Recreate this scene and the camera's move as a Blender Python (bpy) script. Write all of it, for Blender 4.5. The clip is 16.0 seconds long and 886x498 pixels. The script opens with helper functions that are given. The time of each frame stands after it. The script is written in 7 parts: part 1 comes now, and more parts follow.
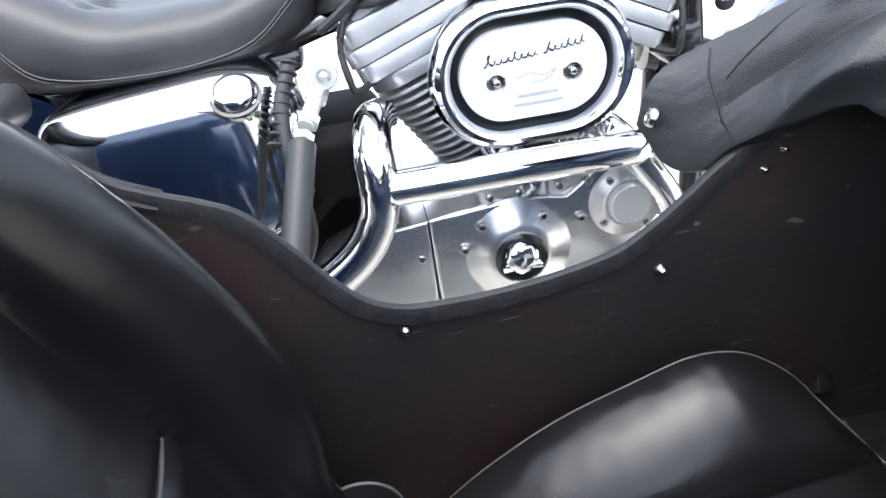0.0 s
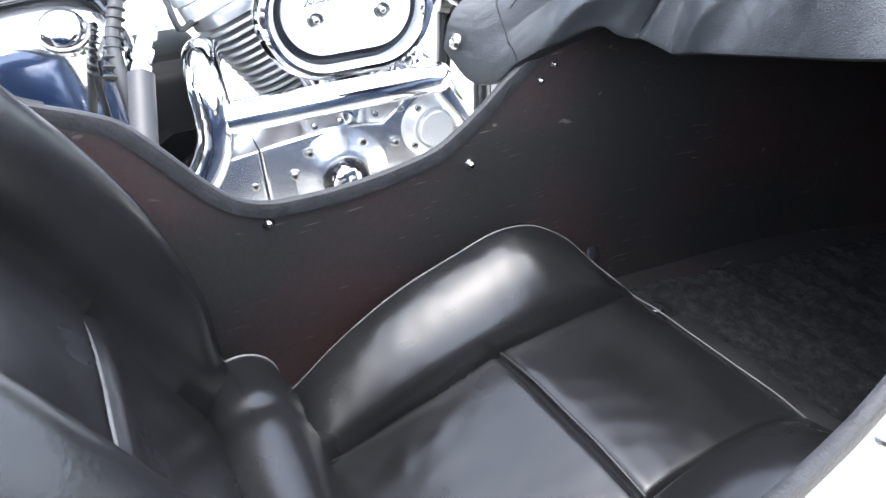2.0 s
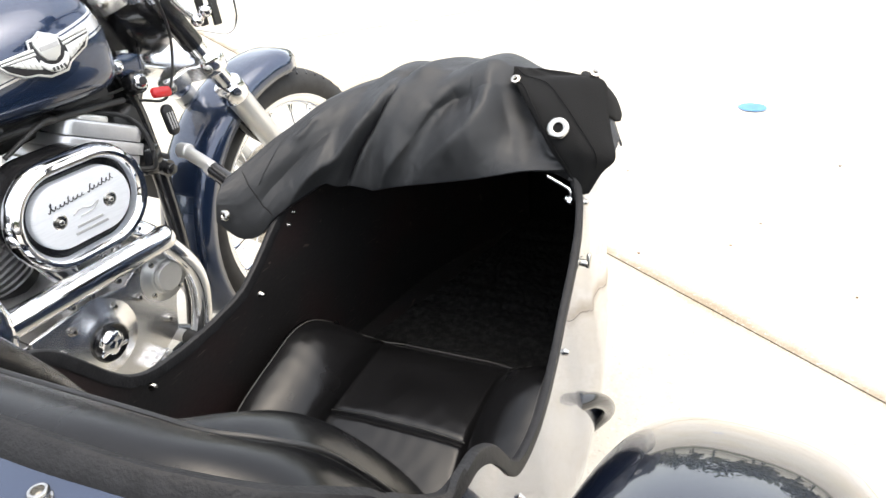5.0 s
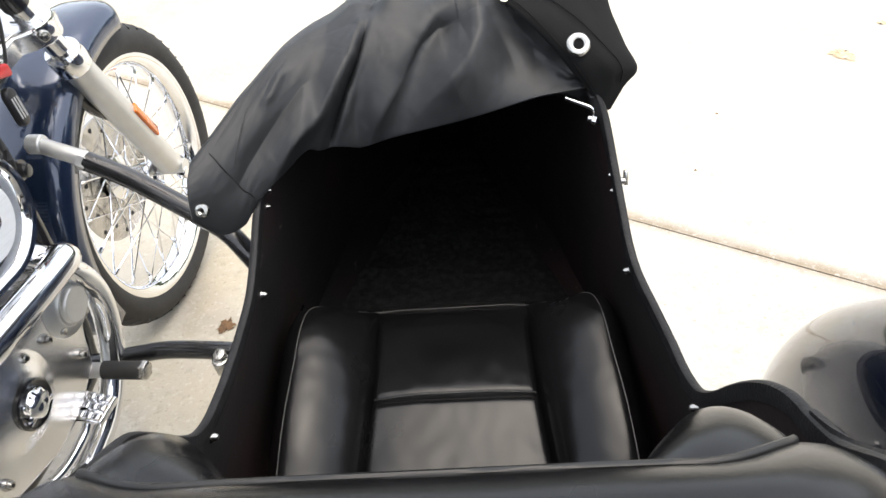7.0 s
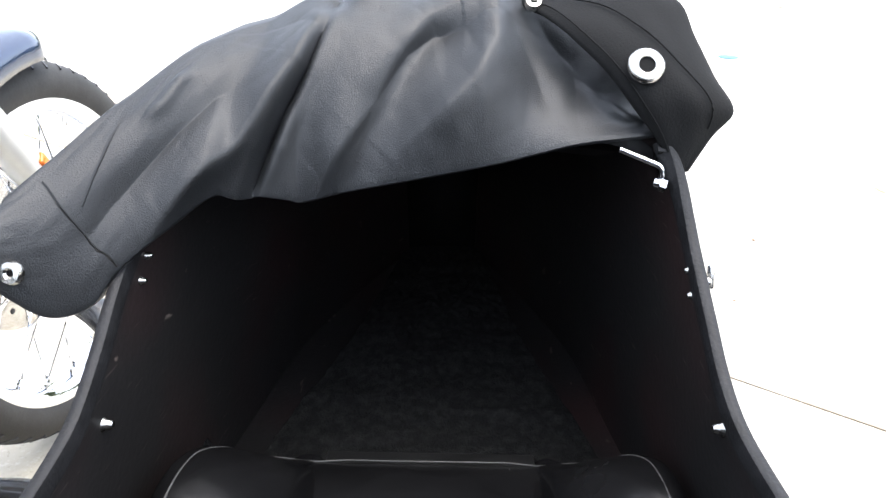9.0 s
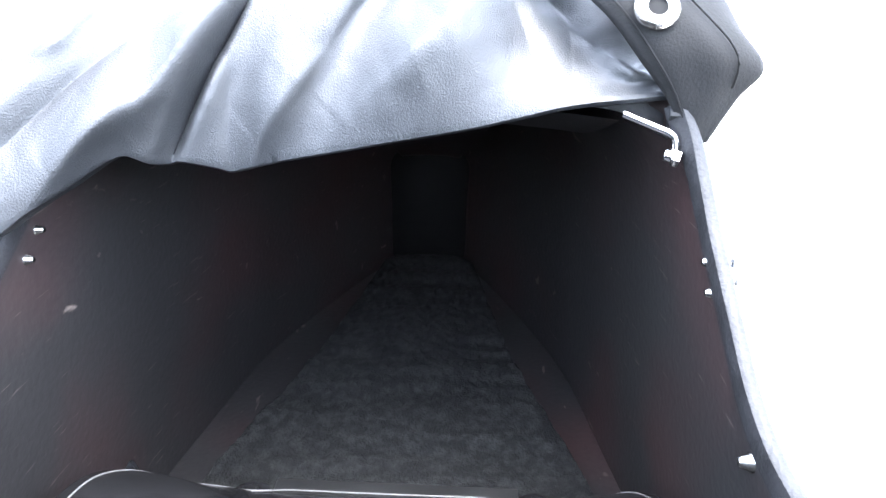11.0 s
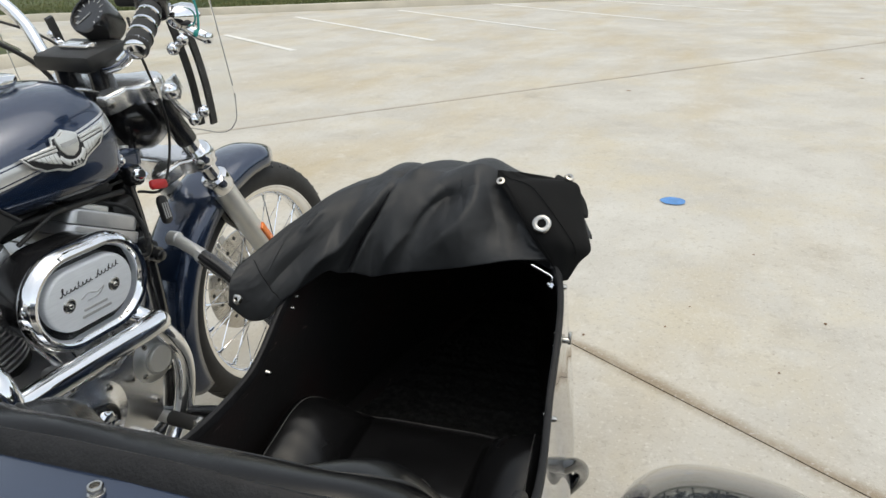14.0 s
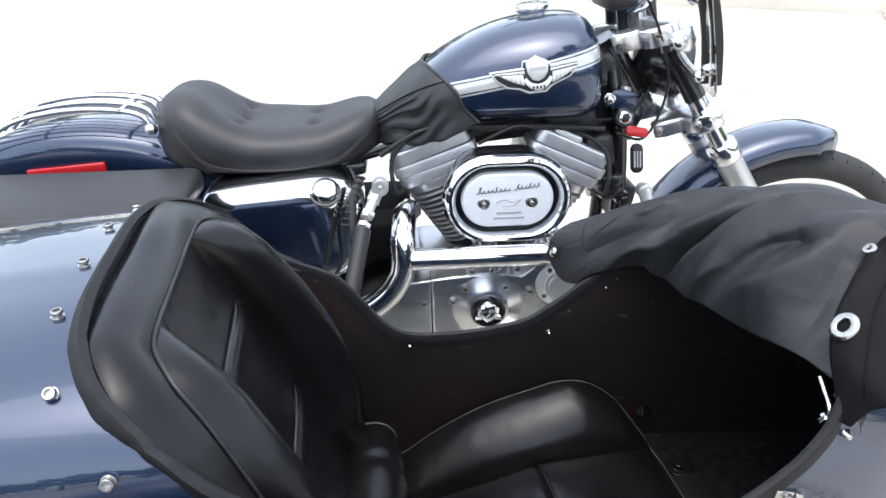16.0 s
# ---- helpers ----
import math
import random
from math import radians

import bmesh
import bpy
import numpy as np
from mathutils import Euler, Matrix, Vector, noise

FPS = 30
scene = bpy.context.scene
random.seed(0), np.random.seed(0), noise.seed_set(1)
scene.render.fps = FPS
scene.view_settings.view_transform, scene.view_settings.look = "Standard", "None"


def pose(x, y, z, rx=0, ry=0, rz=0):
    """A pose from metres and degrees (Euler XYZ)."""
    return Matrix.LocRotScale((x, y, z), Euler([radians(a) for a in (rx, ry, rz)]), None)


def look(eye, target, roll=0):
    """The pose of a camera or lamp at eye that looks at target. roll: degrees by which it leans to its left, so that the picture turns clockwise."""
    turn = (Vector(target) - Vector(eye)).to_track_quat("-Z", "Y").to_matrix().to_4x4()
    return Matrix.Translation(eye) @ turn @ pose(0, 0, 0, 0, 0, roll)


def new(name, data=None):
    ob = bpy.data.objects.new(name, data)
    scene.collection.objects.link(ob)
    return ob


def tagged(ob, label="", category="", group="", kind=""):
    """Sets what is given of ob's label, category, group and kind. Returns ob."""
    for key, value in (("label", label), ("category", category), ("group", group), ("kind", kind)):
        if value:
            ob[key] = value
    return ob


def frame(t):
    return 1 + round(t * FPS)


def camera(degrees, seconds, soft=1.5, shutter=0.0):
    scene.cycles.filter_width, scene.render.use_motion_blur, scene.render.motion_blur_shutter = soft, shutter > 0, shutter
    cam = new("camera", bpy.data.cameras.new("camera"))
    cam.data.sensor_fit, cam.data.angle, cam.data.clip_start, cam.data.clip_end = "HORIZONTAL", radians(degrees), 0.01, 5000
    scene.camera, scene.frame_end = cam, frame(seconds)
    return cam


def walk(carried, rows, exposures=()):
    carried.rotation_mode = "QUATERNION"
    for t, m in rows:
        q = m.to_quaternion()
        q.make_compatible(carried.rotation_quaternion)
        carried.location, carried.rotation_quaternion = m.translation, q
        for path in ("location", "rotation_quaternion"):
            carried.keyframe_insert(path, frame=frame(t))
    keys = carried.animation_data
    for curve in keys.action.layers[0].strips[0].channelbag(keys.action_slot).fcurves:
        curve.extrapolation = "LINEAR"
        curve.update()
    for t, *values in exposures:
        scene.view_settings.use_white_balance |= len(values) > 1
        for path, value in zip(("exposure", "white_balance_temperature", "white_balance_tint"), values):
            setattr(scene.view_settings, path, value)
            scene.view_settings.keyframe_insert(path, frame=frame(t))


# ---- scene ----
cam = camera(62.9, 16.0)

PATH = [
    (0, (-0.197, -1.079, 0.878), (-0.085, 0.695, -0.039), -8.7),
    (0.5, (-0.188, -1.109, 0.865), (0.087, 0.618, -0.106), -8.3),
    (1, (-0.199, -1.127, 0.849), (0.029, 0.563, -0.196), -9.9),
    (1.5, (-0.238, -1.171, 0.839), (0.175, 0.471, -0.226), -5.2),
    (2, (-0.275, -1.211, 0.893), (0.343, 0.367, -0.169), -4.1),
    (2.5, (-0.341, -1.251, 0.967), (0.454, 0.301, -0.013), -3.5),
    (3, (-0.361, -1.283, 1.035), (0.509, 0.233, 0.063), -3.7),
    (3.5, (-0.381, -1.333, 1.08), (0.51, 0.164, 0.098), -4.2),
    (4, (-0.518, -1.35, 1.105), (0.573, 0.011, 0.126), -5.1),
    (4.5, (-0.626, -1.342, 1.125), (0.706, -0.205, 0.16), -4.4),
    (7, (-0.664, -0.89, 1.12), (0.945, -0.67, -0.048), -4.4),
    (7.5, (-0.685, -0.861, 1.122), (0.9, -0.727, -0.091), -1.6),
    (8, (-0.611, -0.855, 1.076), (0.983, -0.741, -0.126), -0.5),
    (8.5, (-0.5, -0.865, 0.98), (1.188, -0.709, -0.082), -0.3),
    (9, (-0.381, -0.868, 0.911), (1.405, -0.646, 0.038), 0.2),
    (9.5, (-0.292, -0.847, 0.856), (1.55, -0.627, 0.111), 1.7),
    (9.7, (-0.278, -0.855, 0.82), (1.59, -0.607, 0.149), 2.1),
    (11.8, (-0.316, -0.889, 0.875), (1.469, -0.662, 0.001), 0.7),
    (12, (-0.362, -0.891, 0.908), (1.45, -0.69, 0.085), 0.5),
    (12.5, (-0.462, -0.954, 1.011), (1.323, -0.646, 0.164), -0.9),
    (13, (-0.608, -1.008, 1.093), (1.183, -0.644, 0.281), -0.6),
    (13.5, (-0.746, -1.098, 1.162), (1.043, -0.633, 0.398), -0.5),
    (14, (-0.795, -1.242, 1.186), (0.894, -0.492, 0.42), -1.4),
    (14.5, (-0.761, -1.426, 1.189), (0.643, -0.235, 0.406), -0.2),
    (15, (-0.605, -1.528, 1.177), (0.461, -0.033, 0.384), -0.8),
    (15.5, (-0.416, -1.564, 1.183), (0.209, 0.133, 0.33), -0.4),
    (16, (-0.204, -1.547, 1.169), (-0.104, 0.263, 0.324), -1.2),
]
walk(
    cam,
    [(t, look(eye, target, roll)) for t, eye, target, roll in PATH],
    exposures=[(0, 1.8, 6400, 9), (0.5, 1.9, 6500, 9), (1.0, 2.3, 6250, 8), (1.5, 2.7, 6200, 8), (2.0, 2.9, 6350, 9), (2.5, 2.85, 6450, 9), (3.0, 2.4, 6900, 9), (3.5, 2.2, 7150, 9), (4.0, 1.95, 7250, 9), (4.5, 1.42, 7300, 9), (7.0, 0.9, 7200, 9), (7.5, 0.9, 7100, 9), (8.5, 1.2, 6800, 9), (9.0, 1.75, 6600, 9), (9.7, 2.8, 6300, 9), (11.8, 4.4, 6100, 10), (12.0, 4.35, 6100, 10), (12.5, 2.8, 6300, 9), (13.0, 1.0, 6900, 8), (13.5, 0.13, 7150, 5), (14.0, -0.12, 7200, 5), (14.5, 0.13, 7050, 5), (15.0, 0.32, 6950, 8), (15.5, 0.65, 6650, 8), (16.0, 0.92, 6450, 9)],
)

# ---- world and light ----
world = bpy.data.worlds.new("sky")
scene.world = world
world.use_nodes = True
wn = world.node_tree
sky = wn.nodes.new("ShaderNodeTexSky")
sky.sky_type, sky.sun_disc = "NISHITA", False
SUN_UP, SUN_ROUND = radians(80), radians(195)
sky.sun_elevation, sky.sun_rotation = SUN_UP, SUN_ROUND
sky.dust_density, sky.air_density = 2.0, 1.0
pale = wn.nodes.new("ShaderNodeHueSaturation")
pale.inputs["Saturation"].default_value = 0.5
wn.links.new(sky.outputs[0], pale.inputs["Color"])
wn.links.new(pale.outputs[0], wn.nodes["Background"].inputs["Color"])
wn.nodes["Background"].inputs["Strength"].default_value = 0.29
sun = new("sun", bpy.data.lights.new("sun", "SUN"))
sun.data.energy, sun.data.angle, sun.data.color = 0.5, radians(60), (1.0, 0.98, 0.95)
sun_way = Vector((math.sin(SUN_ROUND) * math.cos(SUN_UP), math.cos(SUN_ROUND) * math.cos(SUN_UP), math.sin(SUN_UP)))
sun.matrix_world = look(sun_way * 20, (0, 0, 0))


# ---- materials ----
def mat(name, color, rough=0.5, metal=0.0, vary=0.12, scale=8.0, grain=200.0, bump=0.0, rough_vary=0.08, coat=0.0, spec=0.5, stretch=(1, 1, 1), per_piece=0.0, second=None, second_at=0.5):
    """A surface with colour and gloss varied at two scales, and fine relief."""
    m = bpy.data.materials.new(name)
    m.use_nodes = True
    nt = m.node_tree
    b = nt.nodes["Principled BSDF"]
    co = nt.nodes.new("ShaderNodeTexCoord")
    mp = nt.nodes.new("ShaderNodeMapping")
    mp.inputs["Scale"].default_value = stretch
    nt.links.new(co.outputs["Object"], mp.inputs[0])

    def tex(sc, detail):
        t = nt.nodes.new("ShaderNodeTexNoise")
        t.inputs["Scale"].default_value, t.inputs["Detail"].default_value = sc, detail
        nt.links.new(mp.outputs[0], t.inputs["Vector"])
        return t

    big, fine = tex(scale, 4), tex(grain, 3)
    ramp = nt.nodes.new("ShaderNodeValToRGB")
    lo, hi = [max(0, c * (1 - vary)) for c in color], [min(1, c * (1 + vary)) for c in color]
    if second:
        lo, hi = color, second
        ramp.color_ramp.elements[0].position, ramp.color_ramp.elements[1].position = second_at - 0.08, second_at + 0.14
    else:
        ramp.color_ramp.elements[0].position, ramp.color_ramp.elements[1].position = 0.3, 0.7
    ramp.color_ramp.elements[0].color, ramp.color_ramp.elements[1].color = (*lo, 1), (*hi, 1)
    nt.links.new(big.outputs["Fac"], ramp.inputs["Fac"])
    mix = nt.nodes.new("ShaderNodeMix")
    mix.data_type, mix.blend_type = "RGBA", "OVERLAY"
    mix.inputs["Factor"].default_value = min(1.0, vary * 1.5)
    nt.links.new(ramp.outputs[0], mix.inputs["A"])
    nt.links.new(fine.outputs["Color"], mix.inputs["B"])
    bw = nt.nodes.new("ShaderNodeRGBToBW")
    nt.links.new(fine.outputs["Color"], bw.inputs[0])
    nt.links.new(bw.outputs[0], mix.inputs["B"])
    last = mix.outputs["Result"]
    if per_piece:
        info = nt.nodes.new("ShaderNodeObjectInfo")
        mr = nt.nodes.new("ShaderNodeMapRange")
        mr.inputs["To Min"].default_value, mr.inputs["To Max"].default_value = 1 - per_piece, 1 + per_piece
        nt.links.new(info.outputs["Random"], mr.inputs["Value"])
        mul = nt.nodes.new("ShaderNodeMix")
        mul.data_type, mul.blend_type = "RGBA", "MULTIPLY"
        mul.inputs["Factor"].default_value = 1
        nt.links.new(last, mul.inputs["A"])
        nt.links.new(mr.outputs[0], mul.inputs["B"])
        last = mul.outputs["Result"]
    nt.links.new(last, b.inputs["Base Color"])
    rr = nt.nodes.new("ShaderNodeMapRange")
    rr.inputs["To Min"].default_value, rr.inputs["To Max"].default_value = max(0.02, rough - rough_vary), min(1, rough + rough_vary)
    nt.links.new(big.outputs["Fac"], rr.inputs["Value"])
    nt.links.new(rr.outputs[0], b.inputs["Roughness"])
    b.inputs["Metallic"].default_value = metal
    b.inputs["Coat Weight"].default_value = coat
    b.inputs["Coat Roughness"].default_value = 0.04
    b.inputs["Specular IOR Level"].default_value = spec
    if bump:
        bp = nt.nodes.new("ShaderNodeBump")
        bp.inputs["Strength"].default_value, bp.inputs["Distance"].default_value = bump, 0.002
        nt.links.new(bw.outputs[0], bp.inputs["Height"])
        nt.links.new(bp.outputs[0], b.inputs["Normal"])
    return m


CHROME = mat("chrome", (0.82, 0.83, 0.85), 0.06, 1.0, 0.04, 20, 300, rough_vary=0.03)
POLISHED = mat("polished_aluminium", (0.78, 0.78, 0.78), 0.24, 0.95, 0.03, 5, 500, 0.02, rough_vary=0.04)
CAST = mat("painted_silver_casting", (0.62, 0.62, 0.63), 0.33, 0.75, 0.12, 18, 400, 0.12)
SATIN = mat("satin_aluminium", (0.68, 0.68, 0.66), 0.36, 0.7, 0.06, 20, 400, 0.06)
BRUSHED = mat("brushed_plate", (0.86, 0.88, 0.9), 0.34, 0.1, 0.05, 30, 500, 0.05, stretch=(1, 1, 12))
FIN = mat("fin_metal", (0.5, 0.5, 0.5), 0.38, 0.6, 0.15, 30, 400, 0.1)
BLACK = mat("black_paint", (0.012, 0.012, 0.013), 0.22, 0, 0.2, 20, 300, coat=0.5)
MATTE = mat("black_plastic", (0.014, 0.014, 0.014), 0.5, 0, 0.25, 20, 300, 0.1)
RUBBER = mat("rubber", (0.022, 0.022, 0.022), 0.72, 0, 0.25, 30, 350, 0.2)
TRIM = mat("rubber_edging", (0.011, 0.011, 0.012), 0.58, 0, 0.4, 60, 300, 0.55, spec=0.33)
TYRE = mat("tyre_rubber", (0.028, 0.027, 0.026), 0.75, 0, 0.3, 25, 300, 0.3)
LEATHER = mat("saddle_leather", (0.018, 0.018, 0.019), 0.45, 0, 0.25, 14, 420, 0.15)
VINYL = mat("seat_vinyl", (0.006, 0.006, 0.0065), 0.25, 0, 0.3, 11, 420, 0.08, rough_vary=0.08, spec=0.33)
PANEL = mat("lining_board", (0.0145, 0.0135, 0.0135), 0.5, 0, 0.3, 5, 160, 0.25, second=(0.025, 0.0138, 0.0132), second_at=0.51, spec=0.38)


def scuffs(m, pale, wide, cover):
    """Short pale scratches and rub marks over a dark board."""
    nt = m.node_tree
    b = nt.nodes["Principled BSDF"]
    was = b.inputs["Base Color"].links[0].from_socket
    co, mp, tx, mr, mx = [nt.nodes.new(k) for k in ("ShaderNodeTexCoord", "ShaderNodeMapping", "ShaderNodeTexNoise", "ShaderNodeMapRange", "ShaderNodeMix")]
    mp.inputs["Rotation"].default_value = (0.4, 0.9, 0.3)
    mp.inputs["Scale"].default_value = (1.0, wide, 0.45 * wide)
    tx.inputs["Scale"].default_value, tx.inputs["Detail"].default_value, tx.inputs["Distortion"].default_value = 22.0, 5.0, 0.6
    mr.inputs["From Min"].default_value, mr.inputs["From Max"].default_value = cover, cover + 0.05
    mx.data_type = "RGBA"
    mx.inputs["B"].default_value = (*pale, 1)
    nt.links.new(co.outputs["Object"], mp.inputs[0])
    nt.links.new(mp.outputs[0], tx.inputs["Vector"])
    nt.links.new(tx.outputs["Fac"], mr.inputs["Value"])
    nt.links.new(mr.outputs[0], mx.inputs["Factor"])
    nt.links.new(was, mx.inputs["A"])
    nt.links.new(mx.outputs["Result"], b.inputs["Base Color"])


scuffs(PANEL, (0.1, 0.08, 0.07), 5.0, 0.69)
CLOTH = mat("cover_cloth", (0.0125, 0.0135, 0.015), 0.47, 0, 0.2, 7, 800, 0.4, rough_vary=0.04, spec=0.5)
CLOTH_BACK = mat("cover_cloth_back", (0.009, 0.009, 0.009), 0.92, 0, 0.15, 10, 500, 0.35, spec=0.2)
CARPET = mat("carpet", (0.0052, 0.0052, 0.0052), 0.95, 0, 0.65, 85, 300, 1.0, spec=0.2, second=(0.0155, 0.0155, 0.015), second_at=0.5)
# near-black: stands for shade on gearbox and toe end, plain black on seams
SHADE_SEAM_BLACK = mat("shade_seam_black", (0.003, 0.003, 0.003), 0.8, 0, 0.2, 10, 200, 0.2, spec=0.2)
PIPING = mat("piping", (0.07, 0.068, 0.066), 0.5, 0, 0.3, 30, 300)
THREAD = mat("dark_piping", (0.008, 0.008, 0.008), 0.42, 0, 0.2, 40, 300)
STEEL = mat("zinc_steel", (0.5, 0.485, 0.455), 0.24, 1.0, 0.15, 60, 300)
RED = mat("red_plastic", (0.45, 0.015, 0.018), 0.25, 0, 0.1, 30, 300)
ORANGE = mat("amber_reflector", (0.75, 0.16, 0.01), 0.25, 0, 0.1, 60, 300, coat=0.6)
GREY = mat("faded_print", (0.4, 0.4, 0.4), 0.5, 0, 0.1, 30, 200)
INK = mat("black_ink", (0.01, 0.01, 0.012), 0.4, 0, 0.1, 30, 200)
TEAL = mat("teal_tape", (0.02, 0.3, 0.28), 0.5, 0, 0.1, 30, 200)
WHITE = mat("line_paint", (0.75, 0.74, 0.7), 0.8, 0, 0.12, 3, 60, 0.1)
CURB = mat("kerb_concrete", (0.52, 0.48, 0.4), 0.85, 0, 0.15, 1.5, 60, 0.3)
BLUE_DOT = mat("blue_paint_spot", (0.1, 0.26, 0.55), 0.8, 0, 0.15, 20, 90)
SOIL = mat("joint_dirt", (0.16, 0.13, 0.1), 0.95, 0, 0.3, 20, 90, 0.4)
MARK = mat("orange_marking", (0.58, 0.42, 0.27), 0.9, 0, 0.3, 30, 120, 0.2)
RUST = mat("rust_stain", (0.16, 0.09, 0.045), 0.9, 0, 0.4, 60, 200, 0.3)


def scratched(m, color, sets):
    """Adds short fine scratches in several directions to a surface."""
    nt = m.node_tree
    b = nt.nodes["Principled BSDF"]
    co = [n for n in nt.nodes if n.type == "TEX_COORD"][0]
    last = b.inputs["Base Color"].links[0].from_socket
    for turn, lo, hi, stretch in sets:
        mp = nt.nodes.new("ShaderNodeMapping")
        mp.inputs["Rotation"].default_value, mp.inputs["Scale"].default_value = turn, stretch
        nt.links.new(co.outputs["Object"], mp.inputs[0])
        t = nt.nodes.new("ShaderNodeTexNoise")
        t.inputs["Scale"].default_value, t.inputs["Detail"].default_value = 1.0, 2.0
        nt.links.new(mp.outputs[0], t.inputs["Vector"])
        r = nt.nodes.new("ShaderNodeMapRange")
        r.inputs["From Min"].default_value, r.inputs["From Max"].default_value = lo, hi
        nt.links.new(t.outputs["Fac"], r.inputs["Value"])
        mx = nt.nodes.new("ShaderNodeMix")
        mx.data_type = "RGBA"
        nt.links.new(r.outputs[0], mx.inputs["Factor"])
        nt.links.new(last, mx.inputs["A"])
        mx.inputs["B"].default_value = (*color, 1)
        last = mx.outputs["Result"]
    nt.links.new(last, b.inputs["Base Color"])


scratched(PANEL, (0.085, 0.07, 0.062), [((0, radians(20), 0), 0.72, 0.78, (22, 40, 420)), ((0, radians(-55), 0), 0.72, 0.78, (24, 40, 380)), ((0, radians(80), 0), 0.72, 0.78, (30, 40, 300))])


def paint(name, color):
    m = mat(name, color, 0.25, 0.5, 0.04, 3, 900, 0.0, rough_vary=0.03, coat=1.0)
    b = m.node_tree.nodes["Principled BSDF"]
    b.inputs["Coat Roughness"].default_value, b.inputs["Coat IOR"].default_value = 0.015, 1.6
    return m


BLUE = paint("blue_metallic_paint", (0.014, 0.03, 0.07))
NAVY = paint("navy_metallic_paint", (0.005, 0.009, 0.022))


def tank_paint():
    """Blue metallic with a silver stripe that climbs towards the front."""
    m = paint("striped_tank_paint", (0.014, 0.03, 0.07))
    nt = m.node_tree
    b = nt.nodes["Principled BSDF"]
    co = [n for n in nt.nodes if n.type == "TEX_COORD"][0]
    sep = nt.nodes.new("ShaderNodeSeparateXYZ")
    nt.links.new(co.outputs["Object"], sep.inputs[0])

    def calc(op, a, c):
        n = nt.nodes.new("ShaderNodeMath")
        n.operation = op
        for i, v in enumerate((a, c)):
            if isinstance(v, (int, float)):
                n.inputs[i].default_value = v
            else:
                nt.links.new(v, n.inputs[i])
        return n.outputs[0]

    line = calc("ADD", calc("MULTIPLY", sep.outputs["X"], 0.22), 0.872)
    off = calc("ABSOLUTE", calc("SUBTRACT", sep.outputs["Z"], line), 0)
    band = calc("LESS_THAN", off, 0.016)
    gap = calc("GREATER_THAN", calc("ABSOLUTE", calc("SUBTRACT", off, 0.011), 0), 0.0012)
    on = calc("MULTIPLY", band, gap)
    mx = nt.nodes.new("ShaderNodeMix")
    mx.data_type = "RGBA"
    old = b.inputs["Base Color"].links[0].from_socket
    nt.links.new(on, mx.inputs["Factor"])
    nt.links.new(old, mx.inputs["A"])
    mx.inputs["B"].default_value = (0.55, 0.55, 0.55, 1)
    nt.links.new(mx.outputs["Result"], b.inputs["Base Color"])
    return m


TANK = tank_paint()


def glass(name, tint=(1, 1, 1), rough=0.0):
    m = bpy.data.materials.new(name)
    m.use_nodes = True
    b = m.node_tree.nodes["Principled BSDF"]
    b.inputs["Base Color"].default_value = (*tint, 1)
    b.inputs["Transmission Weight"].default_value, b.inputs["Roughness"].default_value, b.inputs["IOR"].default_value = 1.0, rough, 1.1
    return m


CLEAR = glass("clear_acrylic", (0.96, 0.97, 0.97))
PANE_EDGE = mat("acrylic_edge", (0.3, 0.31, 0.31), 0.3, 0, 0.1, 30, 300)


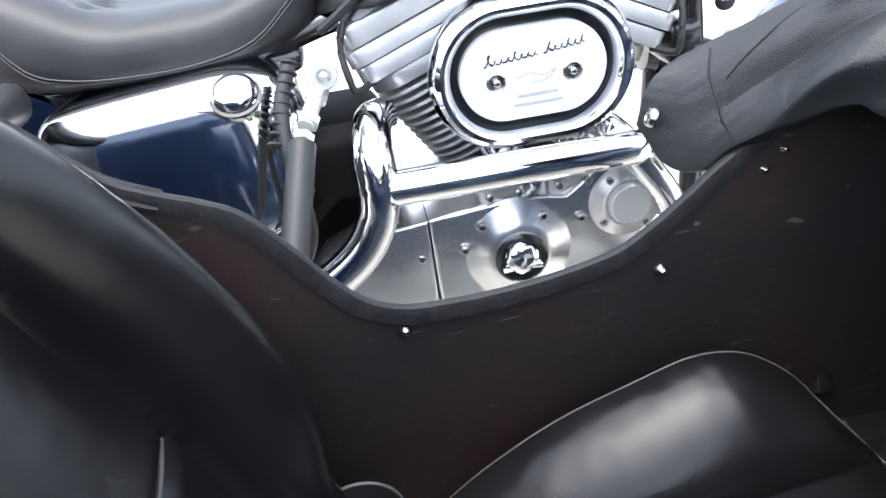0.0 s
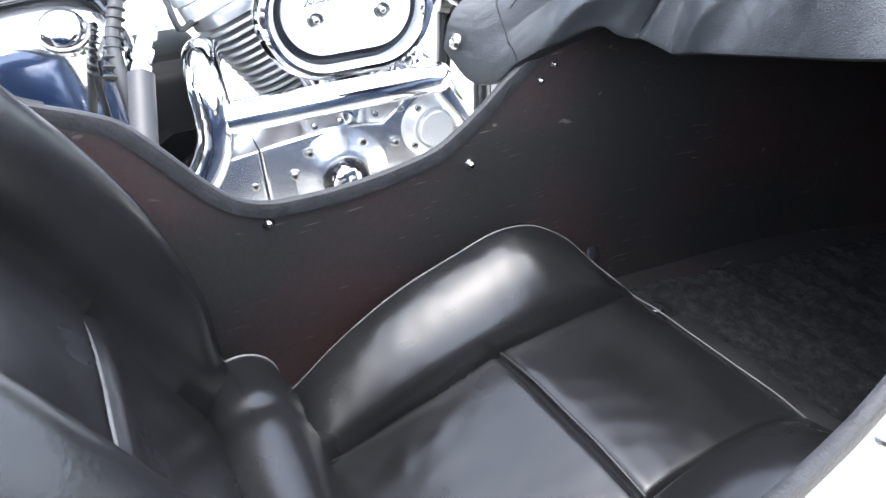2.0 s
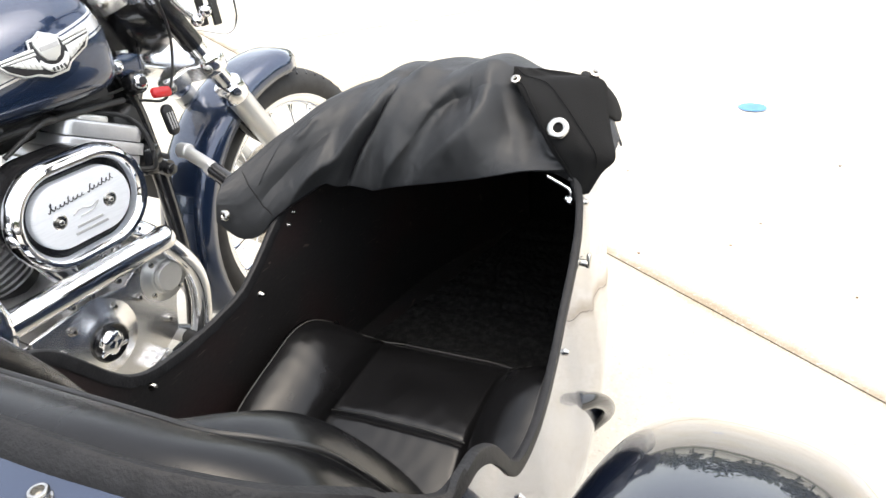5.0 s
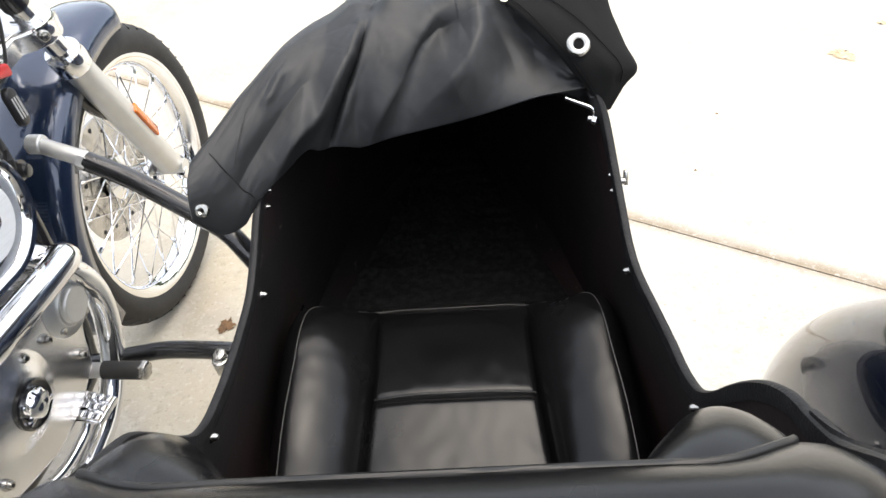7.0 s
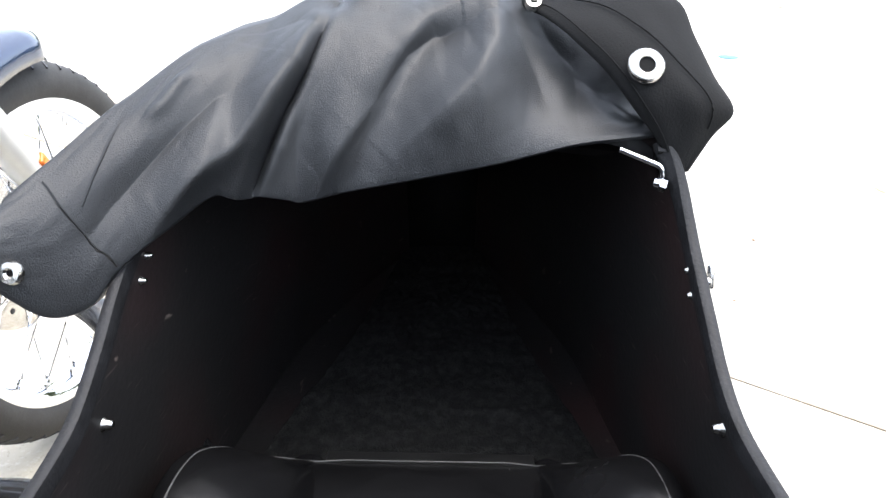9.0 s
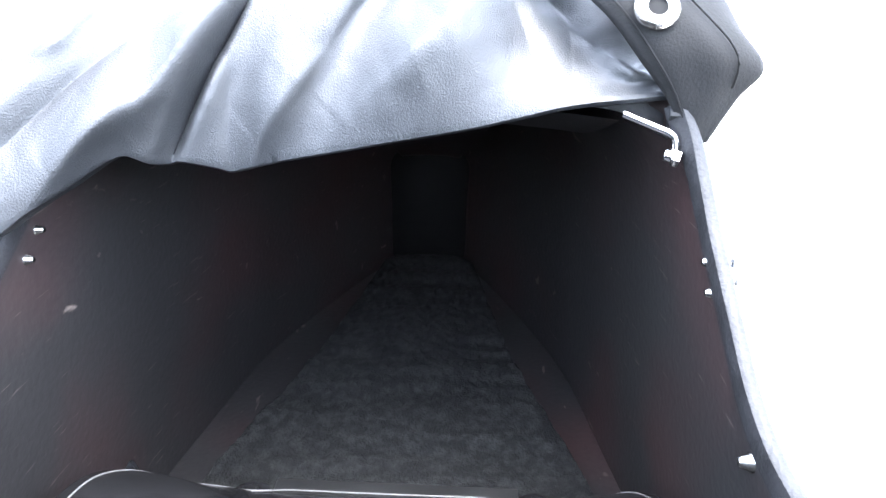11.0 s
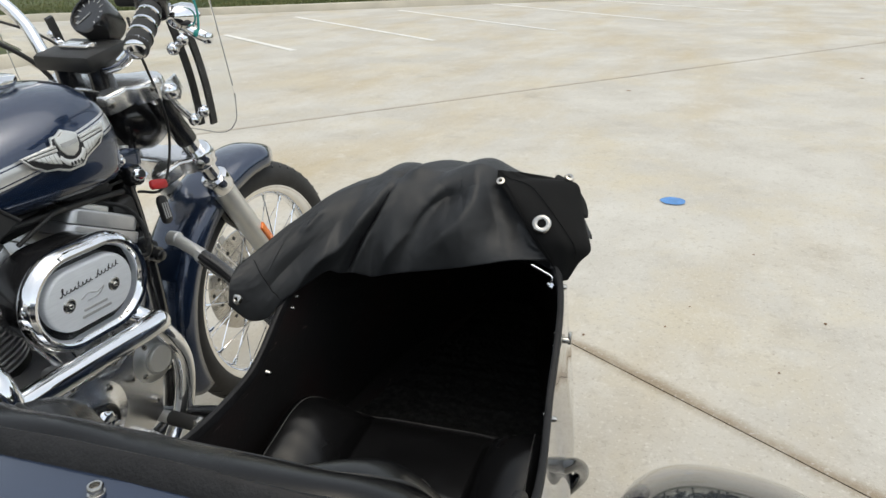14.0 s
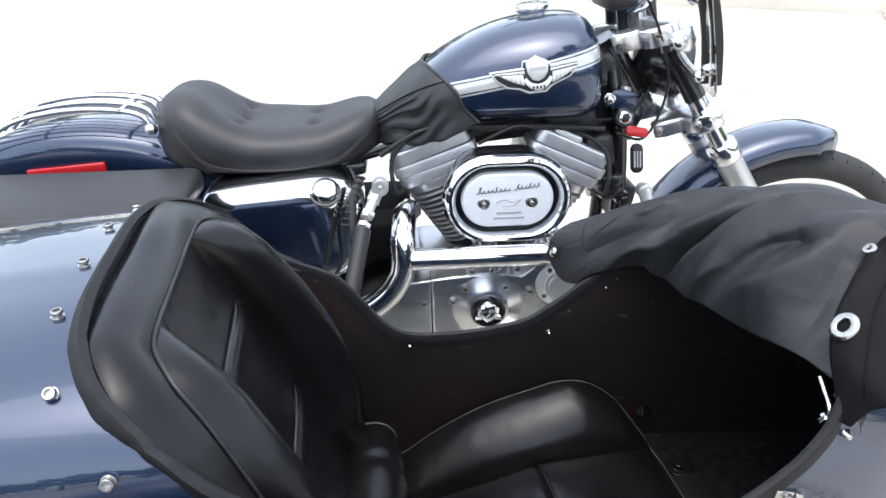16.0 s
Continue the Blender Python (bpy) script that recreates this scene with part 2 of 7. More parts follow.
def concrete(name):
    """Broom-finished concrete with warm stains, pale patches and speckle."""
    m = bpy.data.materials.new(name)
    m.use_nodes = True
    nt = m.node_tree
    b = nt.nodes["Principled BSDF"]
    geo = nt.nodes.new("ShaderNodeNewGeometry")

    def tex(sc, detail, rough=0.55, stretch=None):
        t = nt.nodes.new("ShaderNodeTexNoise")
        t.inputs["Scale"].default_value, t.inputs["Detail"].default_value, t.inputs["Roughness"].default_value = sc, detail, rough
        if stretch:
            mp = nt.nodes.new("ShaderNodeMapping")
            mp.inputs["Rotation"].default_value, mp.inputs["Scale"].default_value = (0, 0, radians(-60)), stretch
            nt.links.new(geo.outputs["Position"], mp.inputs[0])
            nt.links.new(mp.outputs[0], t.inputs["Vector"])
        else:
            nt.links.new(geo.outputs["Position"], t.inputs["Vector"])
        return t

    def blend(a, color, fac, lo, hi, strength):
        r = nt.nodes.new("ShaderNodeMapRange")
        r.inputs["From Min"].default_value, r.inputs["From Max"].default_value = lo, hi
        r.inputs["To Max"].default_value = strength
        nt.links.new(fac, r.inputs["Value"])
        mx = nt.nodes.new("ShaderNodeMix")
        mx.data_type = "RGBA"
        nt.links.new(r.outputs[0], mx.inputs["Factor"])
        if isinstance(a, tuple):
            mx.inputs["A"].default_value = (*a, 1)
        else:
            nt.links.new(a, mx.inputs["A"])
        mx.inputs["B"].default_value = (*color, 1)
        return mx.outputs["Result"]

    c = blend((0.48, 0.455, 0.405), (0.57, 0.55, 0.5), tex(1.1, 5).outputs["Fac"], 0.4, 0.65, 1)
    c = blend(c, (0.46, 0.38, 0.25), tex(0.35, 6, 0.62, (1, 2.6, 1)).outputs["Fac"], 0.47, 0.7, 0.8)
    c = blend(c, (0.55, 0.485, 0.355), tex(0.9, 7, 0.7).outputs["Fac"], 0.5, 0.68, 0.7)
    c = blend(c, (0.32, 0.29, 0.25), tex(2.4, 6, 0.65).outputs["Fac"], 0.56, 0.8, 0.6)
    c = blend(c, (0.63, 0.61, 0.56), tex(5.5, 5, 0.7).outputs["Fac"], 0.55, 0.75, 0.6)
    # brown wash along the joints
    for normal, offset, wide, deep in (((0.878, -0.4786), 1.47, 0.06, 0.9), ((0.6, 0.8), 3.846, 0.05, 0.5)):
        dot = nt.nodes.new("ShaderNodeVectorMath")
        dot.operation = "DOT_PRODUCT"
        dot.inputs[1].default_value = (*normal, 0)
        nt.links.new(geo.outputs["Position"], dot.inputs[0])
        away = nt.nodes.new("ShaderNodeMath")
        away.operation = "SUBTRACT"
        away.inputs[1].default_value = offset
        nt.links.new(dot.outputs["Value"], away.inputs[0])
        far = nt.nodes.new("ShaderNodeMath")
        far.operation = "ABSOLUTE"
        nt.links.new(away.outputs[0], far.inputs[0])
        near = nt.nodes.new("ShaderNodeMapRange")
        near.inputs["From Min"].default_value, near.inputs["From Max"].default_value = wide, 0.0
        nt.links.new(far.outputs[0], near.inputs["Value"])
        uneven = nt.nodes.new("ShaderNodeMath")
        uneven.operation = "MULTIPLY"
        nt.links.new(near.outputs[0], uneven.inputs[0])
        nt.links.new(tex(7, 6, 0.7).outputs["Fac"], uneven.inputs[1])
        c = blend(c, (0.27, 0.21, 0.14), uneven.outputs[0], 0.12, 0.5, deep)
    c = blend(c, (0.3, 0.26, 0.21), tex(28, 3, 0.6).outputs["Fac"], 0.56, 0.72, 0.35)
    c = blend(c, (0.27, 0.23, 0.18), tex(90, 2).outputs["Fac"], 0.6, 0.75, 0.5)
    c = blend(c, (0.68, 0.66, 0.61), tex(70, 2).outputs["Fac"], 0.58, 0.72, 0.4)
    c = blend(c, (0.66, 0.63, 0.57), tex(160, 2).outputs["Fac"], 0.6, 0.8, 0.5)
    nt.links.new(c, b.inputs["Base Color"])
    b.inputs["Roughness"].default_value = 0.88
    bp = nt.nodes.new("ShaderNodeBump")
    bp.inputs["Strength"].default_value, bp.inputs["Distance"].default_value = 0.35, 0.003
    nt.links.new(tex(120, 4).outputs["Fac"], bp.inputs["Height"])
    nt.links.new(bp.outputs[0], b.inputs["Normal"])
    return m


CONCRETE = concrete("concrete")
EARTH = mat("lawn_earth", (0.07, 0.085, 0.03), 0.95, 0, 0.4, 2, 60, 0.5)
LEAVES = mat("tree_leaves", (0.035, 0.055, 0.02), 0.7, 0, 0.4, 0.4, 6, second=(0.07, 0.085, 0.03), second_at=0.5)
GRASS = mat("grass_blades", (0.095, 0.125, 0.04), 0.7, 0, 0.4, 1.2, 20, second=(0.19, 0.19, 0.075), second_at=0.5)


# ---- building helpers ----
def spline(pts, n=8):
    """Points of a smooth curve through pts (Catmull-Rom)."""
    p = [Vector(q) for q in pts]
    p = [2 * p[0] - p[1]] + p + [2 * p[-1] - p[-2]]
    out = []
    for i in range(1, len(p) - 2):
        for k in range(n):
            t = k / n
            a, b, c, d = p[i - 1], p[i], p[i + 1], p[i + 2]
            out.append(0.5 * (2 * b + (c - a) * t + (2 * a - 5 * b + 4 * c - d) * t * t + (3 * b - a - 3 * c + d) * t**3))
    return out + [p[-2]]


def lerp_table(rows, x):
    """Rows of (x, v, ...), sorted: the smooth values at x."""
    xs = [r[0] for r in rows]
    if x <= xs[0]:
        return rows[0][1:]
    if x >= xs[-1]:
        return rows[-1][1:]
    i = max(k for k in range(len(xs) - 1) if xs[k] <= x)
    t = (x - xs[i]) / (xs[i + 1] - xs[i])
    out = []
    for c in range(1, len(rows[0])):
        p1, p2 = rows[i][c], rows[i + 1][c]
        h = xs[i + 1] - xs[i]
        m1 = (p2 - rows[i - 1][c]) / (xs[i + 1] - xs[i - 1]) * h if i > 0 else (p2 - p1)
        m2 = (rows[i + 2][c] - p1) / (xs[i + 2] - xs[i]) * h if i + 2 < len(xs) else (p2 - p1)
        out.append((2 * t**3 - 3 * t * t + 1) * p1 + (t**3 - 2 * t * t + t) * m1 + (-2 * t**3 + 3 * t * t) * p2 + (t**3 - t * t) * m2)
    return out


def from_lists(verts, faces):
    bm = bmesh.new()
    vs = [bm.verts.new(v) for v in verts]
    for f in faces:
        if len(set(f)) > 2:
            try:
                bm.faces.new([vs[i] for i in dict.fromkeys(f)])
            except ValueError:
                pass
    return bm


def grid(nu, nv, f, loop_u=False, loop_v=False, cap_u=False):
    """A sheet of f(u, v) for u, v from 0 to 1."""
    cu, cv = nu + (not loop_u), nv + (not loop_v)
    verts = [f(i / nu, j / nv) for i in range(cu) for j in range(cv)]
    faces = []
    for i in range(nu):
        for j in range(nv):
            a, b = i % cu, (i + 1) % cu
            c, d = j % cv, (j + 1) % cv
            faces.append((a * cv + c, b * cv + c, b * cv + d, a * cv + d))
    if cap_u:
        faces.append(tuple(range(cv))[::-1])
        faces.append(tuple((cu - 1) * cv + j for j in range(cv)))
    bm = from_lists(verts, faces)
    bmesh.ops.remove_doubles(bm, verts=bm.verts, dist=1e-5)
    bmesh.ops.recalc_face_normals(bm, faces=bm.faces)
    return bm


def sweep(path, profile, up=(0, 0, 1), closed=False, caps=True, scale=None):
    """A profile of (side, up) offsets carried along a path."""
    path = [Vector(p) for p in path]
    n, rings = len(path), []
    for i, p in enumerate(path):
        a = path[(i - 1) % n] if closed or i else path[0]
        b = path[(i + 1) % n] if closed or i < n - 1 else path[-1]
        t = (b - a).normalized()
        w = Vector(up(i / max(1, n - 1)) if callable(up) else up)
        side = t.cross(w)
        side = side.normalized() if side.length > 1e-6 else t.orthogonal().normalized()
        top = side.cross(t).normalized()
        k = scale(i / max(1, n - 1)) if scale else 1.0
        rings.append([p + side * x * k + top * y * k for x, y in profile])
    m = len(profile)
    verts = [v for r in rings for v in r]
    faces = []
    for i in range(n if closed else n - 1):
        for j in range(m):
            a, b = i * m, ((i + 1) % n) * m
            faces.append((a + j, a + (j + 1) % m, b + (j + 1) % m, b + j))
    if caps and not closed:
        faces += [tuple(range(m))[::-1], tuple((n - 1) * m + j for j in range(m))]
    bm = from_lists(verts, faces)
    bmesh.ops.recalc_face_normals(bm, faces=bm.faces)
    return bm


def ring(r, n=14, sy=1.0):
    return [(r * math.cos(2 * math.pi * k / n), r * sy * math.sin(2 * math.pi * k / n)) for k in range(n)]


def tube(pts, r, n=14, smooth=8, closed=False, up=(0.13, 0.21, 0.97), sy=1.0):
    path = spline(pts, smooth) if smooth and len(pts) > 2 else [Vector(p) for p in pts]
    return sweep(path, ring(r, n, sy), up, closed)


def lathe(profile, at=(0, 0, 0), axis=(0, 0, 1), n=32):
    """A turned piece: rows of (radius, height along axis)."""
    q = Vector(axis).to_track_quat("Z", "Y").to_matrix()
    o = Vector(at)
    verts = [o + q @ Vector((r * math.cos(2 * math.pi * k / n), r * math.sin(2 * math.pi * k / n), h)) for r, h in profile for k in range(n)]
    faces = [(i * n + k, i * n + (k + 1) % n, (i + 1) * n + (k + 1) % n, (i + 1) * n + k) for i in range(len(profile) - 1) for k in range(n)]
    bm = from_lists(verts, faces)
    bmesh.ops.remove_doubles(bm, verts=bm.verts, dist=1e-6)
    bmesh.ops.recalc_face_normals(bm, faces=bm.faces)
    return bm


def disc(r, h, at, axis, n=24, edge=0.2):
    """A short turned piece with rounded edges, standing on at."""
    e = min(r, h) * edge
    return lathe([(0, 0), (r, 0), (r, h - e), (r - 0.3 * e, h - 0.3 * e), (r - e, h), (0, h)], at, axis, n)


def box(size, m, bevel=0.004, seg=2):
    bm = bmesh.new()
    bmesh.ops.create_cube(bm, size=1)
    bmesh.ops.scale(bm, vec=size, verts=bm.verts)
    if bevel:
        bmesh.ops.bevel(bm, geom=bm.edges[:], offset=min(bevel, min(size) * 0.49), segments=seg, affect="EDGES", profile=0.5)
    bm.transform(m if isinstance(m, Matrix) else Matrix.Translation(m))
    return bm


def prism(outline, depth, m, bevel=0.002, seg=2):
    """A flat outline (x, y) raised by depth along z, with rounded upper edges, then posed by m."""
    bm = bmesh.new()
    vs = [bm.verts.new((x, y, 0)) for x, y in outline]
    f = bm.faces.new(vs)
    bmesh.ops.recalc_face_normals(bm, faces=bm.faces)
    r = bmesh.ops.extrude_face_region(bm, geom=[f])
    top = [v for v in r["geom"] if isinstance(v, bmesh.types.BMVert)]
    bmesh.ops.translate(bm, vec=(0, 0, depth), verts=top)
    if bevel:
        rim = [e for e in bm.edges if all(v in top for v in e.verts)]
        bmesh.ops.bevel(bm, geom=rim, offset=bevel, segments=seg, affect="EDGES", profile=0.5)
    bmesh.ops.recalc_face_normals(bm, faces=bm.faces)
    bm.transform(m)
    return bm


def stadium(w, h, n=16):
    """A running-track outline of that width and height."""
    r, d = h / 2, (w - h) / 2
    a = [(d + r * math.cos(t), r * math.sin(t)) for t in np.linspace(-math.pi / 2, math.pi / 2, n)]
    return a + [(-x, -y) for x, y in a]


def rounded(w, h, r, n=5):
    out = []
    for cx, cy, a0 in ((w / 2 - r, h / 2 - r, 0), (r - w / 2, h / 2 - r, 90), (r - w / 2, r - h / 2, 180), (w / 2 - r, r - h / 2, 270)):
        out += [(cx + r * math.cos(radians(a0 + 90 * k / n)), cy + r * math.sin(radians(a0 + 90 * k / n))) for k in range(n + 1)]
    return out


def joined(*bms):
    out = bmesh.new()
    for b in bms:
        me = bpy.data.meshes.new("tmp")
        b.to_mesh(me)
        out.from_mesh(me)
        bpy.data.meshes.remove(me)
        b.free()
    return out


def part(name, bm, material, parent=None, label="", smooth=45):
    """Links a bmesh as one mesh object under a thing or a part."""
    me = bpy.data.meshes.new(name)
    if smooth:
        for f in bm.faces:
            f.smooth = True
        for e in bm.edges:
            if len(e.link_faces) == 2 and e.calc_face_angle(0) > radians(smooth):
                e.smooth = False
    bm.to_mesh(me)
    bm.free()
    me.materials.append(material)
    ob = new(name, me)
    if parent:
        ob.parent = parent
    if label:
        tagged(ob, label)
    return ob


def twin(ob, m, name=None):
    """Another object on the same mesh, posed by m under the same parent."""
    o = ob.copy()
    scene.collection.objects.link(o)
    o.matrix_basis = m
    return o


def thing(name, label, category, m=None, group="", kind=""):
    e = new(name)
    e.empty_display_size = 0.1
    if m is not None:
        e.matrix_world = m
    return tagged(e, label, category, group, kind)


def facing(at, normal, up=(0, 0, 1)):
    """A pose at that place whose z looks along normal and whose y leans to up."""
    z = Vector(normal).normalized()
    x = Vector(up).cross(z).normalized()
    y = z.cross(x)
    return Matrix.Translation(at) @ Matrix((x, y, z)).transposed().to_4x4()


# ---- ground ----
def flat(name, corners, z, material, parent=None, label="", depth=0.0):
    bm = bmesh.new()
    f = bm.faces.new([bm.verts.new((x, y, z)) for x, y in corners])
    if f.normal.z < 0:
        f.normal_flip()
    if depth:
        bmesh.ops.recalc_face_normals(bm, faces=bm.faces)
        r = bmesh.ops.extrude_face_region(bm, geom=[f])
        bmesh.ops.translate(bm, vec=(0, 0, -depth), verts=[v for v in r["geom"] if isinstance(v, bmesh.types.BMVert)])
        bmesh.ops.recalc_face_normals(bm, faces=bm.faces)
    return part(name, bm, material, parent, label, smooth=0)


ground = flat("ground", [(-900, -900), (900, -900), (900, 900), (-900, 900)], -0.014, SOIL)
tagged(ground, "bare earth bed under the concrete slabs of the car park", "ground", kind="structure")

JOINT = Vector((3.03, 2.51))
ALONG, ACROSS = Vector((0.4786, 0.878)), Vector((0.8, -0.6))
SLAB, GAP = 9.0, 0.0035


def lot(u, v):
    """A place in the car park: metres along and across its joints."""
    return JOINT + ALONG * u + ACROSS * v


pavement = tagged(new("pavement"), "pale concrete car park with brown stains and dark joints", "pavement", kind="structure")
for i in range(-3, 2):
    for v0, v1 in ((-27, -18), (-18, -9), (-9, -4.23), (-4.23, 0), (0, 9), (9, 18), (18, 27), (27, 36)):
        u0, u1, v0, v1 = i * SLAB + GAP, (i + 1) * SLAB - GAP, v0 + GAP, v1 - GAP
        if i == 1:
            u1 = 30.0
        flat("slab", [lot(u0, v0), lot(u1, v0), lot(u1, v1), lot(u0, v1)], random.uniform(-0.001, 0.001), CONCRETE, pavement, depth=0.05)
far = flat("pavement_far", [lot(-120, -27.0), lot(-120, 150), lot(120, 150), lot(120, 36.01), lot(-27.01, 36.01), lot(-27.01, -27.0)], 0.0, CONCRETE)
tagged(far, "distant pale concrete of the car park", "pavement", kind="structure")
far = flat("pavement_far", [lot(-120, -150), lot(-120, -27.01), lot(30, -27.01), lot(30, -150)], 0.0, CONCRETE)
tagged(far, "distant pale concrete of the car park", "pavement", kind="structure")

# kerb and lawn: along the near bays, then set back behind the far bays
KERB = [lot(4.9, -60), lot(4.9, -30), lot(4.9, -15), lot(4.9, -8), lot(4.9, -4.5), lot(4.9, -2.5), lot(4.9, -1.3), lot(4.9, -0.6), lot(4.97, -0.2), lot(5.25, 0.05), lot(5.7, 0.1), lot(6.5, 0.1), lot(8, 0.1), lot(10.5, 0.05), lot(12.0, 0.2), lot(12.45, 0.6), lot(12.4, 1.4), lot(11.6, 3.5), lot(8.85, 11.84), lot(4.0, 26), lot(-5.5, 55)]


def offset_path(pts, d):
    out = []
    for i, p in enumerate(pts):
        a, b = pts[max(0, i - 1)], pts[min(len(pts) - 1, i + 1)]
        t = (b - a).normalized()
        out.append(p + Vector((-t.y, t.x)) * d)
    return out


kerb_path = [Vector((p.x, p.y)) for p in spline([(q.x, q.y, 0) for q in KERB], 6)]
kerb_path = [KERB[0]] + [p for p in kerb_path if -30 < (p - JOINT).dot(ACROSS) < 30] + [KERB[-1]]
bm = sweep([(p.x, p.y, 0) for p in kerb_path], [(-0.09, -0.02), (-0.09, 0.145), (0.06, 0.145), (0.085, 0.12), (0.1, -0.02)])
kerb = part("kerb", bm, CURB, None)
tagged(kerb, "worn pale concrete kerb along the lawn", "kerb", kind="structure")
inner = offset_path(kerb_path, 0.06)
lawn_edge = [lot(160, -60)] + inner + [lot(160, 60)]
lawn_edge = [(p.x, p.y) for p in lawn_edge]
lawn = flat("lawn_ground", lawn_edge, 0.12, EARTH)
tagged(lawn, "green lawn behind the kerb", "lawn", kind="structure")


def blades():
    rng = np.random.default_rng(4)
    vs, fs = [], []
    for _ in range(30000):
        v = rng.uniform(-16, 12)
        base = 5.05 if v < -0.65 else 12.8 - 0.33 * (v - 1.2)
        u = base + rng.exponential(2.2)
        p = lot(u, v)
        a, h, w = rng.uniform(0, 6.28), rng.uniform(0.04, 0.09), rng.uniform(0.008, 0.02)
        d = Vector((math.cos(a) * w, math.sin(a) * w))
        k = len(vs)
        lean = rng.uniform(-0.03, 0.03, 2)
        vs += [(p.x - d.x, p.y - d.y, 0.115), (p.x + d.x, p.y + d.y, 0.115), (p.x + lean[0], p.y + lean[1], 0.115 + h)]
        fs.append((k, k + 1, k + 2))
    me = bpy.data.meshes.new("grass")
    me.from_pydata(vs, [], fs)
    me.materials.append(GRASS)
    return new("grass", me)


tagged(blades(), "short mown green grass of the lawn", "grass", kind="stuff")

# painted lines and spots
LINES = [((8.75, 6.70), (7.34, 4.43)), ((11.84, 7.46), (8.75, 3.05)), ((13.64, 6.07), (10.35, 1.74)), ((15.6, 4.7), (12.2, 0.4)), ((17.4, 3.2), (14.2, -0.9)), ((-5.0, 10.4), (1.45, 5.5)), ((5.95, -2.3), (5.55, -3.5))]
for a, b in LINES:
    a, b = Vector(a), Vector(b)
    n = (b - a).normalized()
    n = Vector((-n.y, n.x)) * 0.05
    ob = flat("parking_line", [a - n, b - n, b + n, a + n], 0.0055, WHITE)
    tagged(ob, "faded white painted parking line on concrete", "line", "parking lines", "structure")
for x, y, r in ((2.78, -0.91, 0.062), (4.5, -2.09, 0.065)):
    bm = from_lists([(x + r * math.cos(k * 0.393) * random.uniform(0.9, 1.05), y + r * math.sin(k * 0.393) * random.uniform(0.9, 1.05), 0.005) for k in range(16)], [tuple(range(16))])
    tagged(part("paint_spot", bm, BLUE_DOT, None), "small blue paint spot on the concrete", "paint spot", "blue spots", "structure")


def stain(x, y, r, material, label):
    n = 40
    vs = [(x, y, 0.0035)] + [(x + r * math.cos(k * 2 * math.pi / n) * random.uniform(0.5, 1.1), y + r * 0.8 * math.sin(k * 2 * math.pi / n) * random.uniform(0.5, 1.1), 0.003) for k in range(n)]
    bm = from_lists(vs, [(0, 1 + k, 1 + (k + 1) % n) for k in range(n)])
    tagged(part("ground_stain", bm, material, None), label, "stain", kind="structure")


stain(2.16, -2.11, 0.07, MARK, "faded orange marking on the concrete")
stain(2.5, -2.38, 0.03, MARK, "faded orange marking on the concrete")
stain(0.565, -0.19, 0.03, RUST, "small rusty pock mark in the concrete")
for x, y, r in ((1.66, -1.54, 0.008), (1.63, -1.11, 0.006), (1.28, -1.4, 0.006), (1.3, -0.81, 0.008), (5.7, -0.17, 0.03), (6.9, -2.07, 0.03), (1.9, -0.6, 0.007), (2.2, -1.3, 0.008), (1.45, -1.05, 0.006), (1.75, -0.35, 0.007), (7.0, -3.1, 0.06)):
    stain(x, y, r, RUST, "small dark speck on the concrete")


# ---- motorcycle ----
bike = thing("motorcycle", "metallic blue cruiser motorcycle with chrome air cleaner and V-twin engine", "motorcycle")


# front wheel
HUB = Vector((0.69, -0.022, 0.336))
tyre_prof = [(0.268, -0.028), (0.28, -0.038), (0.296, -0.043), (0.312, -0.039), (0.325, -0.028), (0.333, -0.013), (0.336, 0), (0.333, 0.013), (0.325, 0.028), (0.312, 0.039), (0.296, 0.043), (0.28, 0.038), (0.268, 0.028)]
wheel = part("front_wheel", lathe(tyre_prof, HUB, (0, 1, 0), 72), TYRE, bike, "black road tyre on a spoked chrome wheel")
rim_prof = [(0.262, -0.03), (0.274, -0.032), (0.277, -0.028), (0.264, -0.023), (0.252, -0.016), (0.249, 0), (0.252, 0.016), (0.264, 0.023), (0.277, 0.028), (0.274, 0.032), (0.262, 0.03), (0.246, 0.017), (0.242, 0), (0.246, -0.017)]
part("rim", lathe(rim_prof + rim_prof[:1], HUB, (0, 1, 0), 72), CHROME, wheel, "bright chrome rim")
part("hub", lathe([(0, -0.07), (0.018, -0.07), (0.02, -0.055), (0.045, -0.05), (0.045, -0.04), (0.026, -0.03), (0.024, 0), (0.026, 0.03), (0.05, 0.04), (0.05, 0.05), (0.02, 0.055), (0, 0.055)], HUB, (0, 1, 0), 32), CHROME, wheel, "polished hub")
spoke_mesh = None
for k in range(40):
    a = 2 * math.pi * k / 40
    s = -1 if k % 2 else 1
    b = a + (0.95 if (k // 2) % 2 else -0.95)
    p = HUB + Vector((0.044 * math.cos(b), s * 0.044, 0.044 * math.sin(b)))
    q = HUB + Vector((0.247 * math.cos(a), s * 0.01, 0.247 * math.sin(a)))
    if spoke_mesh is None:
        L0 = (q - p).length
        spoke_mesh = part("spoke", joined(tube([(0, 0, 0), (0, 0, L0)], 0.0019, 6, 0), disc(0.0035, 0.02, (0, 0, L0 - 0.02), (0, 0, 1), 6)), CHROME, wheel)
        spoke_mesh.matrix_basis = Matrix.Translation(p) @ (q - p).to_track_quat("Z", "Y").to_matrix().to_4x4()
    else:
        twin(spoke_mesh, Matrix.Translation(p) @ (q - p).to_track_quat("Z", "Y").to_matrix().to_4x4())
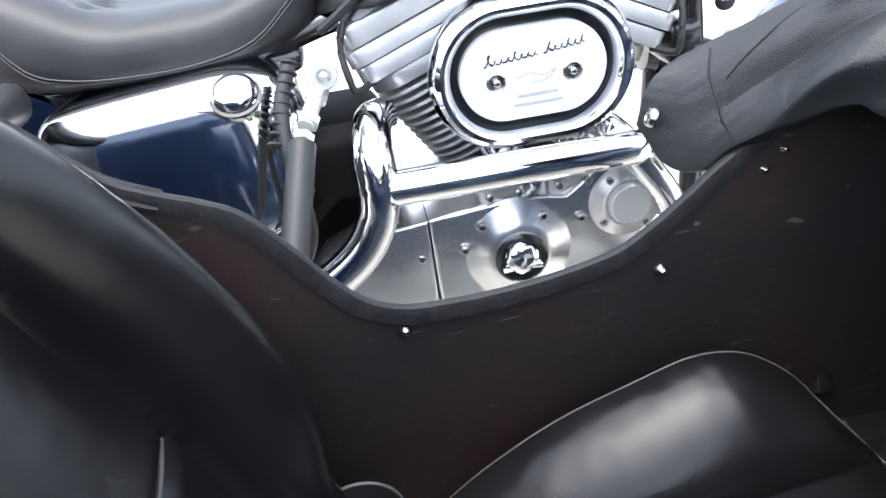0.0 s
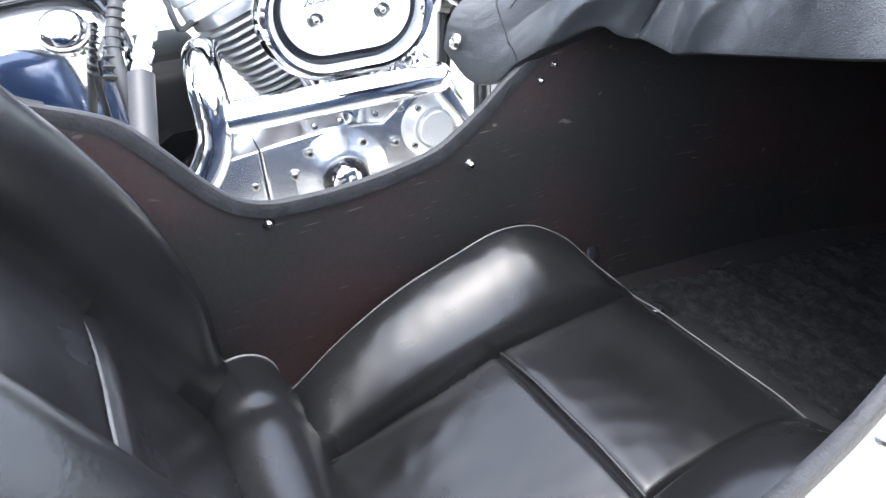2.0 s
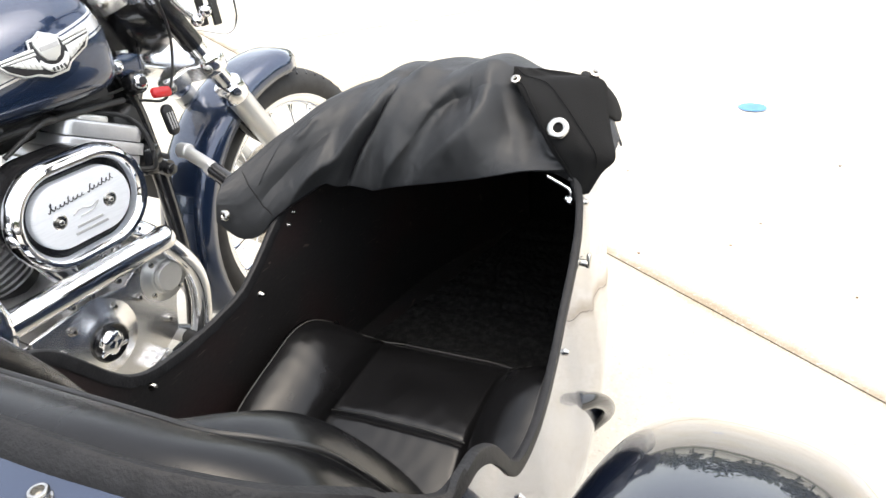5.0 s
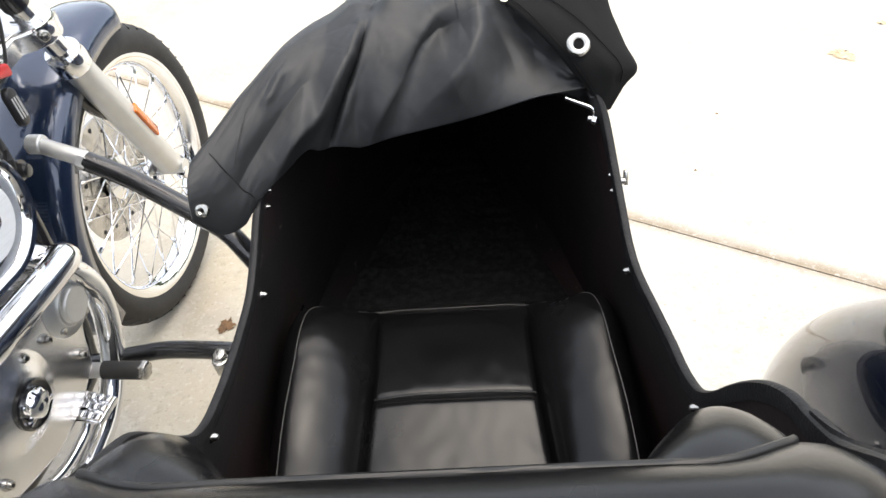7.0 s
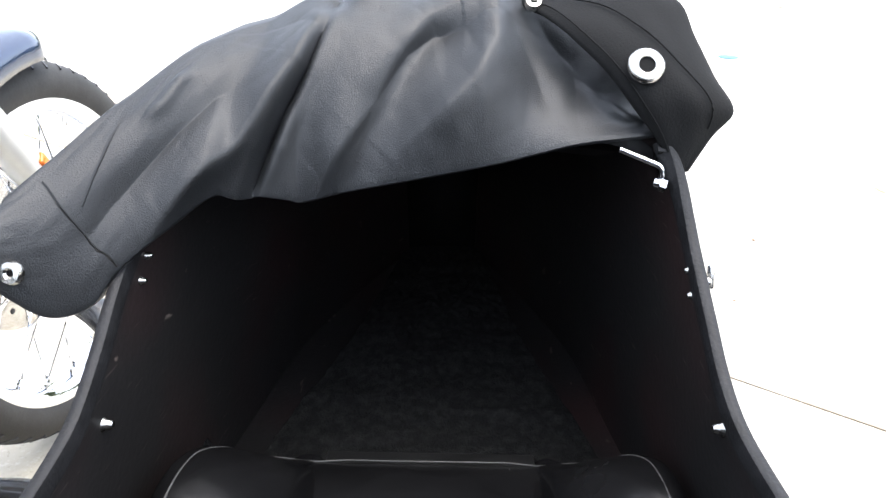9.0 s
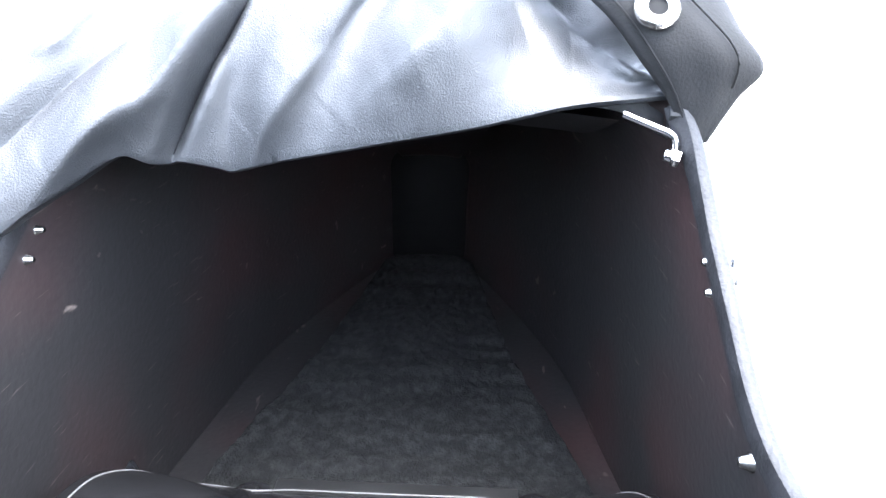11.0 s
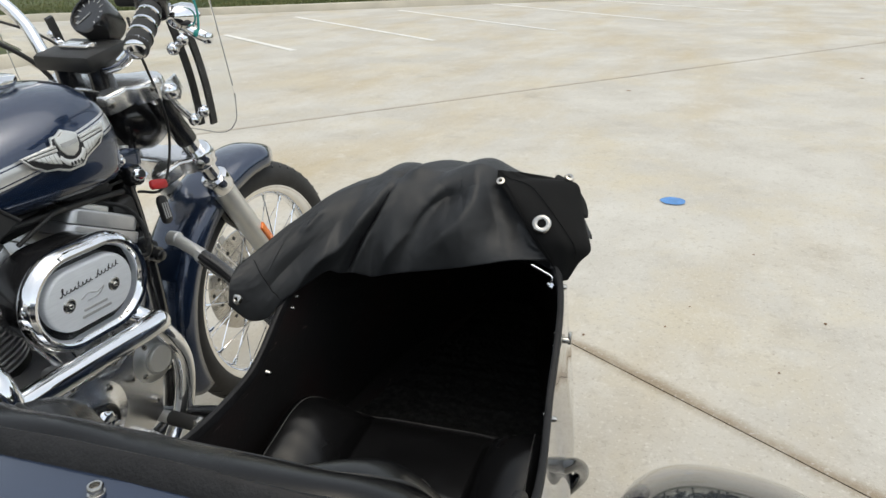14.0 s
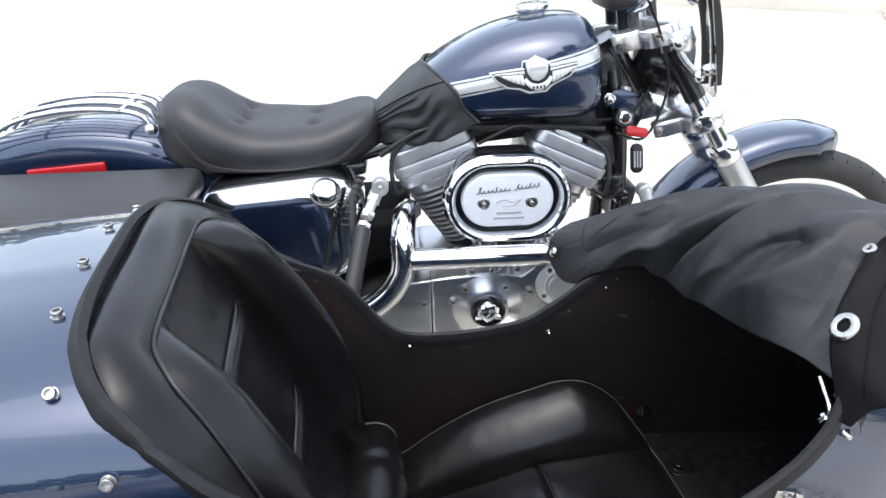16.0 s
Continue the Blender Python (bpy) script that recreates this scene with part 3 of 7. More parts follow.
part("brake_disc", joined(lathe([(0.09, 0.058), (0.145, 0.058), (0.145, 0.063), (0.09, 0.063), (0.09, 0.058)], HUB, (0, 1, 0), 48), lathe([(0.03, 0.056), (0.1, 0.056), (0.1, 0.06), (0.03, 0.06), (0.03, 0.056)], HUB, (0, 1, 0), 8)), STEEL, wheel, "drilled steel brake disc")
for k in range(18):
    a = 2 * math.pi * k / 18
    h = part("disc_hole", disc(0.0055, 0.0004, (0, 0, 0), (0, -1, 0), 10), INK, wheel) if k == 0 else twin(h, Matrix.Identity(4))
    h.matrix_basis = Matrix.Translation(HUB + Vector(((0.11 + 0.02 * (k % 2)) * math.cos(a), 0.0575, (0.11 + 0.02 * (k % 2)) * math.sin(a))))
groove = None
for k in range(56):
    a = 2 * math.pi * k / 56
    for s in (1, -1):
        m = Matrix.Translation(HUB) @ Matrix.Rotation(-a, 4, "Y") @ Matrix.Translation((0.3262, s * 0.0225, 0)) @ Matrix.Rotation(s * 0.5, 4, "Z") @ Matrix.Rotation(s * 0.55, 4, "X")
        if groove is None:
            groove = part("tread_groove", box((0.006, 0.026, 0.0026), (0, 0, 0), 0), INK, wheel, smooth=0)
            groove.matrix_basis = m
        else:
            twin(groove, m)


# front mudguard
def fender(u, v):
    a = radians(80 + 122 * u)
    b = (v * 2 - 1) * math.pi / 2
    tip = min(1, 0.55 + u * 6)
    r = 0.342 + 0.052 * max(0, math.cos(b)) ** 0.6 - 0.022 * (1 - tip)
    return (HUB.x + r * math.cos(a), HUB.y + 0.076 * tip * math.copysign(abs(math.sin(b)) ** 0.75, math.sin(b)), HUB.z + r * math.sin(a))


ff = part("front_fender", grid(50, 24, fender), BLUE, bike, "metallic blue front mudguard")
fm = ff.modifiers.new("thickness", "SOLIDIFY")
fm.thickness = 0.003

# fork
FORK_T, FORK_B = Vector((0.30, 0, 0.965)), Vector((0.705, 0, 0.345))
fdir = (FORK_B - FORK_T).normalized()


def fork_at(z, y=0.0):
    t = (z - FORK_T.z) / (FORK_B.z - FORK_T.z)
    p = FORK_T.lerp(FORK_B, t)
    return Vector((p.x, y, z))


for s in (-1, 1):
    y = 0.11 * s if s < 0 else 0.066
    leg = part("fork_leg", tube([fork_at(0.935, y), fork_at(0.70, y)], 0.0197, 20, 0), CHROME, bike, "chrome fork tube")
    part("slider", joined(tube([fork_at(0.70, y), fork_at(0.40, y)], 0.0275, 20, 0), disc(0.0275, 0.04, fork_at(0.40, y), fdir, 20, 0.4), tube([fork_at(0.36, y - 0.03), fork_at(0.36, y + 0.03)], 0.018, 14, 0)), SATIN, leg, "satin aluminium fork slider")
    part("dust_cap", lathe([(0.02, -0.012), (0.031, -0.01), (0.033, 0.0), (0.033, 0.025), (0.029, 0.03), (0.02, 0.03)], fork_at(0.705, y), fdir, 24), CHROME, leg)
    part("upper_cover", tube([fork_at(0.915, y), fork_at(0.815, y)], 0.0225, 20, 0), BLACK, leg)
    part("pinch_clamp", lathe([(0.02, -0.02), (0.031, -0.02), (0.034, -0.016), (0.034, 0.016), (0.031, 0.02), (0.02, 0.02)], fork_at(0.772, y), fdir, 24), CHROME, leg, "polished clamp on the fork tube")
    part("axle_nut", disc(0.014, 0.02, HUB + Vector((0, 0.1 * s, 0.012)), (0, s, 0), 6), CHROME, leg)
    part("fender_bracket", tube([fork_at(0.64, y * 0.72) + Vector((-0.03, 0, 0.01)), fork_at(0.59, y * 0.72) + Vector((-0.025, 0, 0)), fork_at(0.53, y * 0.85)], 0.011, 10), BLACK, leg)
    m = facing(fork_at(0.51, y) + Vector((0.008, 0.0265 * s, 0.008)), (0.35, s, 0.25), fdir)
    part("fork_reflector", box((0.022, 0.095, 0.008), m, 0.003), ORANGE, leg, "amber fork reflector")


def yoke_plate(reach):
    """Half-round ears at the fork legs, an arched front and two lugs towards the rear."""
    half = [(0.012, 0.0), (0.02, 0.05), (0.036, 0.09), (0.035, 0.118), (0.024, 0.136), (0.002, 0.145), (-0.022, 0.137), (-0.042, 0.116), (-0.6 * reach, 0.098), (-reach, 0.094), (-reach - 0.018, 0.082), (-reach - 0.018, 0.062), (-reach, 0.05), (-0.055, 0.04)]
    return half + [(x, -y) for x, y in reversed(half[1:])]


for title, z, reach, thick, bolts in (("upper_yoke", 0.945, 0.07, 0.038, ((0.298, 0.137, 0.946), (0.234, 0.094, 0.924))), ("lower_yoke", 0.77, 0.085, 0.034, ((0.4, 0.137, 0.763), (0.336, 0.094, 0.741)))):
    plate = part(title, prism(yoke_plate(reach), thick, facing(fork_at(z) + Vector((0.3, 0, -0.954)) * thick / 2, (-0.3, 0, 0.954), (0, 1, 0)), 0.009, 3), POLISHED, bike, "polished fork yoke with pinch bolts")
    for x, y, h in bolts:
        for s in (-1, 1):
            part("pinch_bolt", joined(disc(0.0095, 0.006, (x, s * (y - 0.003), h), (-0.6, s * 0.8, 0.0), 18, 0.4), disc(0.005, 0.009, (x, s * (y - 0.003), h), (-0.6, s * 0.8, 0.0), 6)), STEEL, plate)
part("steering_head", tube([(0.225, 0, 0.92), (0.32, 0, 0.77)], 0.034, 18, 0), BLACK, bike)

# headlight, gauge, handlebar
part("headlight", lathe([(0, -0.09), (0.03, -0.086), (0.054, -0.064), (0.068, -0.03), (0.071, 0.01), (0.066, 0.02), (0, 0.02)], (0.385, 0, 0.862), (0.95, 0, -0.2), 32), BLACK, bike, "black headlight shell")
bar_half = [(0.262, 0.0, 0.985), (0.262, 0.055, 0.985), (0.272, 0.11, 1.005), (0.28, 0.16, 1.065), (0.262, 0.215, 1.115), (0.2, 0.27, 1.118), (0.13, 0.32, 1.09), (0.062, 0.36, 1.06)]
bars = part("handlebar", tube([(x, -y, z) for x, y, z in reversed(bar_half[1:])] + bar_half, 0.0127, 16, 8), CHROME, bike, "chrome buckhorn handlebar")
for s in (-1, 1):
    a, b = Vector((0.16, 0.303 * s, 1.104)), Vector((0.062, 0.36 * s, 1.06))
    d = (b - a).normalized()
    part("grip", joined(tube([a, b], 0.0185, 18, 0), disc(0.0195, 0.014, b, d, 20, 0.6)), RUBBER, bars, "black rubber grip with chrome bands")
    for t in (0.22, 0.5, 0.78):
        part("grip_band", lathe([(0.0185, -0.004), (0.0205, -0.003), (0.0205, 0.003), (0.0185, 0.004)], a.lerp(b, t), d, 24), CHROME, bars)
    part("grip_cap", disc(0.0195, 0.016, b, d, 20, 0.7), CHROME, bars)
    part("switch_block", box((0.05, 0.045, 0.05), facing(a.lerp(b, -0.18), d), 0.01), BLACK, bars)
    part("hand_lever", joined(tube([(0.2, 0.235 * s, 1.12), (0.232, 0.265 * s, 1.092), (0.25, 0.3 * s, 1.062), (0.262, 0.32 * s, 1.05)], 0.006, 10, 6, sy=1.6), lathe([(0, -0.011), (0.008, -0.008), (0.011, 0), (0.008, 0.008), (0, 0.011)], (0.263, 0.324 * s, 1.048), (0, 0, 1), 18)), CHROME, bars, "polished lever")
    sig = part("turn_signal", lathe([(0.0, -0.034), (0.01, -0.031), (0.02, -0.018), (0.025, 0.0), (0.025, 0.018), (0.0, 0.018)], (0.25, 0.285 * s, 1.085), (1, 0, -0.1), 28), CHROME, bike, "chrome bullet turn signal")
    part("lens", lathe([(0.0, 0.03), (0.016, 0.027), (0.0245, 0.018), (0.0, 0.017)], (0.25, 0.285 * s, 1.085), (1, 0, -0.1), 28), RED if s > 0 else ORANGE, sig, "amber lens")
    part("signal_stem", tube([(0.25, 0.285 * s, 1.09), (0.235, 0.25 * s, 1.11)], 0.007, 10, 0), CHROME, sig)
part("cord", joined(tube([(0.255, -0.312, 1.056), (0.257, -0.313, 1.1), (0.25, -0.3, 1.15)], 0.0022, 8, 4), lathe([(0.006, -0.004), (0.0075, -0.003), (0.0075, 0.003), (0.006, 0.004)], (0.254, -0.308, 1.057), (0.3, -0.7, -0.35), 14)), TEAL, bars, "teal cord tied round the lever")
gauge = part("speedometer", lathe([(0, -0.05), (0.035, -0.05), (0.042, -0.02), (0.044, 0.012), (0.042, 0.018), (0.039, 0.018), (0.038, 0.012), (0, 0.012)], (0.315, 0.0, 1.075), (-0.78, 0, 0.62), 36), BLACK, bike, "round black speedometer")
gm2 = facing((0.3055, 0, 1.0825), (-0.78, 0, 0.62))
for k in range(11):
    a = radians(220 - 26 * k)
    t = part("dial_mark", box((0.002, 0.009, 0.0006), gm2 @ pose(0.03 * math.cos(a), 0.03 * math.sin(a), 0.0006, 0, 0, math.degrees(a) - 90), 0), GREY, gauge, smooth=0)
part("needle", box((0.002, 0.034, 0.0008), gm2 @ pose(-0.009, -0.011, 0.0012, 0, 0, 140), 0), GREY, gauge, smooth=0)
part("gauge_bracket", box((0.11, 0.15, 0.034), pose(0.268, 0, 1.008, 0, -12, 0), 0.01), MATTE, bike, "black riser clamp")
for y in (-0.045, 0.045):
    part("riser", lathe([(0, -0.03), (0.024, -0.03), (0.022, 0.0), (0.027, 0.03), (0, 0.03)], (0.262, y, 0.978), (-0.2, 0, 1), 20), BLACK, bike)
part("clamp_plate", box((0.028, 0.075, 0.006), pose(0.262, 0, 1.028, 0, -12, 0), 0.002), POLISHED, bike)
for y in (-0.04, 0.04):
    part("clamp_bolt", disc(0.006, 0.008, (0.262, y, 1.026), (-0.2, 0, 1), 6), CHROME, bike)
part("master_cylinder", box((0.06, 0.075, 0.04), pose(0.21, -0.235, 1.13, 0, -10, 25), 0.008), MATTE, bike, "black brake fluid reservoir")

# windscreen
def pane_x(y, z):
    return math.sqrt(0.81 - y * y) - 0.486 - 0.2 * (z - 0.847)


def ws(u, v):
    y = 0.3 * (u * 2 - 1)
    t = max(0, abs(y) - 0.2) / 0.1
    low = 0.84 + 0.095 * (1 - math.sqrt(max(0, 1 - t * t)))
    z = low + (1.25 - low) * v
    return (pane_x(y, z), y, z)


screen = wsp = part("windscreen", grid(48, 24, ws), CLEAR, bike, "clear acrylic windscreen pane")
wm = wsp.modifiers.new("thickness", "SOLIDIFY")
wm.thickness, wm.use_rim = 0.003, False
wsp.visible_shadow = False
loop_ws = [Vector(ws(u, 0)) for u in np.linspace(0, 1, 44)] + [Vector(ws(1, v)) for v in np.linspace(0.08, 1, 10)] + [Vector(ws(u, 1)) for u in np.linspace(0.95, 0, 12)] + [Vector(ws(0, v)) for v in np.linspace(0.92, 0.05, 10)]
part("pane_edge", tube(loop_ws, 0.0009, 6, 2, closed=False), PANE_EDGE, screen, "grey cut edge of the pane")
for s in (-1, 1):
    for y, off in ((0.165, -0.006), (0.186, 0.013)):
        part("strap", sweep(spline([(pane_x(y, z) + off + 0.008 * math.sin((z - 0.86) / 0.19 * math.pi), s * y, z) for z in np.linspace(0.855, 1.07, 6)], 4), [(-0.0085, -0.003), (-0.0085, 0.003), (0.0085, 0.003), (0.0085, -0.003)], (0, 1, 0)), MATTE, screen, "black mounting strap")
    for z in (0.874, 1.022):
        part("screen_knob", joined(*[lathe([(0, 0.012), (0.008, 0.0105), (0.0125, 0.004), (0.0125, -0.006), (0, -0.006)], (pane_x(y, z) + off, s * y, z + dz), (-0.75, s * 0.65, 0), 18) for y, off, dz in ((0.157, -0.014, -0.008), (0.178, -0.004, 0.01))], tube([(pane_x(0.157, z) - 0.012, s * 0.157, z - 0.008), (pane_x(0.178, z), s * 0.178, z + 0.01)], 0.008, 12, 0)), CHROME, screen, "chrome screen clamp")
    part("screen_arm", joined(tube([(pane_x(0.157, 0.866) - 0.014, s * 0.152, 0.866), (0.35, s * 0.145, 0.9), (0.335, s * 0.14, 0.932)], 0.007, 10, 4), prism([(-0.018, -0.016), (0.02, -0.022), (0.034, 0.0), (0.022, 0.03), (-0.016, 0.014)], 0.006, facing((0.338, s * 0.142, 0.934), (0, s, 0.1)), 0.002)), POLISHED, screen, "bracket from the fork to the screen")
    part("arm_bolt", lathe([(0, 0.016), (0.01, 0.014), (0.0165, 0.007), (0.0175, 0), (0, 0)], (0.335, s * 0.148, 0.933), (0, s, 0.1), 24), CHROME, screen, "domed chrome bolt")

# fuel tank
TANK_ROWS = [(-0.262, 0.05, 0.79, 0.752), (-0.24, 0.078, 0.808, 0.76), (-0.2, 0.10, 0.842, 0.77), (-0.15, 0.122, 0.882, 0.774), (-0.1, 0.138, 0.916, 0.774), (-0.02, 0.156, 0.953, 0.772), (0.07, 0.167, 0.974, 0.772), (0.14, 0.163, 0.978, 0.772), (0.175, 0.151, 0.971, 0.774), (0.195, 0.13, 0.95, 0.782), (0.203, 0.105, 0.925, 0.795), (0.206, 0.08, 0.9, 0.815)]


def tank_at(x, a, grow=0.0):
    """The tank's skin; a turns from -180 to 180 degrees, 0 at the top, 90 on the right."""
    w, top, low = lerp_table(TANK_ROWS, x)
    c, s = math.cos(radians(a)), math.sin(radians(a))
    mid = low + (top - low) * 0.42
    up = (top - mid) if c > 0 else (mid - low)
    return Vector((x, -(w + grow) * math.copysign(abs(s) ** 0.82, s), mid + (up + grow) * math.copysign(abs(c) ** (0.9 if c > 0 else 0.55), c)))


def tank_skin(u, v):
    x = -0.262 + 0.468 * (0.5 - 0.5 * math.cos(math.pi * u))
    return tank_at(x, -180 + 360 * v)


tank = part("fuel_tank", grid(48, 56, tank_skin, loop_v=True, cap_u=True), TANK, bike, "metallic blue fuel tank with a silver stripe")
cap_at = tank_at(0.075, 0) + Vector((0, 0, 0.004))
part("fuel_cap", lathe([(0, -0.012), (0.028, -0.012), (0.029, 0.0), (0.034, 0.004), (0.036, 0.009), (0.034, 0.014), (0.026, 0.0165), (0.012, 0.018), (0.0, 0.0185)], cap_at, (-0.12, -0.05, 1), 36), CHROME, tank, "chrome fuel cap")

# tank badge: plain wings and a round shield
for s in (1, -1):
    bx = 0.06
    centre = tank_at(bx, 78 * s, 0.001)
    n = Vector((0, -s, 0.22))
    m = facing(centre, n, (0, 0, 1))
    flip = 1 if s > 0 else -1
    tilt = pose(0, 0, 0, 0, 0, 5 * flip)
    wing = ((-0.093, 0.012), (-0.03, 0.0135), (-0.027, 0.0265), (-0.014, 0.0275), (-0.006, 0.0315), (-0.001, 0.034), (0.004, 0.0305), (0.014, 0.0265), (0.024, 0.02), (0.026, 0.015), (0.084, 0.021), (0.08, 0.006), (0.064, -0.012), (0.036, -0.022), (0.026, -0.026), (0.014, -0.036), (-0.018, -0.036), (-0.03, -0.0305), (-0.036, -0.027), (-0.06, -0.022), (-0.08, -0.007))
    badge = part("badge", prism(wing, 0.0042, m @ tilt, 0.0012), SATIN, tank, "winged silver tank badge with a shield")
    part("badge_ground", prism([(x * 0.95 - 0.0005, y * 0.88 - 0.0002) for x, y in wing], 0.0046, m @ tilt, 0.0002), INK, badge)
    shield = ((-0.0225, 0.018), (-0.0205, 0.023), (-0.01, 0.0245), (-0.001, 0.0295), (0.008, 0.0245), (0.0185, 0.021), (0.0215, 0.016), (0.0195, 0.002), (0.012, -0.009), (0.0, -0.0145), (-0.012, -0.0105), (-0.02, 0.002))
    part("shield", prism(shield, 0.0078, m @ tilt, 0.0018), SATIN, badge)
    part("shield_band", box((0.033, 0.007, 0.0012), m @ tilt @ pose(0, 0.0085, 0.008), 0), GREY, badge, smooth=0)
    arc = [radians(d) for d in np.linspace(205, 335, 12)]
    part("scroll", prism([(0.031 * math.cos(t), 0.004 + 0.0355 * math.sin(t)) for t in arc] + [(0.025 * math.cos(t), 0.004 + 0.0235 * math.sin(t)) for t in reversed(arc)], 0.0064, m @ tilt, 0.0008), SATIN, badge)
    for k in range(4):
        part("scroll_mark", box((0.0035, 0.006, 0.0008), m @ tilt @ pose(-0.0105 + 0.007 * k, -0.0255, 0.0066, 0, 0, -12 + 8 * k), 0), INK, badge, smooth=0)
    for w in (-1, 1):
        tip = -0.0885 if w < 0 else 0.0805
        for low, high, end_low, end_high, end in ((0.0085, 0.0125, 0.0088 if w < 0 else 0.0135, 0.011 if w < 0 else 0.0185, 0.98), (0.002, 0.0072, 0.0045 if w < 0 else 0.009, 0.0075 if w < 0 else 0.0122, 0.95)):
            part("wing_bar", prism([(w * 0.025, low), (tip * end, end_low), (tip * end, end_high), (w * 0.025, high)][:: w], 0.0062, m @ tilt, 0.0006), SATIN, badge)
        for k in range(6):
            x0 = 0.0285 + 0.0082 * k
            top = 0.0008 + (0.0004 if w < 0 else 0.001) * k
            deep = -0.0185 + 0.0028 * k + 0.006 * (k / 5) ** 2
            part("feather", prism([(w * x0, top), (w * (x0 + 0.0078), top + 0.0006), (w * (x0 + 0.0052), deep + 0.001), (w * (x0 - 0.0022), deep - 0.0015)][:: w], 0.006, m @ tilt, 0.0006), SATIN, badge)


# leather bib over the tank's rear
def bib(u, v):
    a = -118 + 236 * v
    end = -0.155 + 0.105 * (abs(a) / 118) ** 1.6
    x = -0.258 + (end + 0.258) * u
    fold = math.sin(abs(a) * 0.42 + u * 11 + 4 * noise.noise(Vector((u * 3, a * 0.03, 5))))
    pleat = 0.0036 * math.copysign(abs(fold) ** 0.7, fold) * max(0, min(1, (abs(a) - 48) / 26)) * math.sin(min(1, 0.12 + u) * math.pi) + 0.003 * noise.noise(Vector((x * 30, a * 0.03, 2)))
    p = tank_at(x, math.copysign(min(abs(a), 98), a), 0.006 + 0.012 * math.sin(u * math.pi) * (abs(a) / 118) + pleat)
    return p - Vector((0, 0, 0.052 * max(0, abs(a) - 98) / 20 * (0.55 + 0.45 * math.sin(u * math.pi))))


bb = part("tank_bib", grid(64, 110, bib), LEATHER)
tagged(bb, "pleated black leather bib strapped over the fuel tank", "tank bib")
b2 = bb.modifiers.new("thickness", "SOLIDIFY")
b2.thickness = 0.004
part("bib_edge", tube([bib(1.0, v) for v in np.linspace(0, 1, 30)], 0.0035, 8, 2), LEATHER, bb)
for a0 in (0.72, 0.28):
    part("bib_seam", tube([bib(u, a0 + (0.06 if a0 > 0.5 else -0.06) * u) + Vector((0, 0, 0.002)) for u in np.linspace(0.05, 0.97, 12)], 0.002, 6, 2), THREAD, bb)

# saddle
SADDLE = [(-0.705, 0.04, 0.80, 0.76, 0.0), (-0.69, 0.095, 0.832, 0.72, 0.0), (-0.66, 0.13, 0.85, 0.70, 0.0), (-0.62, 0.15, 0.848, 0.692, 0.004), (-0.57, 0.158, 0.818, 0.688, 0.012), (-0.52, 0.16, 0.793, 0.688, 0.014), (-0.45, 0.158, 0.782, 0.688, 0.01), (-0.38, 0.15, 0.782, 0.69, 0.004), (-0.33, 0.138, 0.795, 0.695, 0.0), (-0.29, 0.12, 0.803, 0.705, 0.0), (-0.262, 0.095, 0.80, 0.72, 0.0), (-0.245, 0.06, 0.785, 0.74, 0.0)]


def saddle_at(x, a):
    w, top, low, dish = lerp_table(SADDLE, x)
    c, s = math.cos(radians(a)), math.sin(radians(a))
    mid = low + (top - low) * 0.35
    up = top - mid if c > 0 else mid - low
    y = -w * math.copysign(abs(s) ** 0.7, s)
    z = mid + up * math.copysign(abs(c) ** 0.6, c)
    if c > 0:
        z -= dish * 1.2 * math.exp(-((y / 0.07) ** 2))
        for bx, by in ((-0.535, 0.0), (-0.535, -0.07), (-0.535, 0.07), (-0.385, -0.05), (-0.385, 0.05)):
            z -= 0.016 * math.exp(-(((x - bx) / 0.014) ** 2) - ((y - by) / 0.016) ** 2)
        z += 0.004 * noise.noise(Vector((x * 13, y * 13, 3)))
    return Vector((x, y, z))


sd = part("saddle", grid(84, 72, lambda u, v: saddle_at(-0.705 + 0.46 * (0.5 - 0.5 * math.cos(math.pi * u)), -180 + 360 * v), loop_v=True, cap_u=True), LEATHER, bike, "tufted black leather solo saddle")
for s in (1, -1):
    for off in (0, 4):
        part("saddle_seam", tube([saddle_at(x, s * (a + off)) + Vector((0, -0.001 * s, 0.0)) for x, a in ((-0.685, 60), (-0.65, 76), (-0.6, 92), (-0.55, 99), (-0.48, 101), (-0.4, 99), (-0.33, 92), (-0.28, 80), (-0.26, 70))], 0.0014, 6, 4), THREAD, sd)

# rear mudguard, rail, rack, saddlebag
RW = Vector((-0.84, 0, 0.32))


def rear_fender(u, v):
    a = radians(40 + 130 * u)
    b = (v * 2 - 1) * math.pi / 2
    r = 0.38 + 0.06 * max(0, math.cos(b)) ** 0.6
    return (RW.x - 0.02 + r * math.cos(a) * 1.12, 0.098 * math.copysign(abs(math.sin(b)) ** 0.7, math.sin(b)), RW.z + 0.03 + r * math.sin(a))


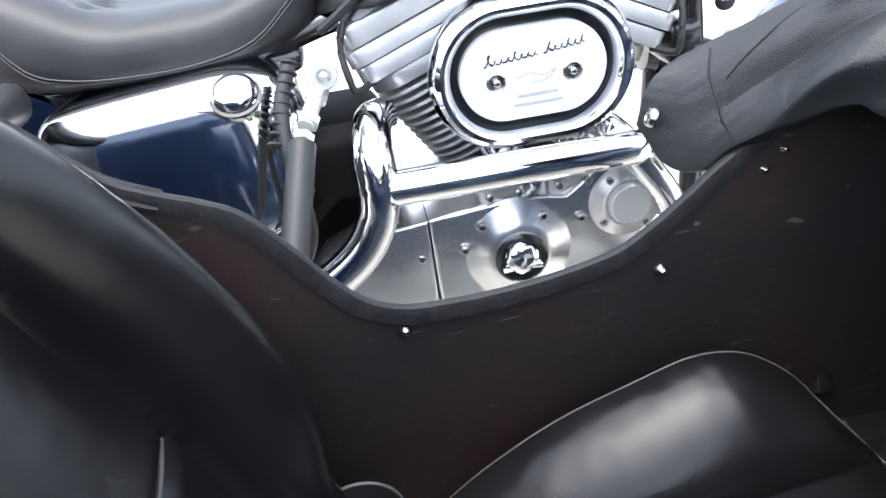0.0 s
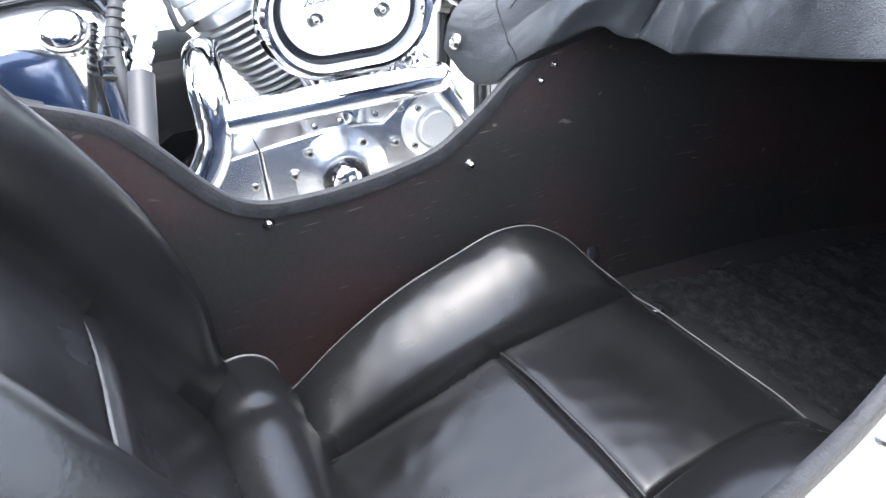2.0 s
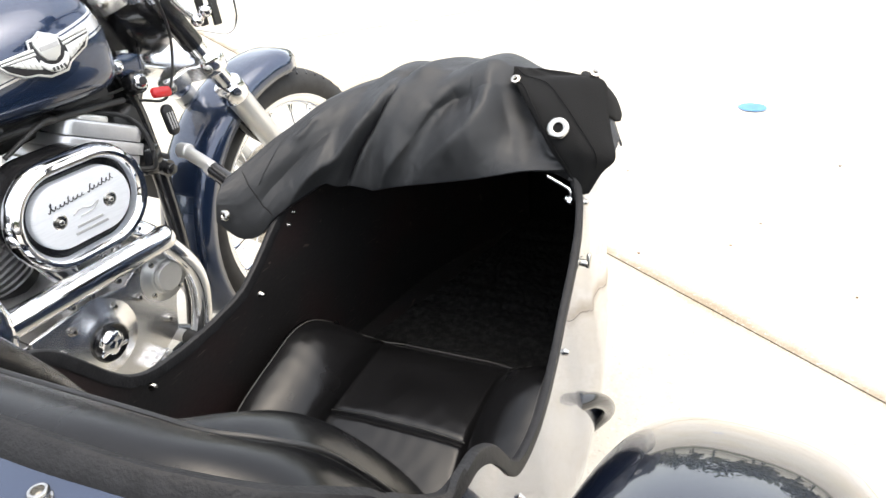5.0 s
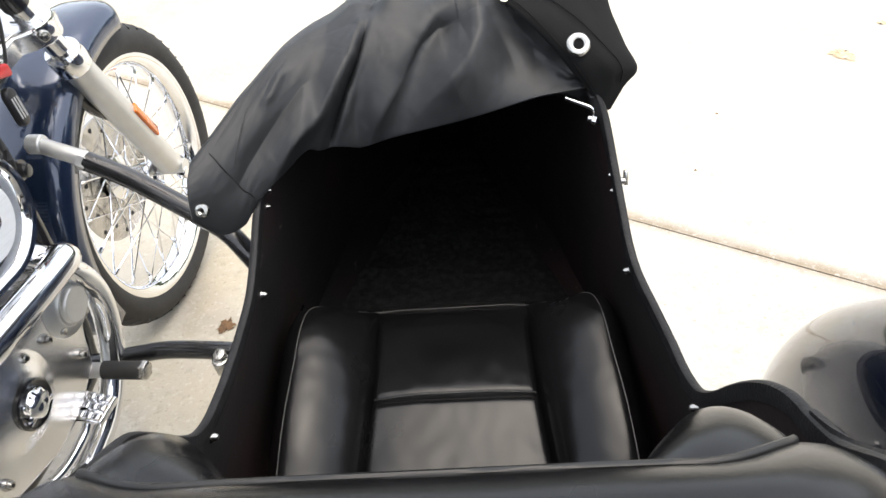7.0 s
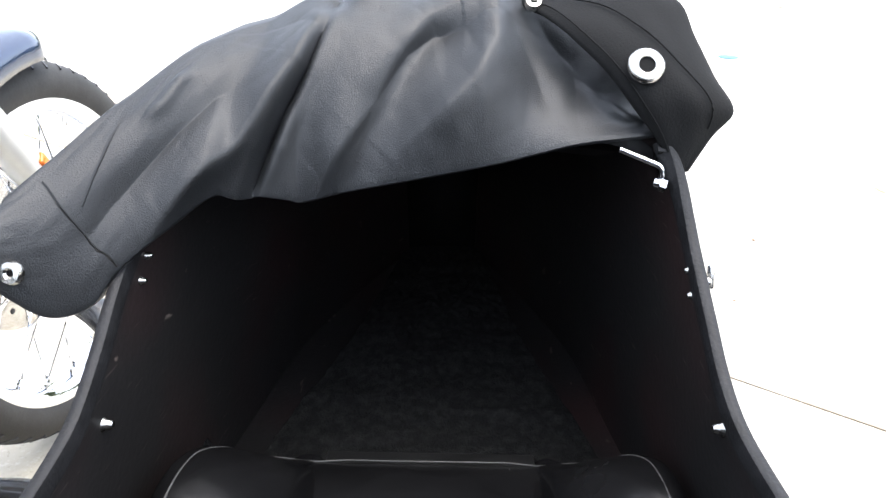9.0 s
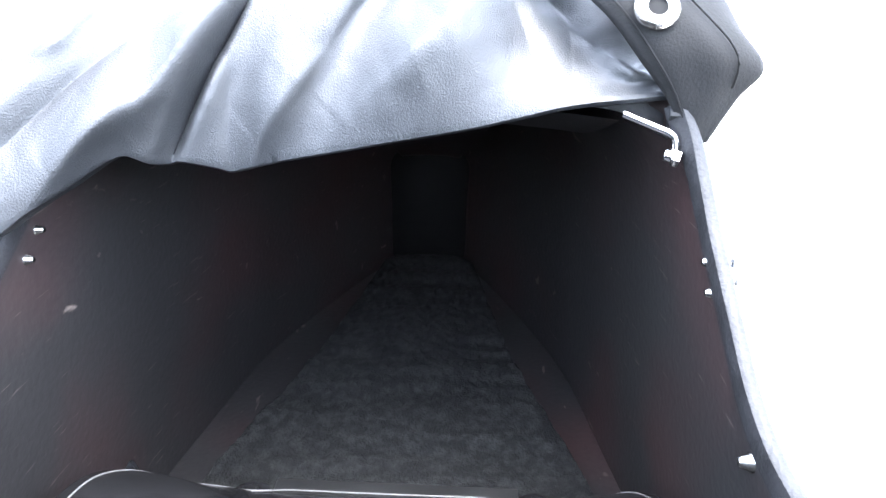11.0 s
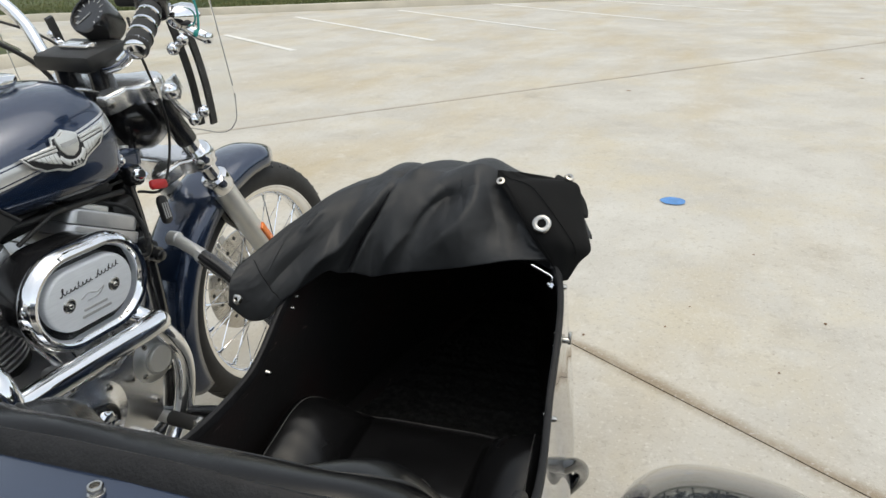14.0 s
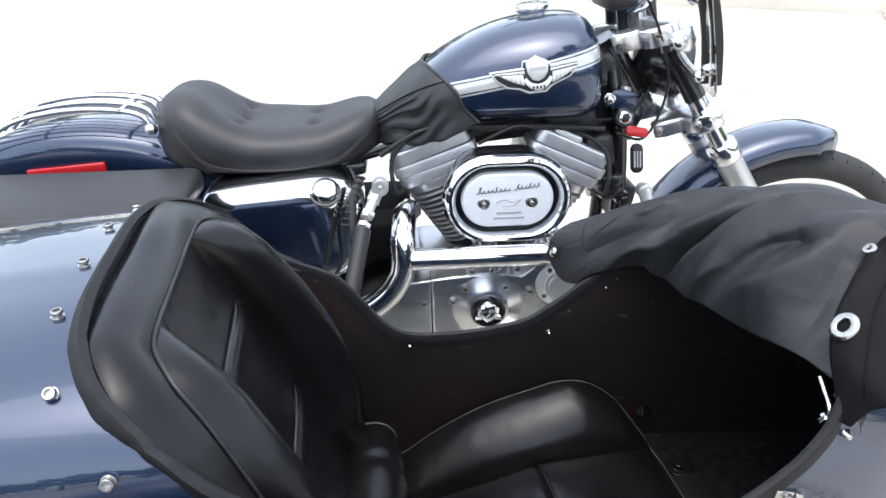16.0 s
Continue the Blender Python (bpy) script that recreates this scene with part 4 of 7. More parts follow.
rf = part("rear_fender", grid(50, 24, rear_fender), BLUE, bike, "metallic blue rear mudguard")
r2 = rf.modifiers.new("thickness", "SOLIDIFY")
r2.thickness = 0.003
for s in (1, -1):
    pts = [(RW.x - 0.02 + 0.43 * math.cos(radians(a)), -0.105 * s, RW.z + 0.015 + 0.4 * math.sin(radians(a))) for a in range(38, 150, 8)]
    part("fender_strut", sweep(spline(pts, 3), [(-0.008, -0.024), (-0.014, 0), (-0.008, 0.024), (0.008, 0.024), (0.012, 0), (0.008, -0.024)], (0, 0, 1)), BLUE, rf, "blue mudguard strut")
    part("side_reflector", box((0.155, 0.008, 0.022), pose(-0.875, -0.122 * s, 0.712, 0, -4, 0), 0.003), RED, rf, "red side reflector")
    part("saddle_bolt", disc(0.011, 0.02, (-0.70, -0.10 * s, 0.785), (0, -s, 0.3), 16, 0.6), CHROME, rf)
rear_t = part("rear_tyre", lathe([(0.21, -0.05), (0.25, -0.062), (0.29, -0.062), (0.31, -0.045), (0.32, 0), (0.31, 0.045), (0.29, 0.062), (0.25, 0.062), (0.21, 0.05)], RW, (0, 1, 0), 56), TYRE, bike, "black rear tyre")
part("rear_rim", disc(0.21, 0.09, RW + Vector((0, 0.045, 0)), (0, -1, 0), 40), SATIN, rear_t)
for k, y in enumerate((-0.09, -0.055, -0.018, 0.018, 0.055, 0.09)):
    h = 0.838 - 0.006 * abs(k - 2.5)
    part("rack_tube", tube([(-0.70, y, h - 0.045), (-0.73, y, h - 0.008), (-0.83, y, h + 0.004), (-0.93, y, h - 0.006), (-1.0, y, h - 0.03), (-1.05, y, h - 0.07)], 0.0055, 10, 6), CHROME, bike, "chrome luggage rack tube")
for x in (-0.76, -0.95):
    part("rack_cross", tube([(x, -0.095, 0.822), (x, 0.095, 0.822)], 0.005, 10, 0), CHROME, bike)
for s in (1, -1):
    bag = thing("saddlebag", "grey-black leather saddlebag hung beside the rear mudguard", "saddlebag", group="saddlebags")
    part("bag_body", box((0.50, 0.2, 0.34), pose(-0.845, -0.315 * s, 0.53, 0, 0, 0), 0.045, 4), LEATHER, bag)
    part("bag_lid", box((0.515, 0.235, 0.05), pose(-0.845, -0.30 * s, 0.705, 2.5 * s, 0, 0), 0.02, 3), LEATHER, bag, "leather bag lid with stitched edge")
    part("lid_seam", tube([(-1.1, -0.4195 * s, 0.69), (-0.85, -0.4205 * s, 0.688), (-0.6, -0.4195 * s, 0.69)], 0.002, 6, 3), THREAD, bag)

# oil tank under the saddle
def oil_skin(u, v):
    """A full-bodied tank with a broad rounded shoulder; u runs along it, v round it."""
    k = 2 * u - 1
    end = max(0.0, 1 - abs(k) ** 4) ** 0.5 if k > 0 else max(0.0, 1 - abs(k) ** 7) ** 0.35
    a = 2 * math.pi * v
    c, n = math.cos(a), math.sin(a)
    y, z = 0.086 * end * math.copysign(abs(c) ** 0.45, c), 0.112 * (0.25 + 0.75 * end) * math.copysign(abs(n) ** 0.36, n)
    return (-0.45 + 0.17 * k, -0.145 + y + 0.012 * (z / 0.115), 0.588 + z + 0.012 * k)


ot = part("oil_tank", grid(48, 48, oil_skin, loop_v=True, cap_u=True), CHROME, bike, "scratched chrome oil tank cover under the saddle")
part("oil_cap", lathe([(0, -0.02), (0.027, -0.02), (0.029, -0.006), (0.027, 0.004), (0.02, 0.011), (0.01, 0.0145), (0, 0.0155)], (-0.357, -0.212, 0.682), (0.05, -0.6, 0.8), 32), CHROME, ot, "domed chrome oil cap")
part("oil_cap_seat", lathe([(0.027, -0.004), (0.031, -0.003), (0.031, 0.001), (0.027, 0.002)], (-0.357, -0.212, 0.678), (0.05, -0.6, 0.8), 32), BLACK, ot)
part("battery_box", box((0.26, 0.12, 0.2), (-0.44, 0.1, 0.58), 0.03), BLACK, bike)
part("side_tray", box((0.34, 0.2, 0.03), pose(-0.45, 0, 0.685, 0, 0, 0), 0.01), BLACK, bike)

# frame
frame_parts = bike
for s in (1, -1):
    part("frame_tube", tube([(0.245, 0.03 * s, 0.86), (0.265, 0.06 * s, 0.7), (0.262, 0.085 * s, 0.45), (0.235, 0.1 * s, 0.26), (0.15, 0.11 * s, 0.2), (-0.3, 0.11 * s, 0.2), (-0.42, 0.11 * s, 0.25), (-0.45, 0.11 * s, 0.5), (-0.42, 0.1 * s, 0.68)], 0.0165, 14, 8), BLACK, frame_parts, "black frame tube")
    part("seat_rail", tube([(-0.42, 0.1 * s, 0.68), (-0.25, 0.07 * s, 0.72), (0.0, 0.04 * s, 0.77), (0.2, 0.03 * s, 0.85)], 0.016, 14, 6), BLACK, frame_parts)
part("neck_gusset", prism([(-0.06, -0.07), (0.09, -0.06), (0.118, 0.0), (0.07, 0.085), (0.03, 0.14), (-0.04, 0.14), (-0.06, 0.05)], 0.075, facing((0.205, 0.035, 0.765), (0, -1, 0)), 0.008), BLACK, frame_parts, "black steering neck gusset")
part("regulator", box((0.03, 0.13, 0.1), pose(0.29, 0, 0.56, 0, 12, 0), 0.01), MATTE, frame_parts, "black finned regulator")
part("coil", box((0.06, 0.05, 0.075), pose(0.215, -0.075, 0.7, 0, -10, 0), 0.012), MATTE, frame_parts, "black ignition coil")
part("backbone", tube([(-0.25, 0, 0.77), (0.24, 0, 0.86)], 0.03, 16, 0), BLACK, frame_parts)
part("wiring_cover", box((0.3, 0.1, 0.05), pose(0.0, 0.0, 0.742, 0, -6, 0), 0.015), MATTE, frame_parts, "black cover under the tank")
for k, (y, z) in enumerate(((-0.07, 0.768), (-0.09, 0.758), (-0.062, 0.748))):
    part("wiring_lead", tube([(-0.22, y, z - 0.03), (-0.1, y - 0.01 * k, z - 0.008), (0.02, y + 0.008, z), (0.12, y - 0.006 * k, z + 0.004), (0.22, y + 0.01, z - 0.012)], 0.005, 8, 5), MATTE, frame_parts)
part("coil_cover", box((0.12, 0.10, 0.06), pose(0.15, -0.03, 0.755, 0, -8, 0), 0.015), MATTE, frame_parts)
part("horn", lathe([(0, -0.02), (0.04, -0.018), (0.045, 0), (0.03, 0.008), (0, 0.01)], (0.24, 0.02, 0.60), (1, 0, 0), 24), BLACK, frame_parts)
part("engine_mount", box((0.05, 0.2, 0.06), pose(0.245, 0, 0.62), 0.012), BLACK, frame_parts)
part("tank_bracket", prism([(0, 0), (0.05, 0.0), (0.055, 0.03), (0.02, 0.04), (0, 0.035)], 0.012, facing((0.232, -0.078, 0.79), (0, -1, 0.1)), 0.003), BLUE, frame_parts, "blue tank bracket")
part("bracket_bolt", joined(disc(0.013, 0.004, (0.226, -0.088, 0.812), (0, -1, 0), 20), disc(0.009, 0.012, (0.226, -0.09, 0.812), (0, -1, 0), 16, 0.5)), CHROME, frame_parts)
# ignition switch, key and tag
switch = part("ignition_switch", lathe([(0, -0.01), (0.021, -0.01), (0.021, 0.012), (0.017, 0.016), (0, 0.016)], (0.258, -0.085, 0.772), (0, -1, 0.25), 24), BLACK, frame_parts, "black ignition switch with a chrome face")
part("switch_face", lathe([(0, 0.016), (0.0155, 0.016), (0.0155, 0.019), (0.012, 0.024), (0.007, 0.026), (0, 0.026)], (0.258, -0.085, 0.772), (0, -1, 0.25), 24), CHROME, switch)
part("keyhole", disc(0.008, 0.002, (0.258, -0.1102, 0.7785), (0, -1, 0.25), 16), INK, frame_parts)
part("switch_arm", tube([(0.258, -0.07, 0.77), (0.268, -0.06, 0.83)], 0.011, 10, 0), SATIN, frame_parts)
part("key_tag", prism(rounded(0.046, 0.02, 0.008), 0.008, facing((0.276, -0.128, 0.752), (0.1, -1, 0.3)) @ pose(0, 0, 0, 0, 0, -12), 0.003), RED, frame_parts, "red plastic key tag")
fob = part("key_fob", prism(rounded(0.026, 0.062, 0.012), 0.009, facing((0.282, -0.125, 0.695), (0.05, -1, 0.1)) @ pose(0, 0, 0, 0, 0, 4), 0.003), INK, frame_parts, "black key fob with pale print")
for k in range(3):
    part("fob_print", box((0.003, 0.034, 0.0006), facing((0.276 + 0.006 * k, -0.1352, 0.695), (0.05, -1, 0.1)) @ pose(0, 0, 0, 0, 0, 4), 0), GREY, fob, smooth=0)
# cables
for pts, r in ((((0.16, -0.25, 1.09), (0.26, -0.16, 1.02), (0.33, -0.13, 0.86), (0.30, -0.12, 0.74), (0.24, -0.11, 0.745)), 0.0028), (((0.2, 0.26, 1.1), (0.3, 0.12, 1.03), (0.36, 0.03, 0.9), (0.29, -0.06, 0.78), (0.15, -0.08, 0.765), (-0.02, -0.1, 0.76)), 0.0028), (((-0.25, -0.12, 0.72), (-0.15, -0.13, 0.775), (-0.02, -0.12, 0.77), (0.1, -0.11, 0.765), (0.22, -0.09, 0.75)), 0.006), (((0.0, 0.22, 1.12), (0.18, 0.2, 1.06), (0.28, 0.12, 0.96), (0.26, 0.06, 0.8)), 0.005), (((-0.05, -0.13, 0.74), (0.02, -0.14, 0.775), (0.06, -0.12, 0.77)), 0.004)):
    part("cable", tube(pts, r, 8, 8), MATTE, frame_parts, "black control cable")

# ---- engine ----
engine = bike
CRANK = Vector((-0.012, 0, 0.36))


def cylinder(sign, lean):
    """One finned cylinder with its head and rocker box; sign -1 leans back, 1 forward."""
    d = Vector((sign * math.sin(radians(lean)), 0, math.cos(radians(lean))))
    fore = Vector((math.cos(radians(lean)), 0, -sign * math.sin(radians(lean))))
    base = Matrix((fore, Vector((0, 1, 0)), d)).transposed().to_4x4()

    def at(x, y, z):
        return Matrix.Translation(CRANK) @ base @ Matrix.Translation((x, y, z))

    cyl = part("cylinder", prism(rounded(0.10, 0.12, 0.045, 6), 0.2, at(0, 0, 0.13), 0), MATTE, engine, "finned grey cylinder")
    fin = None
    for k in range(11):
        z = 0.155 + 0.0135 * k
        w = 0.108 + 0.006 * k
        bm = prism(rounded(w, w + 0.035, 0.05, 6), 0.0048, at(0, 0, z), 0.0015)
        part("fin", bm, FIN, cyl, "bright-edged cooling fin" if k == 0 else "", smooth=30)
    hd = part("cylinder_head", prism(rounded(0.168, 0.2, 0.05, 6), 0.022, at(0, 0, 0.302), 0.004), CAST, engine, "silver cylinder head")
    part("head_layer", prism(rounded(0.178, 0.225, 0.024, 6), 0.024, at(0, 0, 0.327), 0.003), CAST, hd)
    part("head_layer", prism(rounded(0.184, 0.232, 0.024, 6), 0.022, at(0, 0, 0.353), 0.003), CAST, hd)
    part("rocker_box", prism(rounded(0.172, 0.222, 0.022, 6), 0.03, at(0, 0, 0.377), 0.006, 3), CAST, hd, "silver rocker box cover")
    part("rocker_cap", prism(rounded(0.07, 0.1, 0.012, 4), 0.016, at(-0.02 * sign, -0.05, 0.402), 0.005), SATIN, hd)
    if sign < 0:
        lug = joined(*[box((0.056, 0.006, 0.02), at(-0.03, -0.098 + dy, 0.414), 0.002) for dy in (0, 0.034)], *[box((0.006, 0.04, 0.02), at(-0.03 + dx, -0.081, 0.414), 0.002) for dx in (-0.026, 0.026)])
        part("rocker_bracket", lug, CAST, hd, "raised square bracket on the rocker cover")
    for x, y in ((-0.07, -0.09), (0.07, -0.09), (-0.07, 0.09), (0.07, 0.09)):
        part("head_bolt", disc(0.007, 0.01, (at(x, y, 0.405)).translation, d, 6), CHROME, hd)
    part("spark_lead", tube([at(0.075 * sign, -0.1, 0.325).translation, at(0.1 * sign, -0.13, 0.34).translation, at(0.05 * sign, -0.1, 0.42).translation, Vector((0.03, -0.06, 0.79))], 0.005, 8, 6), MATTE, hd)
    return d


cylinder(-1, 20)
cylinder(1, 25)
for x0, x1, z1 in ((-0.028, -0.115, 0.655), (0.0, -0.075, 0.66), (0.03, 0.085, 0.655), (0.055, 0.125, 0.645)):
    rod = part("pushrod_tube", tube([(x0, -0.155, 0.475), (x1, -0.135, z1)], 0.0085, 14, 0), CHROME, engine, "chrome pushrod tube")
    part("pushrod_collar", disc(0.0125, 0.02, (x0, -0.155, 0.475), (x1 - x0, 0.02, z1 - 0.475), 16), CHROME, rod)
    part("pushrod_clip", disc(0.012, 0.012, Vector((x0, -0.155, 0.475)).lerp(Vector((x1, -0.135, z1)), 0.5), (x1 - x0, 0.02, z1 - 0.475), 16), CHROME, rod)
part("crankcase", joined(box((0.36, 0.22, 0.24), (-0.03, 0, 0.36), 0.05, 4), box((0.1, 0.2, 0.2), (-0.2, 0, 0.38), 0.04, 4)), CAST, engine, "silver crankcase")
# silver housing given a near-black colour to paint in the shade behind the engine
part("gearbox", joined(box((0.24, 0.2, 0.27), (-0.31, 0.0, 0.46), 0.03, 4), box((0.1, 0.08, 0.09), (-0.255, -0.12, 0.545), 0.015, 3), tube([(-0.21, -0.13, 0.53), (-0.29, -0.15, 0.5), (-0.36, -0.14, 0.42)], 0.012, 10)), SHADE_SEAM_BLACK, engine, "gearbox housing behind the engine, coloured black for the shade there")
for x in (-0.05, 0.045):
    bl = part("lifter_block", box((0.062, 0.06, 0.05), pose(x, -0.165, 0.488, 10, 0, -3), 0.01, 3), CAST, engine, "grey lifter block")
    for dx in (-0.02, 0.02):
        part("lifter_bolt", disc(0.006, 0.008, (x + dx, -0.198, 0.487), (0, -1, 0.2), 6), STEEL, bl)

# gearcase cover and sprocket cover on the right
cover_out = [(-0.155, 0.468), (-0.10, 0.475), (-0.06, 0.478), (0.0, 0.476), (0.035, 0.47), (0.055, 0.485), (0.08, 0.508), (0.115, 0.515), (0.148, 0.502), (0.165, 0.47), (0.16, 0.43), (0.14, 0.40), (0.13, 0.37), (0.12, 0.32), (0.06, 0.285), (-0.02, 0.27), (-0.11, 0.29), (-0.155, 0.32)]
FACE = Matrix(((1, 0, 0, 0), (0, 0, -1, 0), (0, 1, 0, 0), (0, 0, 0, 1)))
gc = part("gearcase_cover", prism(cover_out, 0.075, Matrix.Translation((0, -0.125, 0)) @ FACE, 0.006, 3), POLISHED, engine, "polished aluminium gearcase cover")
part("cover_dome", lathe([(0, 0.017), (0.04, 0.0165), (0.047, 0.012), (0.066, 0.003), (0.08, -0.002)], (-0.038, -0.2, 0.4), (0, -1, 0), 48), POLISHED, gc)
part("ignition_cap", joined(lathe([(0, 0.02), (0.034, 0.02), (0.037, 0.016), (0.05, 0.013), (0.056, 0.004), (0.057, -0.02), (0, -0.02)], (0.118, -0.192, 0.448), (0, -1, 0), 48), lathe([(0, 0.028), (0.027, 0.028), (0.0295, 0.0255), (0.0295, 0.015), (0, 0.015)], (0.118, -0.192, 0.448), (0, -1, 0), 40)), SATIN, gc, "round polished cap with a raised centre")
for k in range(4):
    a = radians(35 + 90 * k)
    part("cap_bolt", disc(0.0055, 0.006, (0.118 + 0.043 * math.cos(a), -0.205, 0.448 + 0.043 * math.sin(a)), (0, -1, 0), 12), STEEL, gc)
part("sprocket_cover", prism([(-0.1565, 0.466), (-0.23, 0.462), (-0.30, 0.435), (-0.345, 0.395), (-0.345, 0.34), (-0.30, 0.30), (-0.1565, 0.30)], 0.073, Matrix.Translation((0, -0.125, 0)) @ FACE, 0.005, 3), POLISHED, engine, "polished sprocket cover")
for x, z, y in ((-0.085, 0.448, -0.2), (-0.112, 0.418, -0.2), (-0.172, 0.412, -0.192), (0.0, 0.449, -0.2), (0.052, 0.436, -0.2), (0.10, 0.36, -0.2), (-0.12, 0.33, -0.2)):
    b = part("cover_bolt", joined(disc(0.0085, 0.004, (x, y, z), (0, -1, 0), 18), disc(0.0062, 0.01, (x, y, z), (0, -1, 0), 12)), STEEL, gc, "steel cap screw")
    part("socket", disc(0.0032, 0.0006, (x, y - 0.0098, z), (0, -1, 0), 6), INK, b)
med = part("ornament_ring", lathe([(0.037, 0.0), (0.037, 0.006), (0.034, 0.008), (0.03, 0.006), (0, 0.005), (0, 0)], (-0.038, -0.217, 0.4), (0, -1, 0), 36), BLACK, gc, "black ornament plate")
orn = bmesh.new()
bmesh.ops.create_icosphere(orn, subdivisions=4, radius=0.024)
for v in orn.verts:
    p = v.co.copy()
    k = noise.noise(p * 90) * 0.0035
    for ex, ez, er in ((-0.008, 0.003, 0.006), (0.008, 0.003, 0.006), (0, -0.006, 0.003)):
        k -= 0.006 * math.exp(-((p.x - ex) ** 2 + (p.z - ez) ** 2) / er**2) if p.y < 0 else 0
    v.co = (p * (1 + k / 0.024))
    v.co.y *= 0.62
    v.co.x *= 1.0 - 0.25 * max(0, -p.z / 0.024)
orn.transform(Matrix.Translation((-0.038, -0.224, 0.402)))
part("ornament", orn, CHROME, med, "embossed chrome ornament", smooth=60)
for k in (-1, 1):
    part("ornament_bar", tube([(-0.038 - 0.027 * k, -0.225, 0.386), (-0.038 + 0.024 * k, -0.226, 0.392)], 0.0042, 8, 0), CHROME, med)

# air cleaner
ac = part("air_cleaner", prism(stadium(0.232, 0.17), 0.075, Matrix.Translation((0, -0.135, 0.648)) @ FACE, 0.006), BLACK, engine, "oval chrome air cleaner")
RINGS = [(0.254, 0.182, 0.0), (0.26, 0.188, 0.006), (0.259, 0.187, 0.014), (0.249, 0.177, 0.026), (0.236, 0.164, 0.033), (0.222, 0.151, 0.031), (0.209, 0.14, 0.022), (0.203, 0.135, 0.012), (0.2, 0.132, 0.004)]


def ac_ring(u, v):
    i = min(len(RINGS) - 2, int(v * (len(RINGS) - 1)))
    t = v * (len(RINGS) - 1) - i
    w, h, d = [RINGS[i][c] * (1 - t) + RINGS[i + 1][c] * t for c in range(3)]
    pts = stadium(w, h, 24)
    x, z = pts[round(u * len(pts)) % len(pts)]
    return (x, -0.208 - d, 0.648 + z)


ac.location.y = 0.013
part("chrome_ring", grid(48, 24, ac_ring, loop_u=True), CHROME, ac, "deep chrome oval ring")
plate = part("plate", prism(stadium(0.184, 0.112, 24), 0.02, Matrix.Translation((0, -0.212, 0.648)) @ FACE, 0.006, 4), BRUSHED, ac, "brushed silver plate with black printing")
part("plate_seat", prism(stadium(0.2, 0.134, 24), 0.006, Matrix.Translation((0, -0.208, 0.648)) @ FACE, 0), BLACK, ac)
part("ac_base", prism(stadium(0.215, 0.16, 24), 0.03, Matrix.Translation((0.0, -0.15, 0.652)) @ FACE, 0.01), BLACK, ac)
for x in (-0.0478, 0.0478):
    part("plate_bolt", joined(lathe([(0.013, 0), (0.0105, 0.0014), (0.007, 0.0004), (0, 0.0004)], (x, -0.232, 0.643), (0, -1, 0), 24), disc(0.0046, 0.006, (x, -0.232, 0.643), (0, -1, 0), 16, 0.5)), STEEL, plate, "domed plate bolt")
PRINT_Y = -0.2325
strokes = 0
script = random.Random(11)
for k in range(15):
    x = -0.058 + 0.0083 * k
    if k == 8:
        continue
    tall = 0.014 if k in (0, 9) else (0.0115 if k in (4, 14, 12) else 0.0062)
    wide = 0.008 if k in (0, 9) else 0.0058
    z = 0.664 + 0.0007 * k + script.uniform(-0.0006, 0.0006)
    part("print_stroke", tube([(x - 0.004, PRINT_Y, z + 0.001), (x - 0.001, PRINT_Y, z), (x + 0.6 * wide, PRINT_Y, z + tall * script.uniform(0.85, 1.0)), (x + 0.25 * wide, PRINT_Y, z + tall * script.uniform(0.45, 0.8)), (x + wide * 0.5, PRINT_Y, z + tall * 0.25), (x + wide, PRINT_Y, z + 0.0012)], 0.0009 if k % 3 else 0.0012, 5, 4, sy=0.8), INK, plate, "black slanted print strokes")
for z, w in ((0.6225, 0.05), (0.6115, 0.062)):
    part("print_bar", box((w, 0.0012, 0.0042), (0.002, PRINT_Y, z), 0), GREY, plate, smooth=0)
part("print_wing", tube([(-0.024, PRINT_Y, 0.644), (-0.008, PRINT_Y, 0.650), (0.01, PRINT_Y, 0.645), (0.026, PRINT_Y, 0.65), (0.012, PRINT_Y, 0.639), (-0.012, PRINT_Y, 0.637)], 0.0011, 5, 5), GREY, plate)

# exhaust
ex = bike
part("rear_header", tube([(-0.195, -0.13, 0.6), (-0.206, -0.185, 0.608), (-0.211, -0.232, 0.585), (-0.211, -0.247, 0.548), (-0.22, -0.247, 0.505), (-0.248, -0.247, 0.462), (-0.3, -0.248, 0.425), (-0.38, -0.25, 0.385), (-0.52, -0.26, 0.34), (-1.0, -0.27, 0.32)], 0.0255, 20, 10), CHROME, ex, "curved chrome rear header")
part("balance_pipe", tube([(-0.2, -0.246, 0.542), (0.09, -0.238, 0.537), (0.118, -0.222, 0.531), (0.132, -0.2, 0.52)], 0.0225, 20, 6), CHROME, ex, "straight chrome exhaust pipe")
part("front_header", tube([(0.08, -0.13, 0.56), (0.1, -0.18, 0.55), (0.12, -0.204, 0.528), (0.148, -0.21, 0.487), (0.173, -0.208, 0.445), (0.186, -0.205, 0.4), (0.186, -0.2, 0.345), (0.17, -0.195, 0.285), (0.12, -0.195, 0.23), (0.04, -0.2, 0.205), (-0.2, -0.22, 0.2), (-0.9, -0.26, 0.22)], 0.0205, 22, 10), CHROME, ex, "curved chrome front header")

